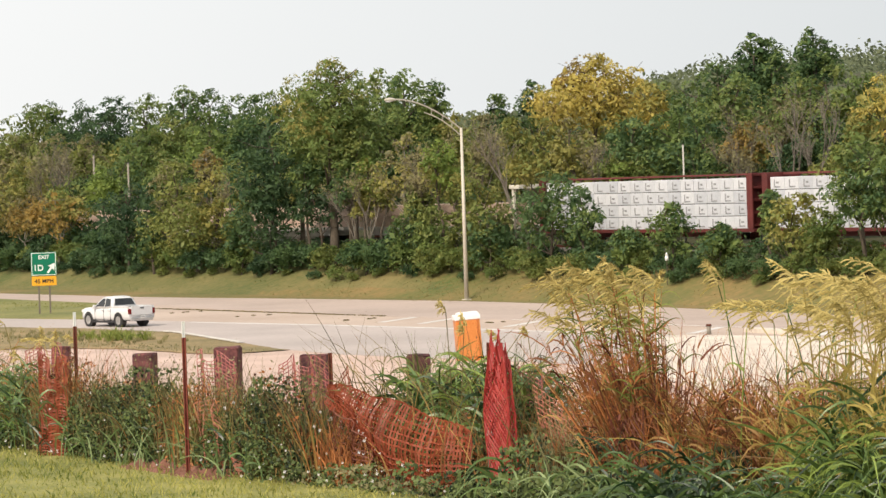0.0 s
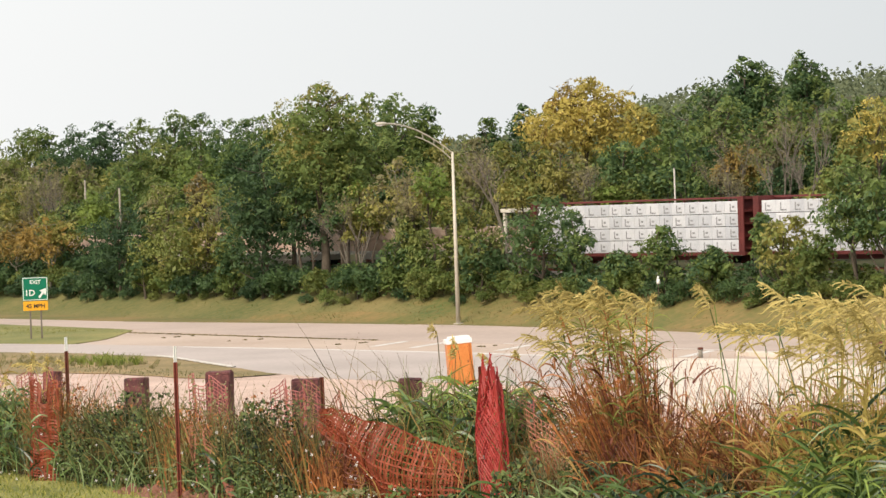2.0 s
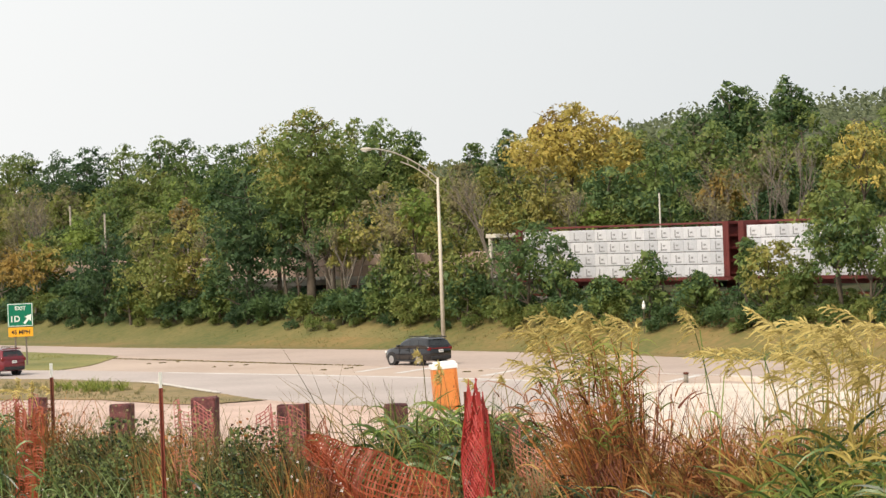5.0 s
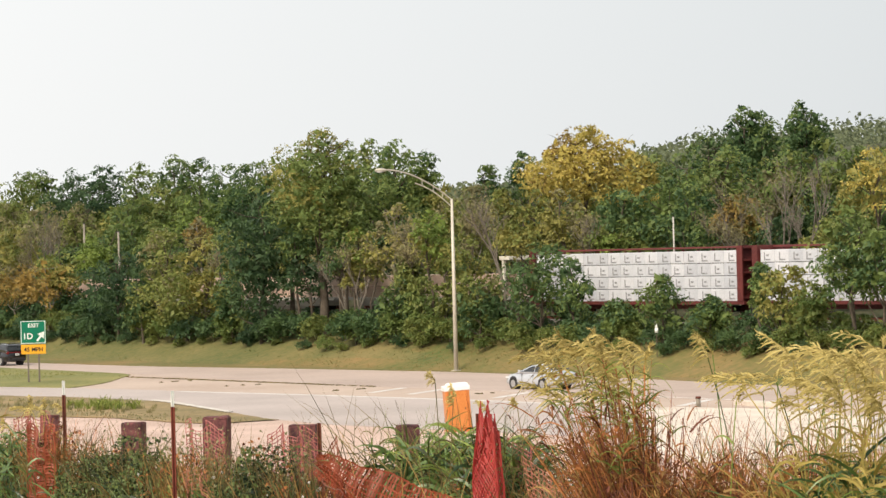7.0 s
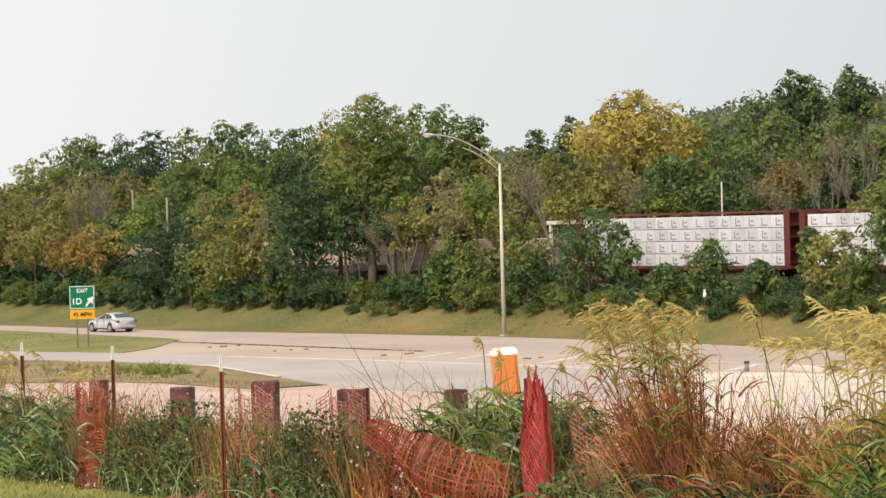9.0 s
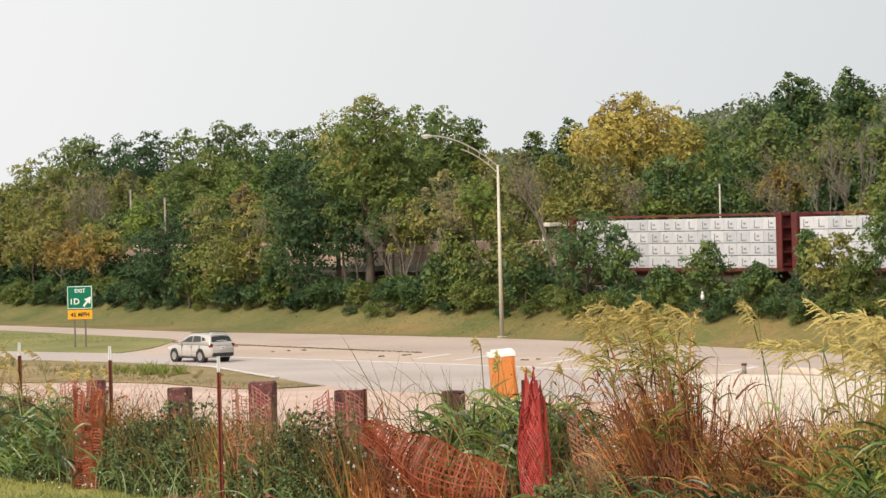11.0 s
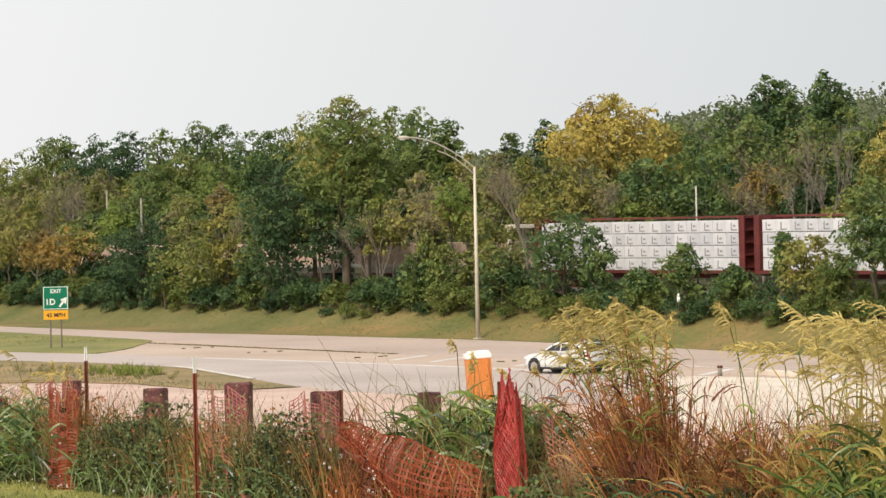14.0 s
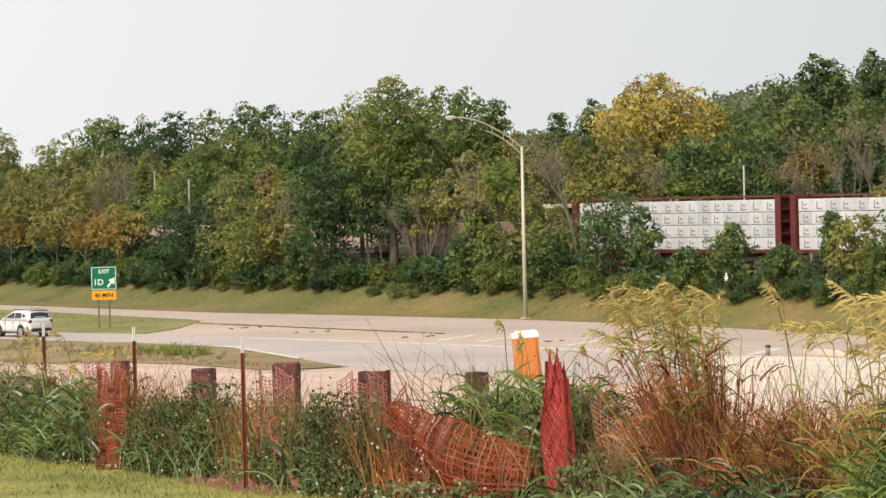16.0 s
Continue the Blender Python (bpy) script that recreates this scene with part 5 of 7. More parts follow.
SUV_SPEC = {
    "length": 4.62, "half": 0.92, "wheel": 0.36, "axles": (1.42, -1.28),
    "body": [(2.31, 0.42, 0.74, 0.60, 0.56), (2.24, 0.32, 0.86, 0.76, 0.70), (2.0, 0.27, 0.96, 0.87, 0.80), (1.5, 0.25, 1.02, 0.91, 0.86), (0.9, 0.25, 1.07, 0.92, 0.88), (-1.4, 0.25, 1.10, 0.92, 0.88), (-2.0, 0.28, 1.09, 0.90, 0.86), (-2.22, 0.34, 1.06, 0.85, 0.80), (-2.31, 0.46, 1.00, 0.76, 0.70)],
    "cab": (1.02, 0.28, -1.98, -2.22), "cabin_z0": 1.04, "cabin_z1": 1.69, "cabin_w0": 0.875, "cabin_w1": 0.66,
    "roof": [(1.14, 1.05), (0.86, 1.20), (0.46, 1.45), (0.16, 1.59), (-0.2, 1.66), (-0.8, 1.69), (-1.45, 1.66), (-1.82, 1.60), (-2.02, 1.50), (-2.17, 1.26), (-2.25, 1.06)],
    "side_windows": [[(0.66, 1.17), (0.30, 1.38), (0.02, 1.49), (-0.33, 1.53), (-0.33, 1.18)], [(-0.41, 1.18), (-0.41, 1.535), (-0.95, 1.53), (-1.14, 1.50), (-1.24, 1.21)], [(-1.34, 1.24), (-1.24, 1.485), (-1.52, 1.43), (-1.74, 1.30)]],
    "rear_window": ((-2.035, 1.50, 0.60), (-2.185, 1.20, 0.72)), "front_window": ((0.22, 1.565, 0.58), (0.98, 1.135, 0.70)), "handles": (-0.12, -1.12), "seams": (0.62, -0.37, -1.2),
    "tail": (-2.30, -2.08, 0.66, 0.86, 0.90, 1.10), "head": (1.98, 2.25, 0.52, 0.80, 0.72, 0.86), "plate": (-2.335, 0.86),
}
SEDAN_SPEC = {
    "length": 4.84, "half": 0.91, "wheel": 0.33, "axles": (1.46, -1.30),
    "body": [(2.42, 0.38, 0.62, 0.56, 0.52), (2.33, 0.26, 0.74, 0.74, 0.68), (2.0, 0.22, 0.84, 0.86, 0.78), (1.3, 0.20, 0.92, 0.90, 0.84), (0.9, 0.20, 0.95, 0.91, 0.86), (-1.3, 0.20, 0.99, 0.91, 0.86), (-1.9, 0.24, 1.00, 0.89, 0.80), (-2.25, 0.30, 0.98, 0.83, 0.74), (-2.42, 0.40, 0.90, 0.72, 0.64)],
    "cab": (1.10, 0.16, -0.98, -1.82), "cabin_z0": 0.93, "cabin_z1": 1.46, "cabin_w0": 0.84, "cabin_w1": 0.60,
    "roof": [(1.30, 0.95), (0.92, 1.08), (0.46, 1.26), (0.10, 1.37), (-0.30, 1.44), (-0.80, 1.45), (-1.18, 1.39), (-1.58, 1.24), (-1.95, 1.08), (-2.18, 0.99)],
    "side_windows": [[(0.76, 1.01), (0.34, 1.18), (-0.02, 1.30), (-0.38, 1.36), (-0.38, 1.01)], [(-0.46, 1.01), (-0.46, 1.365), (-0.86, 1.35), (-1.20, 1.25), (-1.48, 1.06)]],
    "rear_window": ((-1.24, 1.385, 0.54), (-1.88, 1.125, 0.66)), "front_window": ((0.16, 1.37, 0.54), (1.02, 1.06, 0.68)), "handles": (-0.15, -1.05), "seams": (0.62, -0.42, -1.3),
    "tail": (-2.40, -2.12, 0.54, 0.84, 0.74, 0.90), "head": (2.02, 2.36, 0.50, 0.80, 0.60, 0.72), "plate": (-2.44, 0.72), "sill": 0.06, "bumper_paint": CAR_SILVER, "bumper": 0.16,
}
PICKUP_SPEC = {
    "length": 5.3, "half": 0.94, "wheel": 0.39, "axles": (1.72, -1.50),
    "body": [(2.65, 0.52, 0.88, 0.66, 0.62), (2.56, 0.42, 1.02, 0.82, 0.76), (2.3, 0.38, 1.10, 0.90, 0.84), (1.7, 0.36, 1.14, 0.93, 0.88), (0.9, 0.36, 1.16, 0.94, 0.89), (-0.6, 0.36, 1.16, 0.94, 0.90), (-2.5, 0.40, 1.18, 0.93, 0.91), (-2.62, 0.48, 1.17, 0.91, 0.90)],
    "cab": (1.30, 0.62, -0.62, -0.86), "cabin_z0": 1.10, "cabin_z1": 1.80, "cabin_w0": 0.88, "cabin_w1": 0.68,
    "side_windows": [[(0.98, 1.20), (0.62, 1.50), (0.36, 1.64), (0.10, 1.69), (0.10, 1.20)], [(0.02, 1.20), (0.02, 1.68), (-0.48, 1.66), (-0.58, 1.22)]],
    "roof": [(1.38, 1.13), (1.02, 1.34), (0.66, 1.62), (0.36, 1.76), (-0.10, 1.80), (-0.45, 1.77), (-0.66, 1.70), (-0.80, 1.40), (-0.86, 1.14)],
    "rear_window": ((-0.70, 1.66, 0.58), (-0.83, 1.28, 0.72)), "front_window": ((0.42, 1.735, 0.58), (1.16, 1.275, 0.72)), "handles": (0.24, -0.44), "seams": (1.0, 0.06, -0.68),
    "tail": (-2.66, -2.50, 0.74, 0.93, 0.76, 1.10), "head": (2.28, 2.60, 0.56, 0.84, 0.84, 1.0), "plate": (-2.72, 0.60), "sill": 0.12, "bumper_paint": CHROME, "bumper": 0.22,
}


def build_vehicles():
    made = {}
    made["pickup"] = vehicle("pickup_truck", "white crew-cab pickup truck on the highway", "pickup truck", CAR_WHITE, PICKUP_SPEC)
    ob = made["pickup"]
    bm = bmesh.new()
    box(bm, -2.50, -0.92, -0.80, 0.80, 1.175, 1.195)
    part("bed_floor", bm, TRIM, ob, "black lined cargo bed")
    for s in (1, -1):
        bm = bmesh.new()
        box(bm, -2.60, -0.90, min(s * 0.80, s * 0.92), max(s * 0.80, s * 0.92), 1.14, 1.24, 0.02)
        part("bed_rail", bm, CAR_WHITE, ob)
    bm = bmesh.new()
    box(bm, -2.66, -2.58, -0.74, 0.74, 0.70, 1.25, 0.02)
    g = part("tailgate", bm, CAR_WHITE, ob)
    bm = bmesh.new()
    box(bm, -2.675, -2.66, -0.12, 0.12, 1.08, 1.15)
    part("tailgate_handle", bm, TRIM, g)
    for key, name, label, paint in (("red", "suv_red", "dark red compact sport utility vehicle", CAR_RED), ("black", "suv_black", "black compact sport utility vehicle", CAR_BLACK), ("beige", "suv_champagne", "champagne sport utility vehicle", CAR_BEIGE), ("white", "suv_white", "white sport utility vehicle with black trim", CAR_WHITE)):
        ob = made[key] = vehicle("sport_utility_car", label, "car", paint, SUV_SPEC)
        bm = bmesh.new()
        box(bm, -2.16, -1.90, -0.60, 0.60, 1.64, 1.70, 0.02)
        part("spoiler", bm, TRIM if key in ("black", "white") else paint, ob)
        for s in (1, -1):
            bm = bmesh.new()
            tube(bm, (0.0, s * 0.60, 1.735), (-1.7, s * 0.60, 1.735), 0.022, seg=6)
            for x in (0.0, -0.85, -1.7):
                tube(bm, (x, s * 0.60, 1.66), (x, s * 0.60, 1.735), 0.02, seg=6)
            part("roof_rail", bm, TRIM, ob)
        bm = bmesh.new()
        box(bm, -2.335, -2.28, -0.62, 0.62, 0.98, 1.06, 0.02)
        part("light_bar", bm, LAMP_RED if key == "black" else paint, ob)
    made["sedan"] = vehicle("sedan", "silver four-door sedan car", "car", CAR_SILVER, SEDAN_SPEC)
    return made


# ---- the verge before the eye: fence, netting and weeds ----
BASE = 5.60


def build_fence():
    for n, u, lean, tall in ((14.3, 31.9, 1, 1), (14.3, 30.04, -1, 1), (14.3, 27.98, 0.5, 1), (13.62, 24.56, -0.8, 1), (14.3, 23.2, 1.2, 0), (14.3, 20.80, -0.6, 0)):
        label = "rusty steel T-post with white painted top" if tall else "short rusty steel T-post without paint"
        ob = thing("fence_post", place(n, u, ground_z(n, u)) @ pose(0, 0, 0, lean, lean, 20), label, "fence post", "posts of the net fence")
        h = 1.22 if tall else 1.09 if u > 22 else 1.24
        b = bmesh.new()
        box(b, -0.017, 0.017, -0.004, 0.004, -0.2, h)
        box(b, -0.004, 0.004, 0.004, 0.030, -0.2, h)
        for k in range(16):
            box(b, -0.008, 0.008, -0.014, -0.004, 0.1 + k * 0.06, 0.125 + k * 0.06)
        part("stake", b, RED_RUST if 24 < u < 25 else RUST, ob)
        b = bmesh.new()
        if tall:
            box(b, -0.011, 0.011, -0.005, 0.005, h, h + 0.14, 0.002)
            box(b, -0.004, 0.004, 0.005, 0.024, h, h + 0.14)
            part("painted_tip", b, WHITE, ob, "white painted tip")
        else:
            box(b, -0.03, 0.03, -0.012, 0.04, 0.5, 0.54, 0.004)
            part("wire_clip", b, STEEL, ob)
    for i, (u, tall) in enumerate(((33.8, 0.65), (31.95, 0.68), (30.15, 0.93), (28.25, 0.91), (26.55, 1.02), (24.92, 0.99), (23.2, 1.04), (21.5, 0.86), (19.9, 0.85))):
        r = random.Random(i)
        ob = thing("timber_post", place(15.2, u, ground_z(15.2, u), r.uniform(-8, 8)) @ pose(0, 0, 0, r.uniform(-2, 2), r.uniform(-2, 2), 52), "thick weathered red-brown timber post", "post", "timber posts")
        b = bmesh.new()
        big = u in (26.55, 24.92)
        w = r.uniform(0.098, 0.112) + (0.016 if big else 0)
        box(b, -w, w, -w, w, -0.2, tall, 0.018)
        bmesh.ops.subdivide_edges(b, edges=b.edges[:], cuts=1)
        for v in b.verts:
            v.co += Vector((r.uniform(-1, 1), r.uniform(-1, 1), r.uniform(-1, 1))) * 0.006
        part("timber", b, TIMBER, ob)
        b = bmesh.new()
        box(b, -w * 0.98, w * 0.98, -w - 0.006, -w + 0.002, 0.62, 0.66)
        part("strap", b, RUST, ob)


def netting(name, u0, u1, low, high, n_of, cell, material, label, width=0.011, skew=0.0, rise=0.0, pull=0.0):
    """Plastic net: crossing strands between low(s) and high(s), s from 0 at u0 to 1 at u1; n_of(s, t) is its drape."""
    across = max(4, int(abs(u1 - u0) / cell))
    up = max(4, int(1.0 / (rise or cell)))
    r = np.random.default_rng(int(u0 * 10))

    def point(s, t):
        z0, z1 = low(s), high(s)
        z = z0 + (z1 - z0) * t
        return spot(n_of(s, t), u0 + (u1 - u0) * s + skew * (t - 0.5) - pull * (1 - t) * (1 - s) ** 2, z)
    rows = np.array([[point(i / across, j / up) for i in range(across + 1)] for j in range(up + 1)])
    rows += r.normal(size=rows.shape) * 0.004
    ob = thing(name, pose(0, 0, 0), label, "netting", "net fence")
    for part_name, lines in (("long_weave", rows), ("cross_weave", rows.transpose(1, 0, 2))):
        tagged(part(part_name, strips(part_name, lines, np.full(lines.shape[:2], width), material), None, ob), kind="stuff")
    return ob


COLUMN = (27.96, 27.38)


def build_netting():
    w = lambda s, t: math.sin(s * 9) * 0.04 + math.sin(t * 5 + s * 4) * 0.05
    netting("safety_net", 23.0, 20.92, lambda s: max(5.65 + 0.06 * max(0.0, (s - 0.8) / 0.2), 6.31 - 1.22 * s), lambda s: 6.47 - 0.05 * s - 0.26 * s ** 1.6 + 0.018 * math.sin(s * 15), lambda s, t: 14.16 - 0.12 * math.sin(math.pi * t) * math.sin(math.pi * s) + 0.4 * w(s, t), 0.040, NET, "sagging orange-red plastic safety net between posts", 0.017, 0.0, 0.075, -0.1)
    netting("safety_net", 22.95, 21.9, lambda s: BASE + 0.02, lambda s: max(5.72, 6.40 - 0.85 * s), lambda s, t: 14.26 + 0.05 * math.sin(s * 13 + 3 * t), 0.040, NET_DULL, "lower fold of the safety net hanging to the ground", 0.015, -0.1, 0.07)
    netting("safety_net", 22.85, 22.25, lambda s: BASE + 0.05, lambda s: 6.30 - 0.30 * s, lambda s, t: 14.04 + 0.05 * math.sin(s * 13 + 3 * t), 0.05, NET_DULL, "torn end of the safety net hanging to the ground", 0.009, -0.2, 0.09)
    netting("safety_net", 24.75, 23.95, lambda s: BASE, lambda s: 6.05 + 0.25 * math.sin(s * 4 + 0.6), lambda s, t: 13.86 + 0.07 * math.sin(s * 17 + 3 * t), 0.04, NET_FADED, "scrap of faded net at the foot of a post", 0.010, 0.1, 0.06)
    diamond_net(20.60, 20.32, 6.98, 14.15, "crimson plastic net bunched round a post", NET_RED, 0.028, 0.0105, 0.62, 0.46, 0.16)
    diamond_net(20.59, 20.34, 6.86, 14.22, "inner fold of the crimson plastic net", NET_RED, 0.032, 0.0105, 0.5, 0.38, 0.16)
    diamond_net(18.80, 18.36, 6.42, 13.98, "faded red net across the dry stalks", NET_DULL, 0.045, 0.0065, 0.7)
    netting("safety_net", COLUMN[0] - 0.1, COLUMN[1] - 0.1, lambda s: BASE, lambda s: 6.50 + 0.12 * math.sin(s * 9), lambda s, t: 13.80 + 0.03 * math.sin(s * 20 + 2 * t), 0.028, NET, "faded orange net bunched round a post", 0.015, -0.1)
    netting("safety_net", 25.62, 23.0, lambda s: BASE, lambda s: 6.0 + 0.62 * s ** 3 + 0.25 * (1 - s) ** 3, lambda s, t: 14.3 + w(s, t), 0.042, NET_FADED, "sagging orange net half hidden in weeds", 0.009)
    netting("safety_net", 27.9, 25.66, lambda s: BASE, lambda s: 6.30 - 0.3 * math.sin(math.pi * s), lambda s, t: 14.28 + w(s, t), 0.042, NET_FADED, "orange net hidden in vines", 0.009)
    for u in (30.15, 26.55, 24.92, 21.5, 19.9):
        k = u - 26
        netting("safety_net", u + 0.12, u - 0.62, lambda s: BASE, lambda s: 6.58 + 0.06 * math.sin(s * 11 + k), lambda s, t: 14.92 + 0.04 * math.sin(s * 15 + k), 0.036, NET_PINK, "loose pinkish net hung on a timber post", 0.008, 0.05)
    netting("safety_net", 20.3, 18.0, lambda s: BASE, lambda s: 6.55 - 0.35 * math.sin(math.pi * s), lambda s, t: 14.45 + w(s, t), 0.045, NET_FADED, "faded orange net behind dry grass", 0.009, 0.1)


def diamond_net(u0, u1, top, n, label, material=None, gap=0.075, width=0.0055, slope=0.62, taper=0.0, torn=0.0):
    """A thin net of crossing slanted strands; taper draws its upper part together towards u0."""
    ob = thing("safety_net", pose(0, 0, 0), label, "netting", "net fence")
    h = top - BASE
    r = np.random.default_rng(77)
    lo, hi = min(u0, u1), max(u0, u1)

    def shaped(a, b):
        up = max(0.0, (b - BASE) / h - 0.55) / 0.45
        mid = lo + (hi - lo) * 0.9
        a = mid + (a - mid) * (1 - taper * up ** 1.3) * (1 - 0.5 * taper * max(0.0, 1 - (b - BASE) / h / 0.5))
        return spot(n + 0.012 * math.sin(a * 3 + 4 * b) + 0.05 * taper * math.sin((a - lo) / (hi - lo) * 3.1 + 2) + r.normal() * 0.003, a + 0.008 * math.sin(b * 5) + 0.05 * taper * math.sin(b * 4.2), b + 0.05 * math.sin(a * 9) - torn * up * abs(math.sin(a * 37)))
    for name, way in (("rising_weave", 1), ("falling_weave", -1)):
        lines = []
        u = lo - h * slope * 0.5
        while u < hi + h * slope * 0.5:
            ends = [(min(max(u + way * h * slope * (s - 0.5), lo), hi), BASE + h * s) for s in np.linspace(0, 1, 25)]
            if len(set(a for a, b in ends)) > 2:
                lines.append([shaped(a, b) for a, b in ends])
            u += gap
        tagged(part(name, strips(name, np.array(lines), np.full((len(lines), 25), width), material or NET_FADED), None, ob), kind="stuff")
    return ob


def blades(name, seed, n0, n1, u0, u1, count, h0, h1, w0, w1, material, label, bend=0.5, lift=0.0, points=7, floor=None, category="grass", fan=None):
    """Arching grass blades as ONE mesh."""
    r = np.random.default_rng(seed)
    n, u = r.uniform(n0, n1, count), r.uniform(u0, u1, count)
    if fan:
        c = r.integers(0, fan, count)
        cn, cu = r.uniform(n0, n1, fan), r.uniform(u0, u1, fan)
        n, u = cn[c] + r.normal(size=count) * 0.06, cu[c] + r.normal(size=count) * 0.07
    z = np.array([ground_z(a, b) for a, b in zip(n, u)]) if floor is None else np.full(count, floor)
    z = z + r.uniform(0, 1, count) * lift
    x, y = n * NX + u * AX, n * NY + u * AY
    h = r.uniform(h0, h1, count) * r.uniform(0.75, 1.0, count)
    k = r.uniform(0, 2 * np.pi, count)
    reach = h * r.uniform(0.15, 1.0, count) * bend
    droop = h * np.clip(r.normal(0.25, 0.3, count), 0, 0.9) * bend
    s = np.linspace(0, 1, points)[None, :]
    line = np.stack([x[:, None] + (np.cos(k) * reach)[:, None] * s ** 1.8, y[:, None] + (np.sin(k) * reach)[:, None] * s ** 1.8, z[:, None] + h[:, None] * s - droop[:, None] * s ** 3], axis=2)
    w = r.uniform(w0, w1, count)[:, None] * np.clip(1.0 - s ** 2.2, 0.05, 1) * (0.55 + 0.45 * np.minimum(1, s * 4))
    ob = new(name, strips(name, line, w, material))
    return tagged(ob, label, category, kind="stuff")


def leaf_mass(name, seed, n0, n1, u0, u1, count, top, leaf, material, label, category="vine"):
    """Small leaves over an uneven bank of creepers."""
    r = np.random.default_rng(seed)
    u = r.uniform(u0, u1, count)
    shape = np.array([noise.noise(Vector((a * 2.3, seed, 0))) * 0.30 + noise.noise(Vector((a * 7, seed, 5))) * 0.16 for a in u])
    edge = np.clip(np.minimum(u - u0, u1 - u) / 0.25, 0.35, 1)
    h = np.maximum(0.2, (top + shape) * edge)
    t = r.random(count) ** 0.8
    bulge = np.array([noise.noise(Vector((a * 2.1, b * 2.4, seed))) for a, b in zip(u, t)])
    holes = np.array([noise.noise(Vector((a * 3.4, b * 3.0, seed + 7))) for a, b in zip(u, t)])
    keep = holes > -0.30 + 1.25 * np.clip(t - 0.42, -0.2, 1)
    u, t, h, bulge, count = u[keep], t[keep], h[keep], bulge[keep], int(keep.sum())
    n = n0 + (n1 - n0) * r.random(count) ** 1.5 - 0.14 * bulge + 0.12 * t
    z = np.array([ground_z(a, b) for a, b in zip(n, u)]) + h * t
    p = np.stack([n * NX + u * AX, n * NY + u * AY, z], axis=1)
    nrm = np.array([-0.2, -0.8, 0.55]) + r.normal(size=(count, 3)) * 0.55
    nrm /= np.linalg.norm(nrm, axis=1, keepdims=True)
    a = np.cross(nrm, r.normal(size=(count, 3)))
    a /= np.linalg.norm(a, axis=1, keepdims=True)
    b = np.cross(nrm, a)
    s = leaf * r.uniform(0.5, 1.3, (count, 1))
    v = np.stack([p - a * s * 0.6, p + b * s * 0.5, p + a * s, p - b * s * 0.5], axis=1)
    return tagged(new(name, quads(name, v, count, material)), label, category, kind="stuff")


def flowers(name, seed, n0, n1, u0, u1, z0, z1, count, label):
    """Small star-shaped flowers of four petals."""
    r = np.random.default_rng(seed)
    n, u = r.uniform(n0, n1, count), r.uniform(u0, u1, count)
    p = np.stack([n * NX + u * AX, n * NY + u * AY, BASE + r.uniform(z0, z1, count) * r.random(count) ** 0.5], axis=1)
    s = r.uniform(0.004, 0.009, (count, 1))
    right, up = np.array([[1.0, 0.2, 0]]), np.array([[0, 0.3, 1.0]])
    petals = []
    for i in range(4):
        k = i * np.pi / 2 + 0.4
        d = right * np.cos(k) + up * np.sin(k)
        e = -right * np.sin(k) + up * np.cos(k)
        petals.append(np.stack([p, p + (d + e * 0.6) * s, p + d * s * 1.8, p + (d - e * 0.6) * s], axis=1))
    v = np.stack(petals, axis=1)
    return tagged(new(name, quads(name, v, count * 4, PETAL)), label, "flowers", kind="stuff")


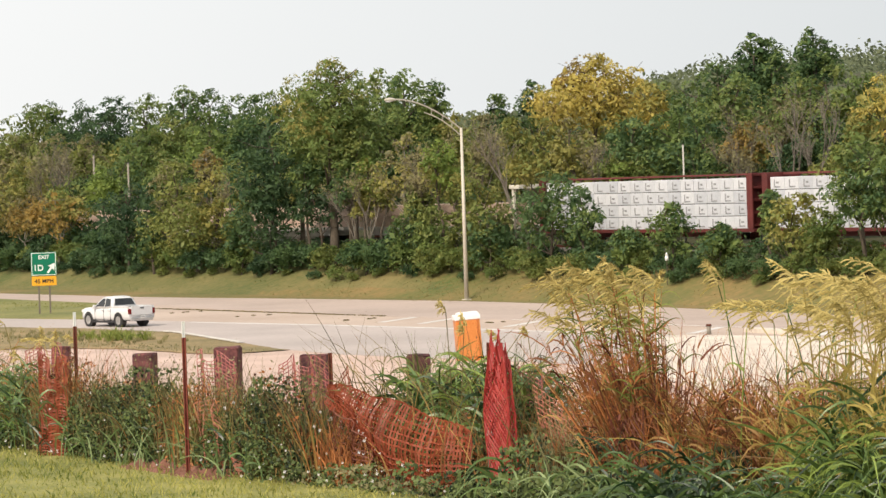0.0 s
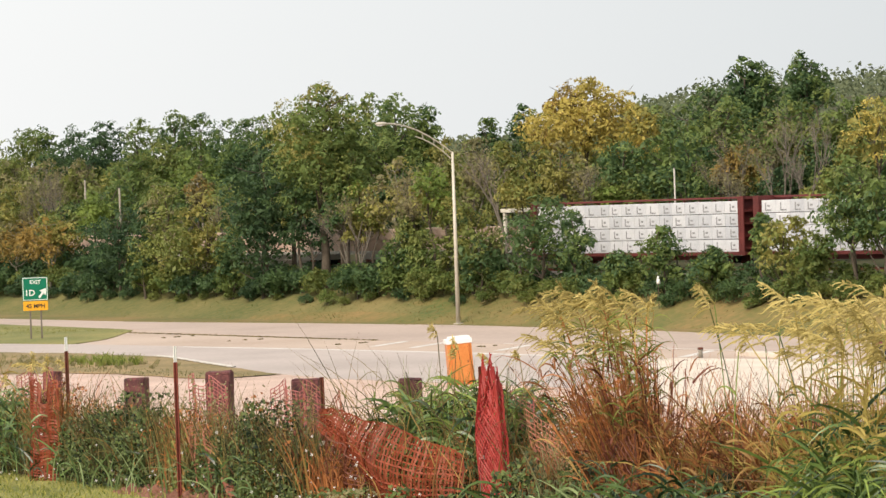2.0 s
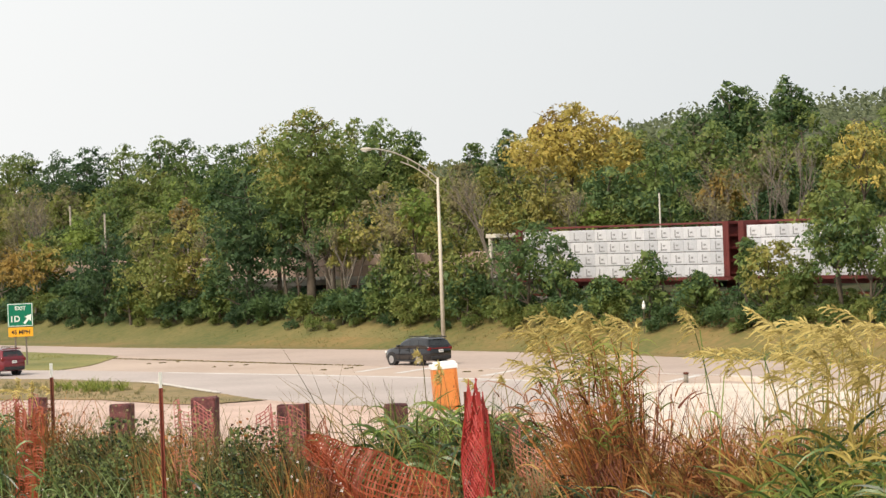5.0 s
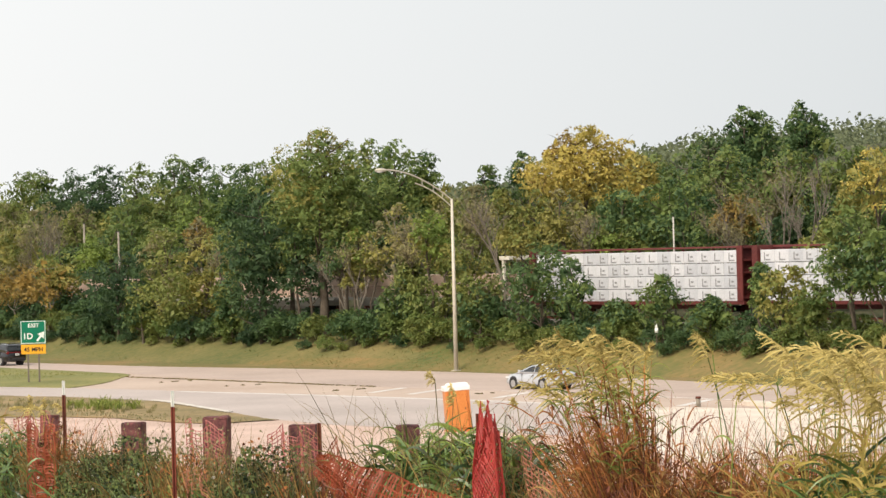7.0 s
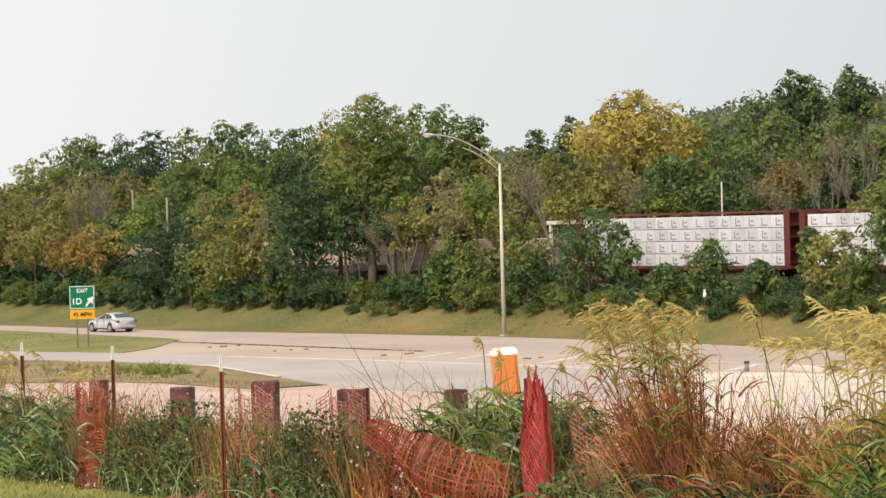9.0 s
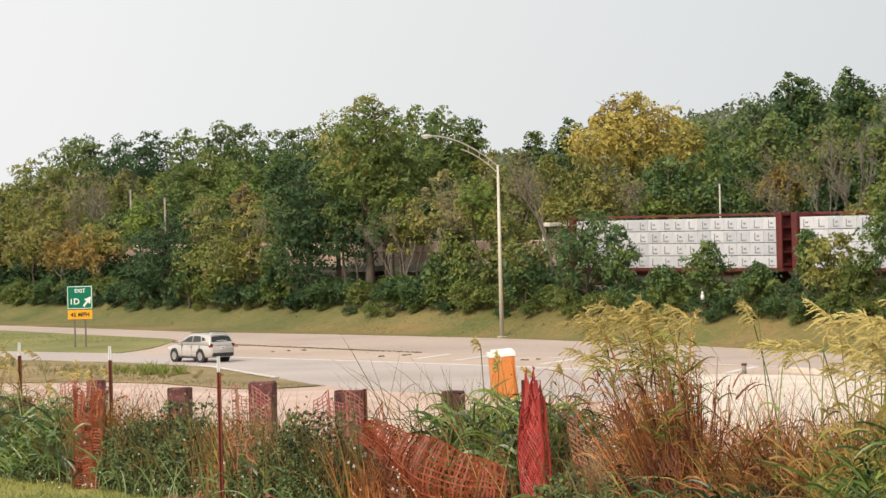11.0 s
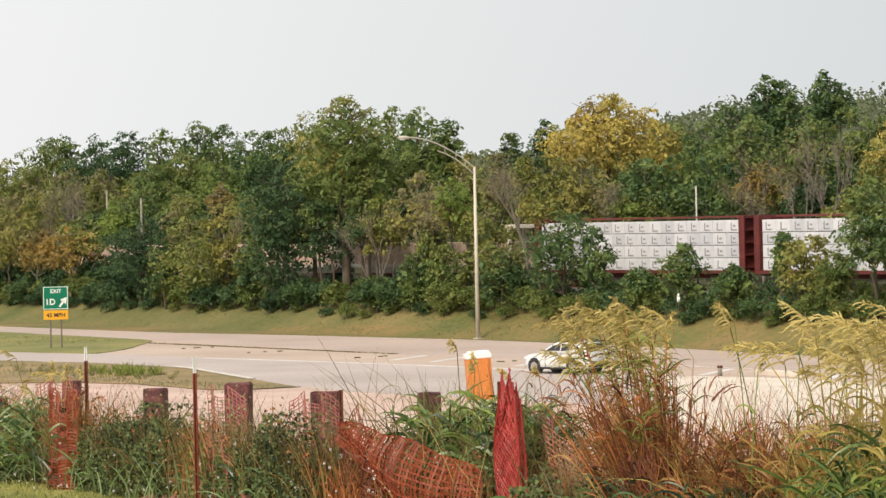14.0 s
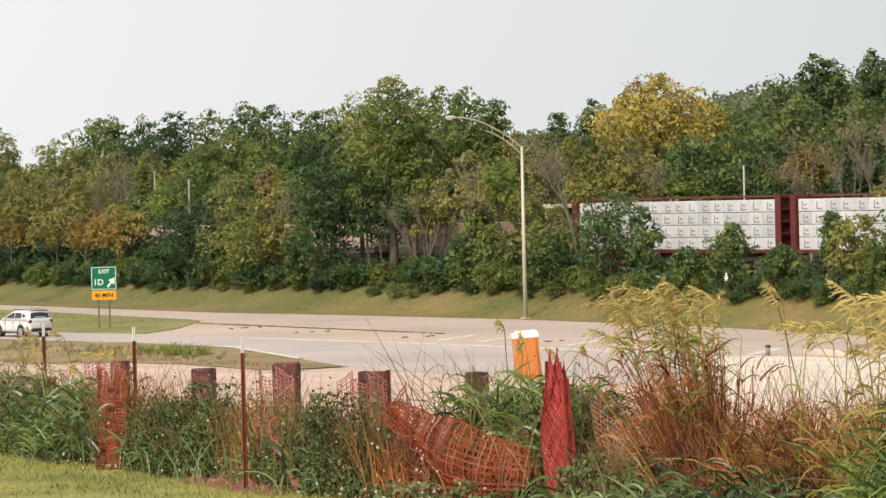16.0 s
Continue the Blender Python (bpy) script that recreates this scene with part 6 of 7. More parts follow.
def reeds(seed, n0, n1, u0, u1, count, h0, h1, label, green, plume_scale=1.0, lean=0.25, leaves=5, blade=0.020, long=0.45, drift=0.0, low_leaf=0.12, straw=None):
    """Tall stalks with side leaves and drooping seed plumes: three meshes under one thing."""
    r = np.random.default_rng(seed)
    ob = thing("tall_grass", pose(0, 0, 0), label, "tall grass", "tall grasses")
    n, u = r.uniform(n0, n1, count), r.uniform(u0, u1, count)
    z = np.array([ground_z(a, b) for a, b in zip(n, u)])
    x, y = n * NX + u * AX, n * NY + u * AY
    h = r.uniform(h0, h1, count)
    kx, ky = (r.normal(size=count) * lean + drift) * h, r.normal(size=count) * lean * h
    s = np.linspace(0, 1, 7)[None, :]
    stem = np.stack([x[:, None] + kx[:, None] * s ** 2, y[:, None] + ky[:, None] * s ** 2, z[:, None] + h[:, None] * s], axis=2)
    part("stalk", strips("stalk", stem, 0.008 * np.ones((count, 1)) * (1 - (0 if plume_scale else 0.85) * s ** 2), straw or green), None, ob)
    m = count * leaves
    owner, t = np.repeat(np.arange(count), leaves), r.uniform(low_leaf, max(0.8, low_leaf + 0.2), m)
    root = np.stack([x[owner] + kx[owner] * t ** 2, y[owner] + ky[owner] * t ** 2, z[owner] + h[owner] * t], axis=1)
    k, size = r.uniform(0, 2 * np.pi, m), r.uniform(0.55, 1.35, m) * long
    rise, drop = size * r.uniform(0.3, 0.9, m), size * r.uniform(0.2, 1.0, m)
    q = np.linspace(0, 1, 6)[None, :]
    line = np.stack([root[:, :1] + (np.cos(k) * size * 0.75)[:, None] * q, root[:, 1:2] + (np.sin(k) * size * 0.75)[:, None] * q, root[:, 2:] + rise[:, None] * q - drop[:, None] * q ** 2.2], axis=2)
    w = (r.uniform(0.6, 1.35, m) * blade)[:, None] * np.clip(1 - q ** 2, 0.06, 1)
    part("foliage", strips("foliage", line, w, green), None, ob)
    if not plume_scale:
        return ob
    # plumes: a nodding axis on each stalk, drooping branchlets along it, spikelets on those
    branch, grain = 15, 5
    tilt = r.normal(-0.6, 0.5, count)
    axis = plume_scale * r.uniform(0.20, 0.42, count)
    dx, dy = np.clip(tilt, -1.2, 0.6), r.normal(size=count) * 0.3
    top = stem[:, -1, :]

    def along(i, a):
        f = axis[i] * a
        return top[i] + np.stack([dx[i] * f, dy[i] * f, 0.80 * f - 0.50 * axis[i] * a ** 2 * np.abs(dx[i])], axis=1)
    part("plume_stem", strips("plume_stem", np.stack([along(np.arange(count), np.full(count, a)) for a in np.linspace(0, 1, 5)], axis=1), np.full((count, 5), 0.006), PLUME), None, ob)
    m = count * branch
    owner, a = np.repeat(np.arange(count), branch), np.tile(np.linspace(0.0, 1.0, branch), count)
    root = along(owner, a)
    size = plume_scale * (0.15 - 0.09 * a) * r.uniform(0.6, 1.25, m)
    side = np.where(np.arange(m) % 2 == 0, 1.0, -1.0) * r.uniform(0.2, 0.8, m)
    way = np.stack([dx[owner] * 0.9 + side * 0.35, dy[owner] + r.normal(size=m) * 0.4, 0.35 + side * 0.5], axis=1)
    way /= np.linalg.norm(way, axis=1, keepdims=True)
    q = np.linspace(0, 1, 5)
    line = root[:, None, :] + way[:, None, :] * (size[:, None] * q[None, :])[:, :, None] - np.array([0, 0, 1.0]) * (size[:, None] * 0.5 * q[None, :] ** 2)[:, :, None]
    part("plume", strips("plume", line, (r.uniform(0.008, 0.015, m))[:, None] * np.array([0.5, 0.9, 1.0, 0.8, 0.25])[None, :], PLUME), None, ob, "straw-yellow drooping seed plumes")
    q = np.linspace(0.2, 1, grain)
    p = (root[:, None, :] + way[:, None, :] * (size[:, None] * q[None, :])[:, :, None] - np.array([0, 0, 1.0]) * (size[:, None] * 0.5 * q[None, :] ** 2)[:, :, None]).reshape(-1, 3)
    c = len(p)
    p += r.normal(size=p.shape) * 0.004
    d = np.repeat(way, grain, axis=0) + r.normal(size=(c, 3)) * 0.3 + np.array([0, 0, -0.45])
    d /= np.linalg.norm(d, axis=1, keepdims=True)
    e = np.cross(d, np.array([0.1, -1, 0.2]) + r.normal(size=(c, 3)) * 0.3)
    e /= np.linalg.norm(e, axis=1, keepdims=True)
    g = r.uniform(0.011, 0.022, (c, 1))
    v = np.stack([p - d * g * 0.2, p + e * g * 0.22, p + d * g * 1.6, p - e * g * 0.24], axis=1)
    part("spikelets", quads("spikelets", v, c, PLUME), None, ob, "straw-yellow hanging spikelets")
    return ob


def stalk_clump(seed, n, u, spread, count, h0, h1, lean, fan, material, label, leaves=3, width=0.012):
    """Stiff stalks that fan out of one root, leaning along x, with narrow dry leaves pressed to them."""
    r = np.random.default_rng(seed)
    ob = thing("tall_grass", pose(0, 0, 0), label, "tall grass", "tall grasses")
    cx, cy, _ = spot(n, u)
    off = r.normal(size=(count, 2)) * np.array([spread, spread * 0.7])
    h = r.uniform(h0, h1, count)
    tilt = lean + off[:, 0] / spread * fan + r.normal(size=count) * fan * 0.45
    depth = r.normal(size=count) * fan * 0.6
    z = np.array([ground_z(n, u)] * count)
    s = np.linspace(0, 1, 8)[None, :]
    bend = r.uniform(1.0, 1.7, count)[:, None]

    def at(i, q):
        q = q if np.ndim(q) == 2 else np.asarray(q)[:, None]
        return np.stack([cx + off[i, 0:1] + (tilt[i] * h[i])[:, None] * q ** bend[i], cy + off[i, 1:2] + (depth[i] * h[i])[:, None] * q ** bend[i], z[i][:, None] + h[i][:, None] * q * (1 - 0.12 * np.abs(tilt[i]))[:, None]], axis=2)
    every = np.arange(count)
    w = r.uniform(0.7, 1.4, count)[:, None] * width * np.clip(1.1 - s ** 2, 0.15, 1)
    part("stalk", strips("stalk", at(every, np.repeat(s, count, 0)), w, material), None, ob)
    m = count * leaves
    own, t = np.repeat(every, leaves), r.uniform(0.25, 0.95, m)
    root = at(own, t)[:, 0, :]
    size, k = r.uniform(0.10, 0.30, m), r.normal(size=m) * 0.5
    q = np.linspace(0, 1, 5)[None, :]
    line = np.stack([root[:, :1] + ((tilt[own] + k) * size)[:, None] * q, root[:, 1:2] + (r.normal(size=m) * 0.3 * size)[:, None] * q, root[:, 2:] + (size * 0.9)[:, None] * q - (size * r.uniform(0.1, 1.3, m))[:, None] * q ** 2.4], axis=2)
    part("foliage", strips("foliage", line, (r.uniform(0.6, 1.4, m) * width * 1.1)[:, None] * np.clip(1 - q ** 2, 0.08, 1), material), None, ob)
    return ob


def build_soil():
    verts, faces = [], []
    a, b = 50, 120
    for i in range(a + 1):
        for j in range(b + 1):
            n, u = 13.5 + 0.9 * i / a, 24.0 + 2.0 * j / b
            rim = min(1, 4 * i / a, 4 * (a - i) / a, 5 * j / b, 5 * (b - j) / b)
            h = (0.03 + 0.05 * noise.noise(Vector((n * 5, u * 4, 0))) + 0.06 * noise.noise(Vector((n * 14, u * 14, 2))) + 0.04 * noise.noise(Vector((n * 31, u * 31, 4)))) * rim - 0.03 * (1 - rim)
            verts.append(spot(n, u, ground_z(n, u) + h))
    for i in range(a):
        for j in range(b):
            k = i * (b + 1) + j
            faces.append((k, k + 1, k + b + 2, k + b + 1))
    tagged(new("soil", mesh_of("soil", verts, faces, SOIL, True)), "bare lumpy red soil at the fence foot", "soil", kind="structure")


def build_weeds():
    # mown lawn
    blades("lawn_grass", 1, 9.5, 13.9, 17, 33, 15000, 0.03, 0.08, 0.006, 0.014, leafy("lawn_blades", (0.10, 0.14, 0.026), (0.44, 0.41, 0.12), 0.9), "short yellow-green lawn grass", 0.9, points=4)
    # creepers
    leaf_mass("creeper", 2, 13.75, 14.35, 25.5, 27.32, 19000, 0.92, 0.0245, VINE, "dark green creeper covering the fence")
    leaf_mass("creeper", 3, 13.75, 14.35, 22.95, 24.75, 17000, 0.84, 0.0245, VINE, "dark green creeper covering the fence")
    leaf_mass("creeper", 4, 13.65, 14.4, 28.55, 33.0, 10000, 0.60, 0.028, VINE, "green creeper mixed with grass")
    leaf_mass("creeper", 5, 13.6, 14.2, 16.8, 20.6, 4200, 0.36, 0.030, VINE, "low green weeds at the fence foot")
    leaf_mass("creeper", 6, 13.8, 14.4, 24.7, 25.7, 1500, 0.75, 0.032, LEAF_OLIVE, "thin olive weeds on the net")
    leaf_mass("creeper", 7, 13.9, 14.3, 20.74, 20.95, 700, 0.8, 0.034, VINE, "green creeper beside the net")
    leaf_mass("creeper", 29, 13.8, 14.3, 22.9, 28.0, 3600, 1.10, 0.022, LEAF_TAN, "dry tan leaves in the creeper")
    leaf_mass("creeper", 67, 13.8, 14.3, 22.9, 28.0, 2600, 1.05, 0.024, RED_STEM, "dead red-brown leaves in the creeper")
    blades("vine_stems", 77, 13.8, 14.3, 22.9, 28.0, 1000, 0.6, 1.12, 0.006, 0.012, STALK, "thin brown stems in the creeper", 0.35)
    blades("vine_stems", 78, 13.8, 14.3, 22.9, 28.0, 260, 0.5, 1.02, 0.012, 0.022, VINE, "dark green leafy stems in the creeper", 0.4)
    leaf_mass("creeper", 84, 13.88, 14.02, COLUMN[1], COLUMN[0], 4000, 1.05, 0.018, MAROON_STEM, "dead red-brown vine round a post")
    leaf_mass("creeper", 85, 13.8, 14.0, 23.9, 24.9, 900, 0.55, 0.022, RED_STEM, "dead red-brown vine at the foot of a post")
    blades("vine_stems", 86, 13.8, 14.4, 22.9, 33.0, 620, 0.80, 1.28, 0.007, 0.014, STALK, "dark twigs above the creeper", 0.75)
    # inner leaf layers whose near-black colour paints the shaded gaps behind
    leaf_mass("creeper", 87, 14.36, 14.52, 22.9, 28.0, 5200, 0.70, 0.042, VINE_SHADE, "near-black inner leaves standing for the shade in the creeper")
    leaf_mass("creeper", 88, 14.3, 14.6, 28.4, 33.2, 4600, 0.62, 0.042, VINE_SHADE, "near-black inner leaves standing for the shade among the grass")
    leaf_mass("creeper", 89, 14.0, 14.4, 13.4, 18.2, 6500, 0.62, 0.042, VINE_SHADE, "near-black leaves standing for the shade under the tall grass")
    leaf_mass("creeper", 90, 14.2, 14.5, 18.9, 20.7, 900, 0.45, 0.036, VINE_SHADE, "near-black leaves standing for the shade at the fence foot")
    # white flowers
    flowers("flowers", 8, 13.55, 13.8, 20.0, 31.5, 0.02, 0.30, 60, "small white flowers at the fence foot")
    flowers("flowers", 9, 13.75, 13.95, 20.9, 27.9, 0.2, 0.85, 120, "small pale flowers in the creeper")
    # green grass
    reeds(10, 13.6, 14.5, 28.3, 33.5, 150, 0.5, 1.05, "green arching grass by the fence", GRASS_DEEP, 0, 0.15, 11, 0.019, 0.44)
    blades("dry_grass", 40, 13.9, 14.9, 28.6, 33.5, 300, 0.5, 1.0, 0.008, 0.020, GRASS_STRAW, "straw-coloured grass by the fence", 0.7)
    blades("dry_grass", 41, 13.8, 14.9, 28.6, 33.5, 420, 0.75, 1.30, 0.007, 0.015, GRASS_DRY, "orange-brown grass by the fence", 0.8)
    blades("green_grass", 11, 13.55, 13.95, 22.6, 28.0, 42, 0.4, 0.8, 0.010, 0.018, PALE_BLADE, "pale green arching grass in the creeper", 1.2, fan=34)
    leaf_mass("creeper", 43, 13.7, 14.0, 20.9, 23.2, 500, 0.16, 0.026, LEAF_TAN, "dead leaves at the foot of the net")
    leaf_mass("creeper", 44, 13.75, 13.95, 20.9, 23.2, 1500, 0.2, 0.028, VINE, "green weeds at the foot of the net")
    reeds(99, 14.5, 15.2, 20.9, 22.7, 66, 0.90, 1.30, "fresh upright green grass behind the sagging net", GRASS_GREEN, 0, 0.12, 10, 0.019, 0.44)
    reeds(12, 14.45, 15.3, 21.0, 22.8, 84, 0.78, 1.18, "thick green grass behind the sagging net", GRASS_DEEP, 0, 0.13, 14, 0.025, 0.46)
    leaf_mass("creeper", 38, 14.3, 14.7, 20.85, 23.1, 6500, 0.72, 0.032, VINE, "dark green weeds behind the sagging net")
    leaf_mass("creeper", 39, 14.25, 14.6, 20.85, 23.1, 3200, 0.66, 0.03, RED_STEM, "dead brown leaves behind the sagging net")
    reeds(13, 13.5, 14.2, 13.4, 16.1, 165, 0.85, 1.30, "dense green arching grass", GRASS_DEEP, 0, 0.10, 15, 0.022, 0.46)
    reeds(64, 13.4, 13.8, 13.7, 16.3, 66, 0.7, 1.15, "fresh green arching grass", GRASS_GREEN, 0, 0.12, 11, 0.020, 0.46)
    reeds(32, 13.3, 13.6, 13.8, 17.6, 80, 0.25, 0.6, "low green arching grass", GRASS_DEEP, 0, 0.15, 11, 0.020, 0.36)
    reeds(97, 13.5, 13.8, 16.6, 18.3, 30, 0.45, 0.80, "half-high green arching grass", GRASS_DEEP, 0, 0.15, 8, 0.018, 0.34)
    reeds(14, 13.5, 13.9, 17.0, 20.3, 15, 0.25, 0.55, "green arching grass by the fence", GRASS_DEEP, 0, 0.15, 7, 0.019, 0.42)
    # dry grass
    blades("dry_grass", 15, 14.0, 15.4, 28.2, 33.5, 420, 0.75, 1.15, 0.007, 0.016, RED_STEM, "thin red-brown stalks by the fence", 0.55)
    stalk_clump(16, 14.25, 18.62, 0.095, 165, 0.95, 1.55, -0.17, 0.15, RED_STEM, "thick fan of red-brown dry stalks", 3, 0.010)
    stalk_clump(36, 14.3, 18.74, 0.08, 70, 0.95, 1.45, -0.30, 0.09, RED_STEM, "leaning fan of red-brown dry stalks", 3, 0.010)
    stalk_clump(37, 14.2, 18.62, 0.09, 40, 0.9, 1.5, -0.14, 0.15, GRASS_DRY, "tan dry stalks in the clump", 2, 0.010)
    leaf_mass("creeper", 82, 13.7, 13.95, 17.4, 20.2, 3800, 0.50, 0.030, VINE, "green weeds before the dry stalks")
    leaf_mass("creeper", 96, 13.8, 14.1, 18.9, 19.75, 700, 0.75, 0.028, VINE, "green creeper at the foot of the dry stalks")
    reeds(83, 13.6, 13.9, 17.2, 19.8, 16, 0.3, 0.62, "arching blue-green grass before the dry stalks", PALE_BLADE, 0, 0.12, 5, 0.017, 0.36)
    blades("dry_grass", 17, 14.1, 15.0, 15.5, 18.45, 400, 0.7, 1.3, 0.012, 0.022, GRASS_DRY, "orange-brown dry grass by the fence", 1.15)
    blades("dry_grass", 42, 14.3, 15.0, 19.2, 20.4, 380, 0.5, 1.0, 0.008, 0.016, LEAF_TAN, "tan dry weeds by the fence", 0.5)
    blades("dry_grass", 37, 14.2, 15.0, 16.0, 18.4, 90, 0.8, 1.35, 0.014, 0.022, RED_STEM, "red-brown dry grass before the bare ground", 1.25)
    blades("dry_grass", 30, 14.4, 15.2, 19.4, 20.5, 300, 0.6, 1.0, 0.008, 0.016, RED_STEM, "red-brown dry weeds by the fence", 0.6)
    blades("dry_grass", 18, 13.7, 14.8, 13.6, 16.6, 650, 0.9, 1.5, 0.010, 0.020, GRASS_STRAW, "straw-coloured tall grass", 0.6)
    blades("dry_grass", 33, 13.9, 14.1, COLUMN[1], COLUMN[0], 480, 0.5, 1.05, 0.007, 0.014, RED_STEM, "red-brown dry vines round a post", 0.18)
    blades("dry_grass", 34, 14.0, 14.3, 24.5, 25.7, 330, 0.3, 0.95, 0.008, 0.016, RED_STEM, "red-brown dry vines in the fence", 0.5)
    blades("dry_grass", 35, 13.9, 14.2, 22.4, 23.4, 260, 0.3, 0.8, 0.008, 0.016, RED_STEM, "red-brown dry vines by the net", 0.5)
    blades("dry_grass", 19, 13.8, 14.6, 22.8, 28.2, 620, 0.4, 1.05, 0.006, 0.014, GRASS_DRY, "thin dry stalks in the creeper", 0.6)
    blades("dry_grass", 20, 14.0, 15.3, 19.9, 23.0, 200, 0.5, 1.3, 0.005, 0.012, GRASS_DRY, "thin dry stalks behind the net", 0.5)
    blades("dry_grass", 91, 14.3, 14.9, 15.6, 18.6, 700, 0.95, 1.50, 0.010, 0.018, GRASS_DRY, "orange-brown grass thick before the bare ground", 0.8)
    blades("dry_grass", 92, 14.0, 14.9, 15.6, 18.5, 420, 0.95, 1.55, 0.010, 0.017, RED_STEM, "red-brown weeds thick before the bare ground", 0.7)
    blades("dry_grass", 93, 14.0, 14.8, 15.4, 18.0, 260, 0.90, 1.45, 0.009, 0.018, GRASS_STRAW, "straw grass before the bare ground", 1.0)
    reeds(95, 14.0, 14.8, 16.3, 18.5, 64, 1.00, 1.50, "brown branching weeds before the bare ground", RED_STEM, 0, 0.16, 6, 0.011, 0.24, 0.0, 0.45)
    blades("dry_grass", 94, 14.1, 14.8, 15.8, 18.3, 46, 1.0, 1.6, 0.010, 0.016, STALK, "long bent olive-brown blades before the bare ground", 0.5)
    # tall seeding grasses
    reeds(81, 14.0, 14.4, 18.5, 19.15, 30, 1.15, 1.5, "green upper leaves of the tall grass", ISLAND_GREEN, 0, 0.13, 5, 0.010, 0.24, -0.03, 0.72, RED_STEM)
    reeds(79, 13.6, 14.4, 13.8, 16.5, 70, 0.95, 1.38, "straw and olive grass among the seed stalks", GRASS_STRAW, 0, 0.15, 8, 0.016, 0.34, 0.0, 0.4)
    reeds(80, 13.7, 14.5, 14.0, 17.2, 50, 0.9, 1.32, "orange-brown grass among the seed stalks", GRASS_DRY, 0, 0.18, 7, 0.015, 0.32, 0.0, 0.4)
    reeds(73, 14.4, 15.2, 20.5, 23.7, 30, 0.95, 1.35, "thin olive-brown stalks behind the net", STALK, 0, 0.20, 4, 0.010, 0.36, 0.0, 0.5)
    blades("dry_grass", 74, 14.3, 14.8, 20.7, 23.2, 64, 1.2, 1.85, 0.010, 0.017, STALK, "long arching olive-brown blades behind the net", 0.85)
    reeds(98, 14.3, 14.8, 20.6, 23.0, 6, 1.15, 1.48, "thin seeding stalks behind the net", STALK, 0.38, 0.14, 4, 0.011, 0.30, 0.0, 0.4)
    reeds(76, 14.2, 14.9, 19.2, 20.3, 22, 0.9, 1.3, "thin olive-brown stalks by the fence", STALK, 0, 0.20, 5, 0.010, 0.30, 0.0, 0.3)
    reeds(68, 13.9, 14.9, 28.5, 33.0, 16, 0.8, 1.22, "straw reeds with nodding tops by the fence", GRASS_STRAW, 0.55, 0.14, 6, 0.015, 0.34, 0.0, 0.4)
    reeds(69, 13.8, 14.3, 24.75, 25.6, 26, 0.5, 0.95, "red-brown stalks between creepers", RED_STEM, 0, 0.16, 7, 0.009, 0.20, 0.0, 0.3)
    reeds(71, 13.6, 13.9, 22.7, 28.0, 10, 0.35, 0.75, "green blades before the creeper", GRASS_DEEP, 0, 0.12, 6, 0.016, 0.28)
    reeds(70, 13.6, 14.1, 28.6, 33.0, 44, 0.3, 0.8, "green leafy stalks by the fence", GRASS_GREEN, 0, 0.15, 8, 0.020, 0.34)
    reeds(21, 14.0, 14.5, 18.50, 19.20, 34, 1.36, 1.76, "tall green grass with straw seed plumes", ISLAND_GREEN, 1.0, 0.09, 6, 0.010, 0.26, -0.07, 0.78, RED_STEM)
    reeds(60, 14.0, 14.5, 19.2, 19.6, 1, 1.45, 1.70, "tall grass with nodding straw plumes", GRASS_STRAW, 1.0, 0.08, 1, 0.011, 0.26, 0.0, 0.6)
    reeds(22, 13.5, 14.4, 13.6, 16.3, 90, 1.38, 1.82, "tall straw grass with seed plumes", GRASS_STRAW, 1.05, 0.11, 7, 0.017, 0.36, 0.0, 0.3)
    reeds(61, 13.9, 14.5, 16.2, 16.9, 12, 1.40, 1.72, "tall straw grass with seed plumes", GRASS_GREEN, 1.0, 0.09, 3, 0.012, 0.30, 0.0, 0.4)
    reeds(31, 13.9, 14.6, 17.2, 18.3, 4, 1.3, 1.75, "thin seeding grass before the bare ground", GRASS_GREEN, 0.75, 0.08, 4, 0.012, 0.3)
    reeds(62, 13.9, 14.7, 16.4, 18.3, 30, 0.7, 1.25, "orange-brown grass before the bare ground", GRASS_DRY, 0, 0.34, 9, 0.018, 0.30)
    stalk_clump(63, 14.2, 18.55, 0.09, 26, 0.9, 1.5, -0.10, 0.15, MAROON_STEM, "dark maroon dry stalks in the clump", 2, 0.012)
    diamond_net(18.75, 16.7, 6.92, 14.75, "thin faded net stretched behind the dry grass", NET_FADED, 0.075, 0.0018, 0.75)
    blades("dry_grass", 23, 14.4, 15.4, 20.4, 23.2, 60, 1.0, 1.5, 0.005, 0.010, GRASS_DRY, "single thin dry stalks behind the net", 0.7)
    # tufts that break up the bank
    blades("bank_grass", 65, 116.6, 122.2, 118, 196, 1800, 0.04, 0.12, 0.04, 0.08, leafy("bank_blades", (0.16, 0.13, 0.052), (0.29, 0.21, 0.090), 0.5, 0.2, 0.5), "brown dry tufts on the bank", 0.8, points=4)
    blades("bank_grass", 66, 117.6, 122.6, 172, 275, 1200, 0.05, 0.14, 0.04, 0.08, VERGE_BLADES, "olive grass tufts on the bank", 0.8, points=4)
    # far weeds on the island and at the pavement joint
    blades("island_weeds", 24, 79.5, 82.0, 150.4, 156.0, 620, 0.25, 0.85, 0.03, 0.06, ISLAND_GREEN, "green weeds on the island", 0.8, floor=0.02, fan=46)
    blades("island_weeds", 72, 78.0, 82.5, 146, 176, 1200, 0.12, 0.40, 0.03, 0.06, LEAF_TAN, "straw-brown grass on the island", 0.7, floor=0.02, fan=110)
    blades("island_weeds", 25, 76.2, 79.2, 134, 178, 700, 0.06, 0.2, 0.03, 0.06, LEAF_TAN, "brown dry tufts on the island", 0.8, floor=0.02)
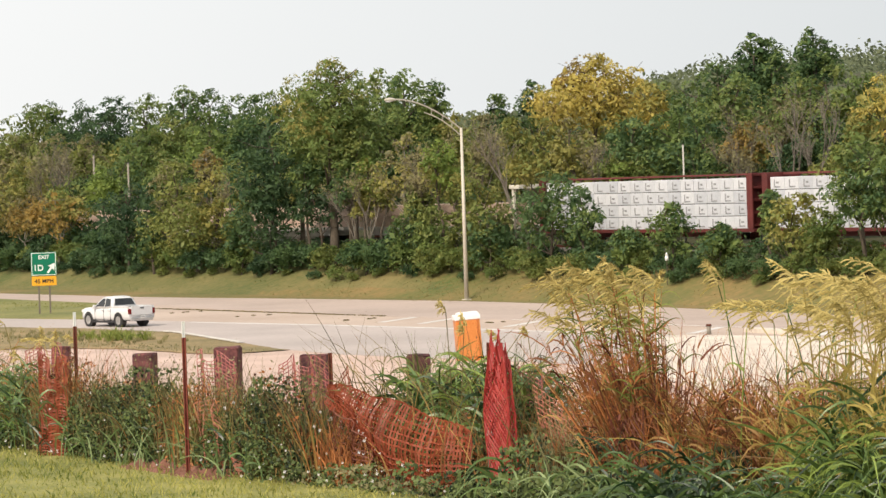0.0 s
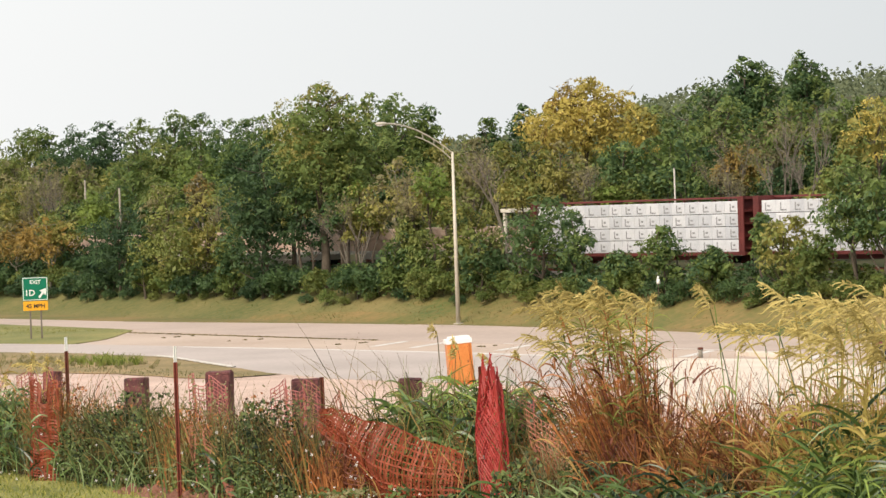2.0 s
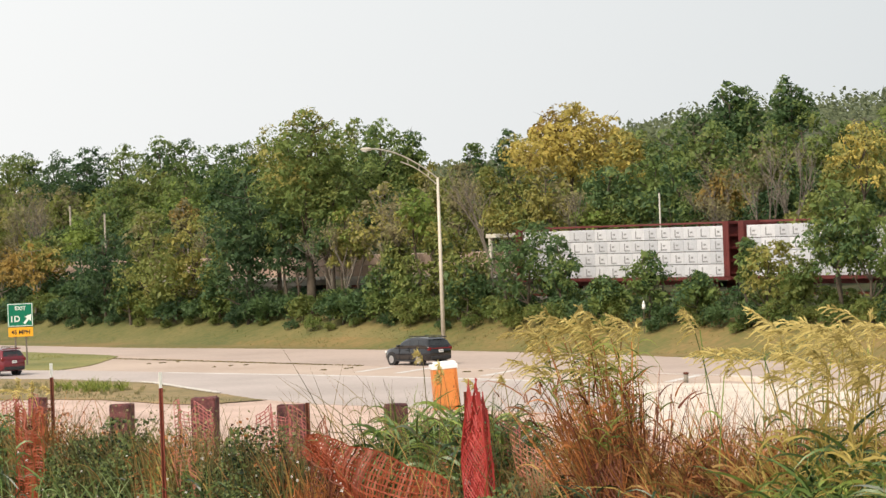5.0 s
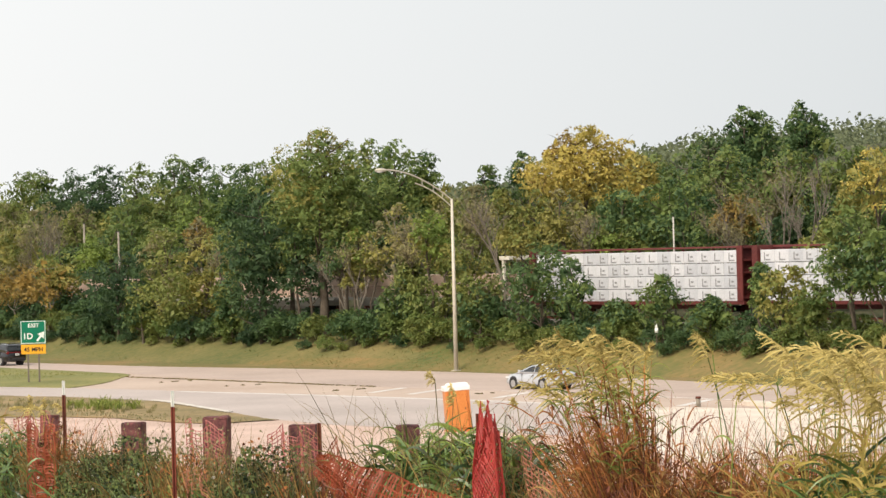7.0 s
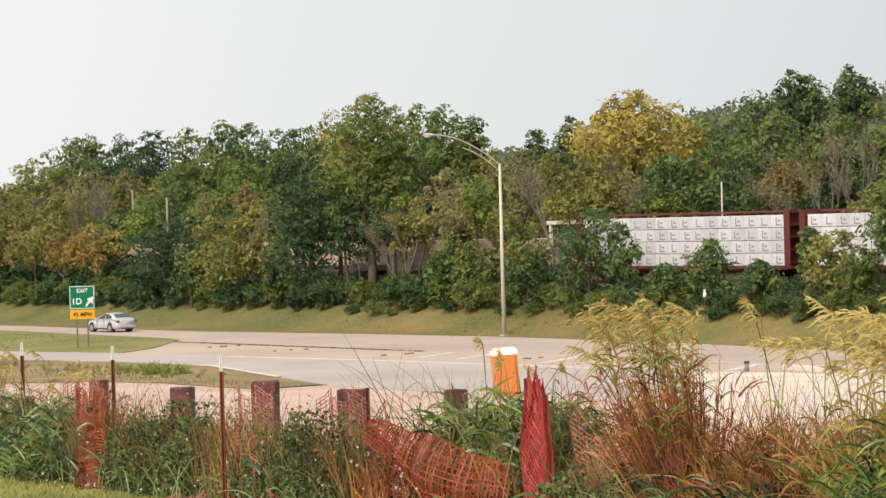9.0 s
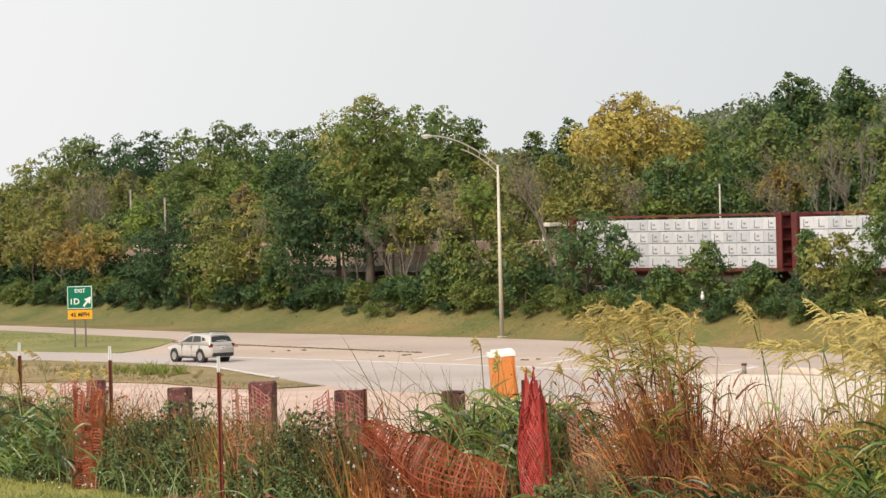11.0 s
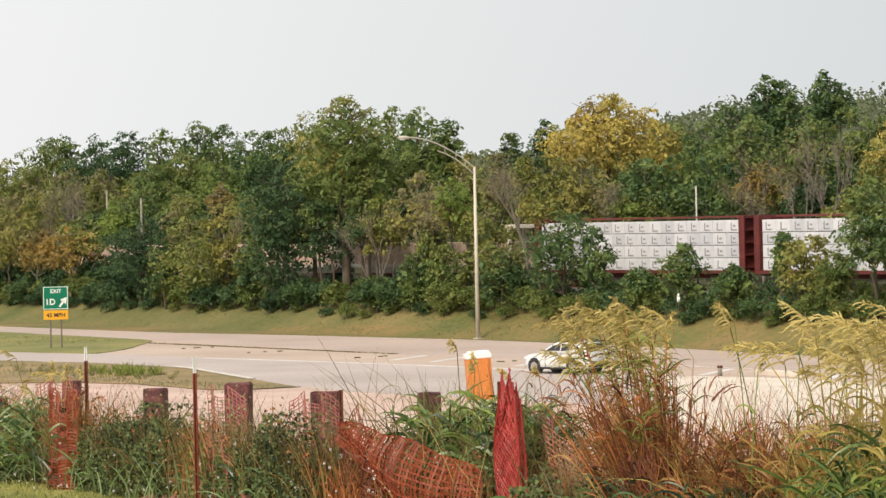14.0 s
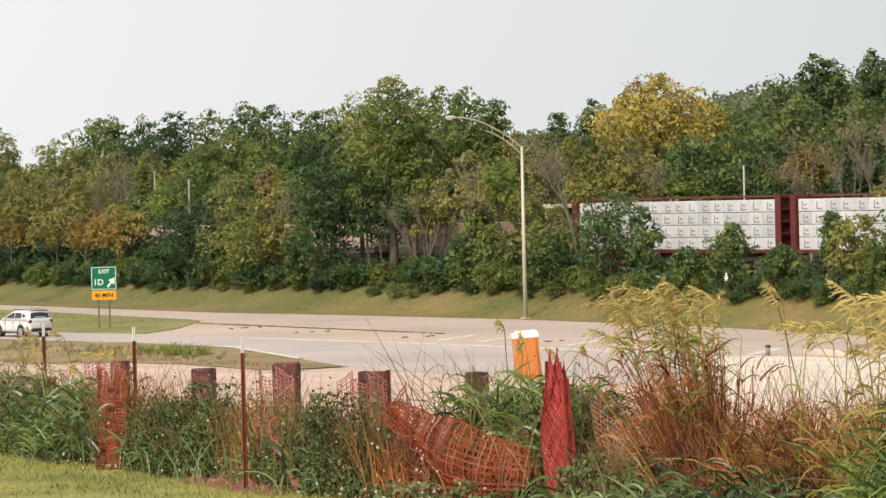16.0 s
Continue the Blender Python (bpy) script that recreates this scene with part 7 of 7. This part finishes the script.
    blades("joint_weeds", 26, 102.8, 103.1, 160, 194, 1500, 0.03, 0.10, 0.04, 0.09, STALK, "brown weeds along the pavement joint", 0.9, floor=0.0, fan=150)
    blades("joint_weeds", 27, 102.8, 103.1, 166, 186, 700, 0.03, 0.10, 0.04, 0.09, STALK, "brown weeds along the pavement joint", 0.9, floor=0.0)
    for i, u in enumerate((146.0, 158.5, 171.0, 181.0)):
        blades("joint_weeds", 50 + i, 98.5, 102.0, u, u + 0.5, 90, 0.03, 0.10, 0.05, 0.10, STALK, "brown weeds in a pavement crack", 0.9, floor=0.0, fan=4)
    blades("gore_grass", 28, 88, 104.5, 197, 242, 2600, 0.04, 0.12, 0.04, 0.08, leafy("gore_blades", (0.17, 0.19, 0.05), (0.30, 0.29, 0.10), 0.5), "short green grass on the gore", 0.9, floor=0.05)


CARS = build_vehicles()
build_fence()
build_netting()
build_soil()
build_weeds()

# ---- what moves ----
HIGHWAY = [(-900, 102.6), (60, 102.6), (100, 101.6), (120, 98.7), (145, 92.5), (170, 88.8), (184, 86.6), (200, 84), (240, 78.5), (300, 77), (1500, 77)]
EXIT_INNER = [(-900, 104.8), (150, 104.8), (172, 105.3), (189, 106.8), (207, 108.6), (224, 110), (260, 110.8), (1500, 110.8)]
EXIT_OUTER = [(-900, 102.2), (114, 102.2), (129, 103.8), (147, 105.9), (164, 107.3), (181, 108.4), (199, 109.8), (216, 110.5), (300, 110.8), (1500, 110.8)]


def drive(ob, lane, times, speed, share=1.0, swing=-3.0):
    """Rows along a lane; times are (seconds, u), with even speed before and after."""
    def at(t):
        if t <= times[0][0]:
            return times[0][1] + speed * (t - times[0][0])
        if t >= times[-1][0]:
            return times[-1][1] + speed * (t - times[-1][0])
        return table(t, times)
    rows = []
    for i in range(33):
        t = i * 0.5
        u = at(t)
        slope = (table(u + 5, lane) - table(u - 5, lane)) / 10
        rows.append((t, place(table(u, lane), u, 0.012, -share * math.degrees(math.atan(slope)) + swing)))
    walk(ob, rows)


def motions():
    drive(CARS["pickup"], HIGHWAY, [(0.0, 168.6), (0.5, 180.4)], 23)
    drive(CARS["red"], HIGHWAY, [(2.6, 123.6), (3.0, 133.0), (3.2, 137.4)], 23)
    drive(CARS["black"], EXIT_INNER, [(5.5, 174.6), (6.0, 190.8), (6.5, 208.2), (7.0, 225.6)], 34, 0.3, 3.0)
    drive(CARS["sedan"], EXIT_OUTER, [(6.0, 113.8), (6.5, 129.6), (7.0, 147.6), (7.5, 165.3), (8.0, 182.3), (8.5, 199.0), (9.0, 216.3), (9.2, 222.9)], 34, 0.3, 3.0)
    drive(CARS["beige"], HIGHWAY, [(11.3, 172.0), (11.5, 177.4)], 27)
    drive(CARS["white"], HIGHWAY, [(13.5, 120.4), (14.0, 132.8), (14.5, 145.8), (15.0, 158.7), (15.5, 171.7), (16.0, 184.8)], 26)
    moved = [(0.0, 0), (8.0, 0), (8.5, 0.04), (9.0, 0.13), (9.7, 0.3), (10.5, 0.54), (11.5, 0.87), (12.5, 1.28), (13.5, 1.80), (14.5, 2.36), (15.5, 2.95), (16.0, 3.27)]
    for wagon, u in TRAIN:
        walk(wagon, [(t, place(130.0, u + d, 3.26)) for t, d in moved])


motions()
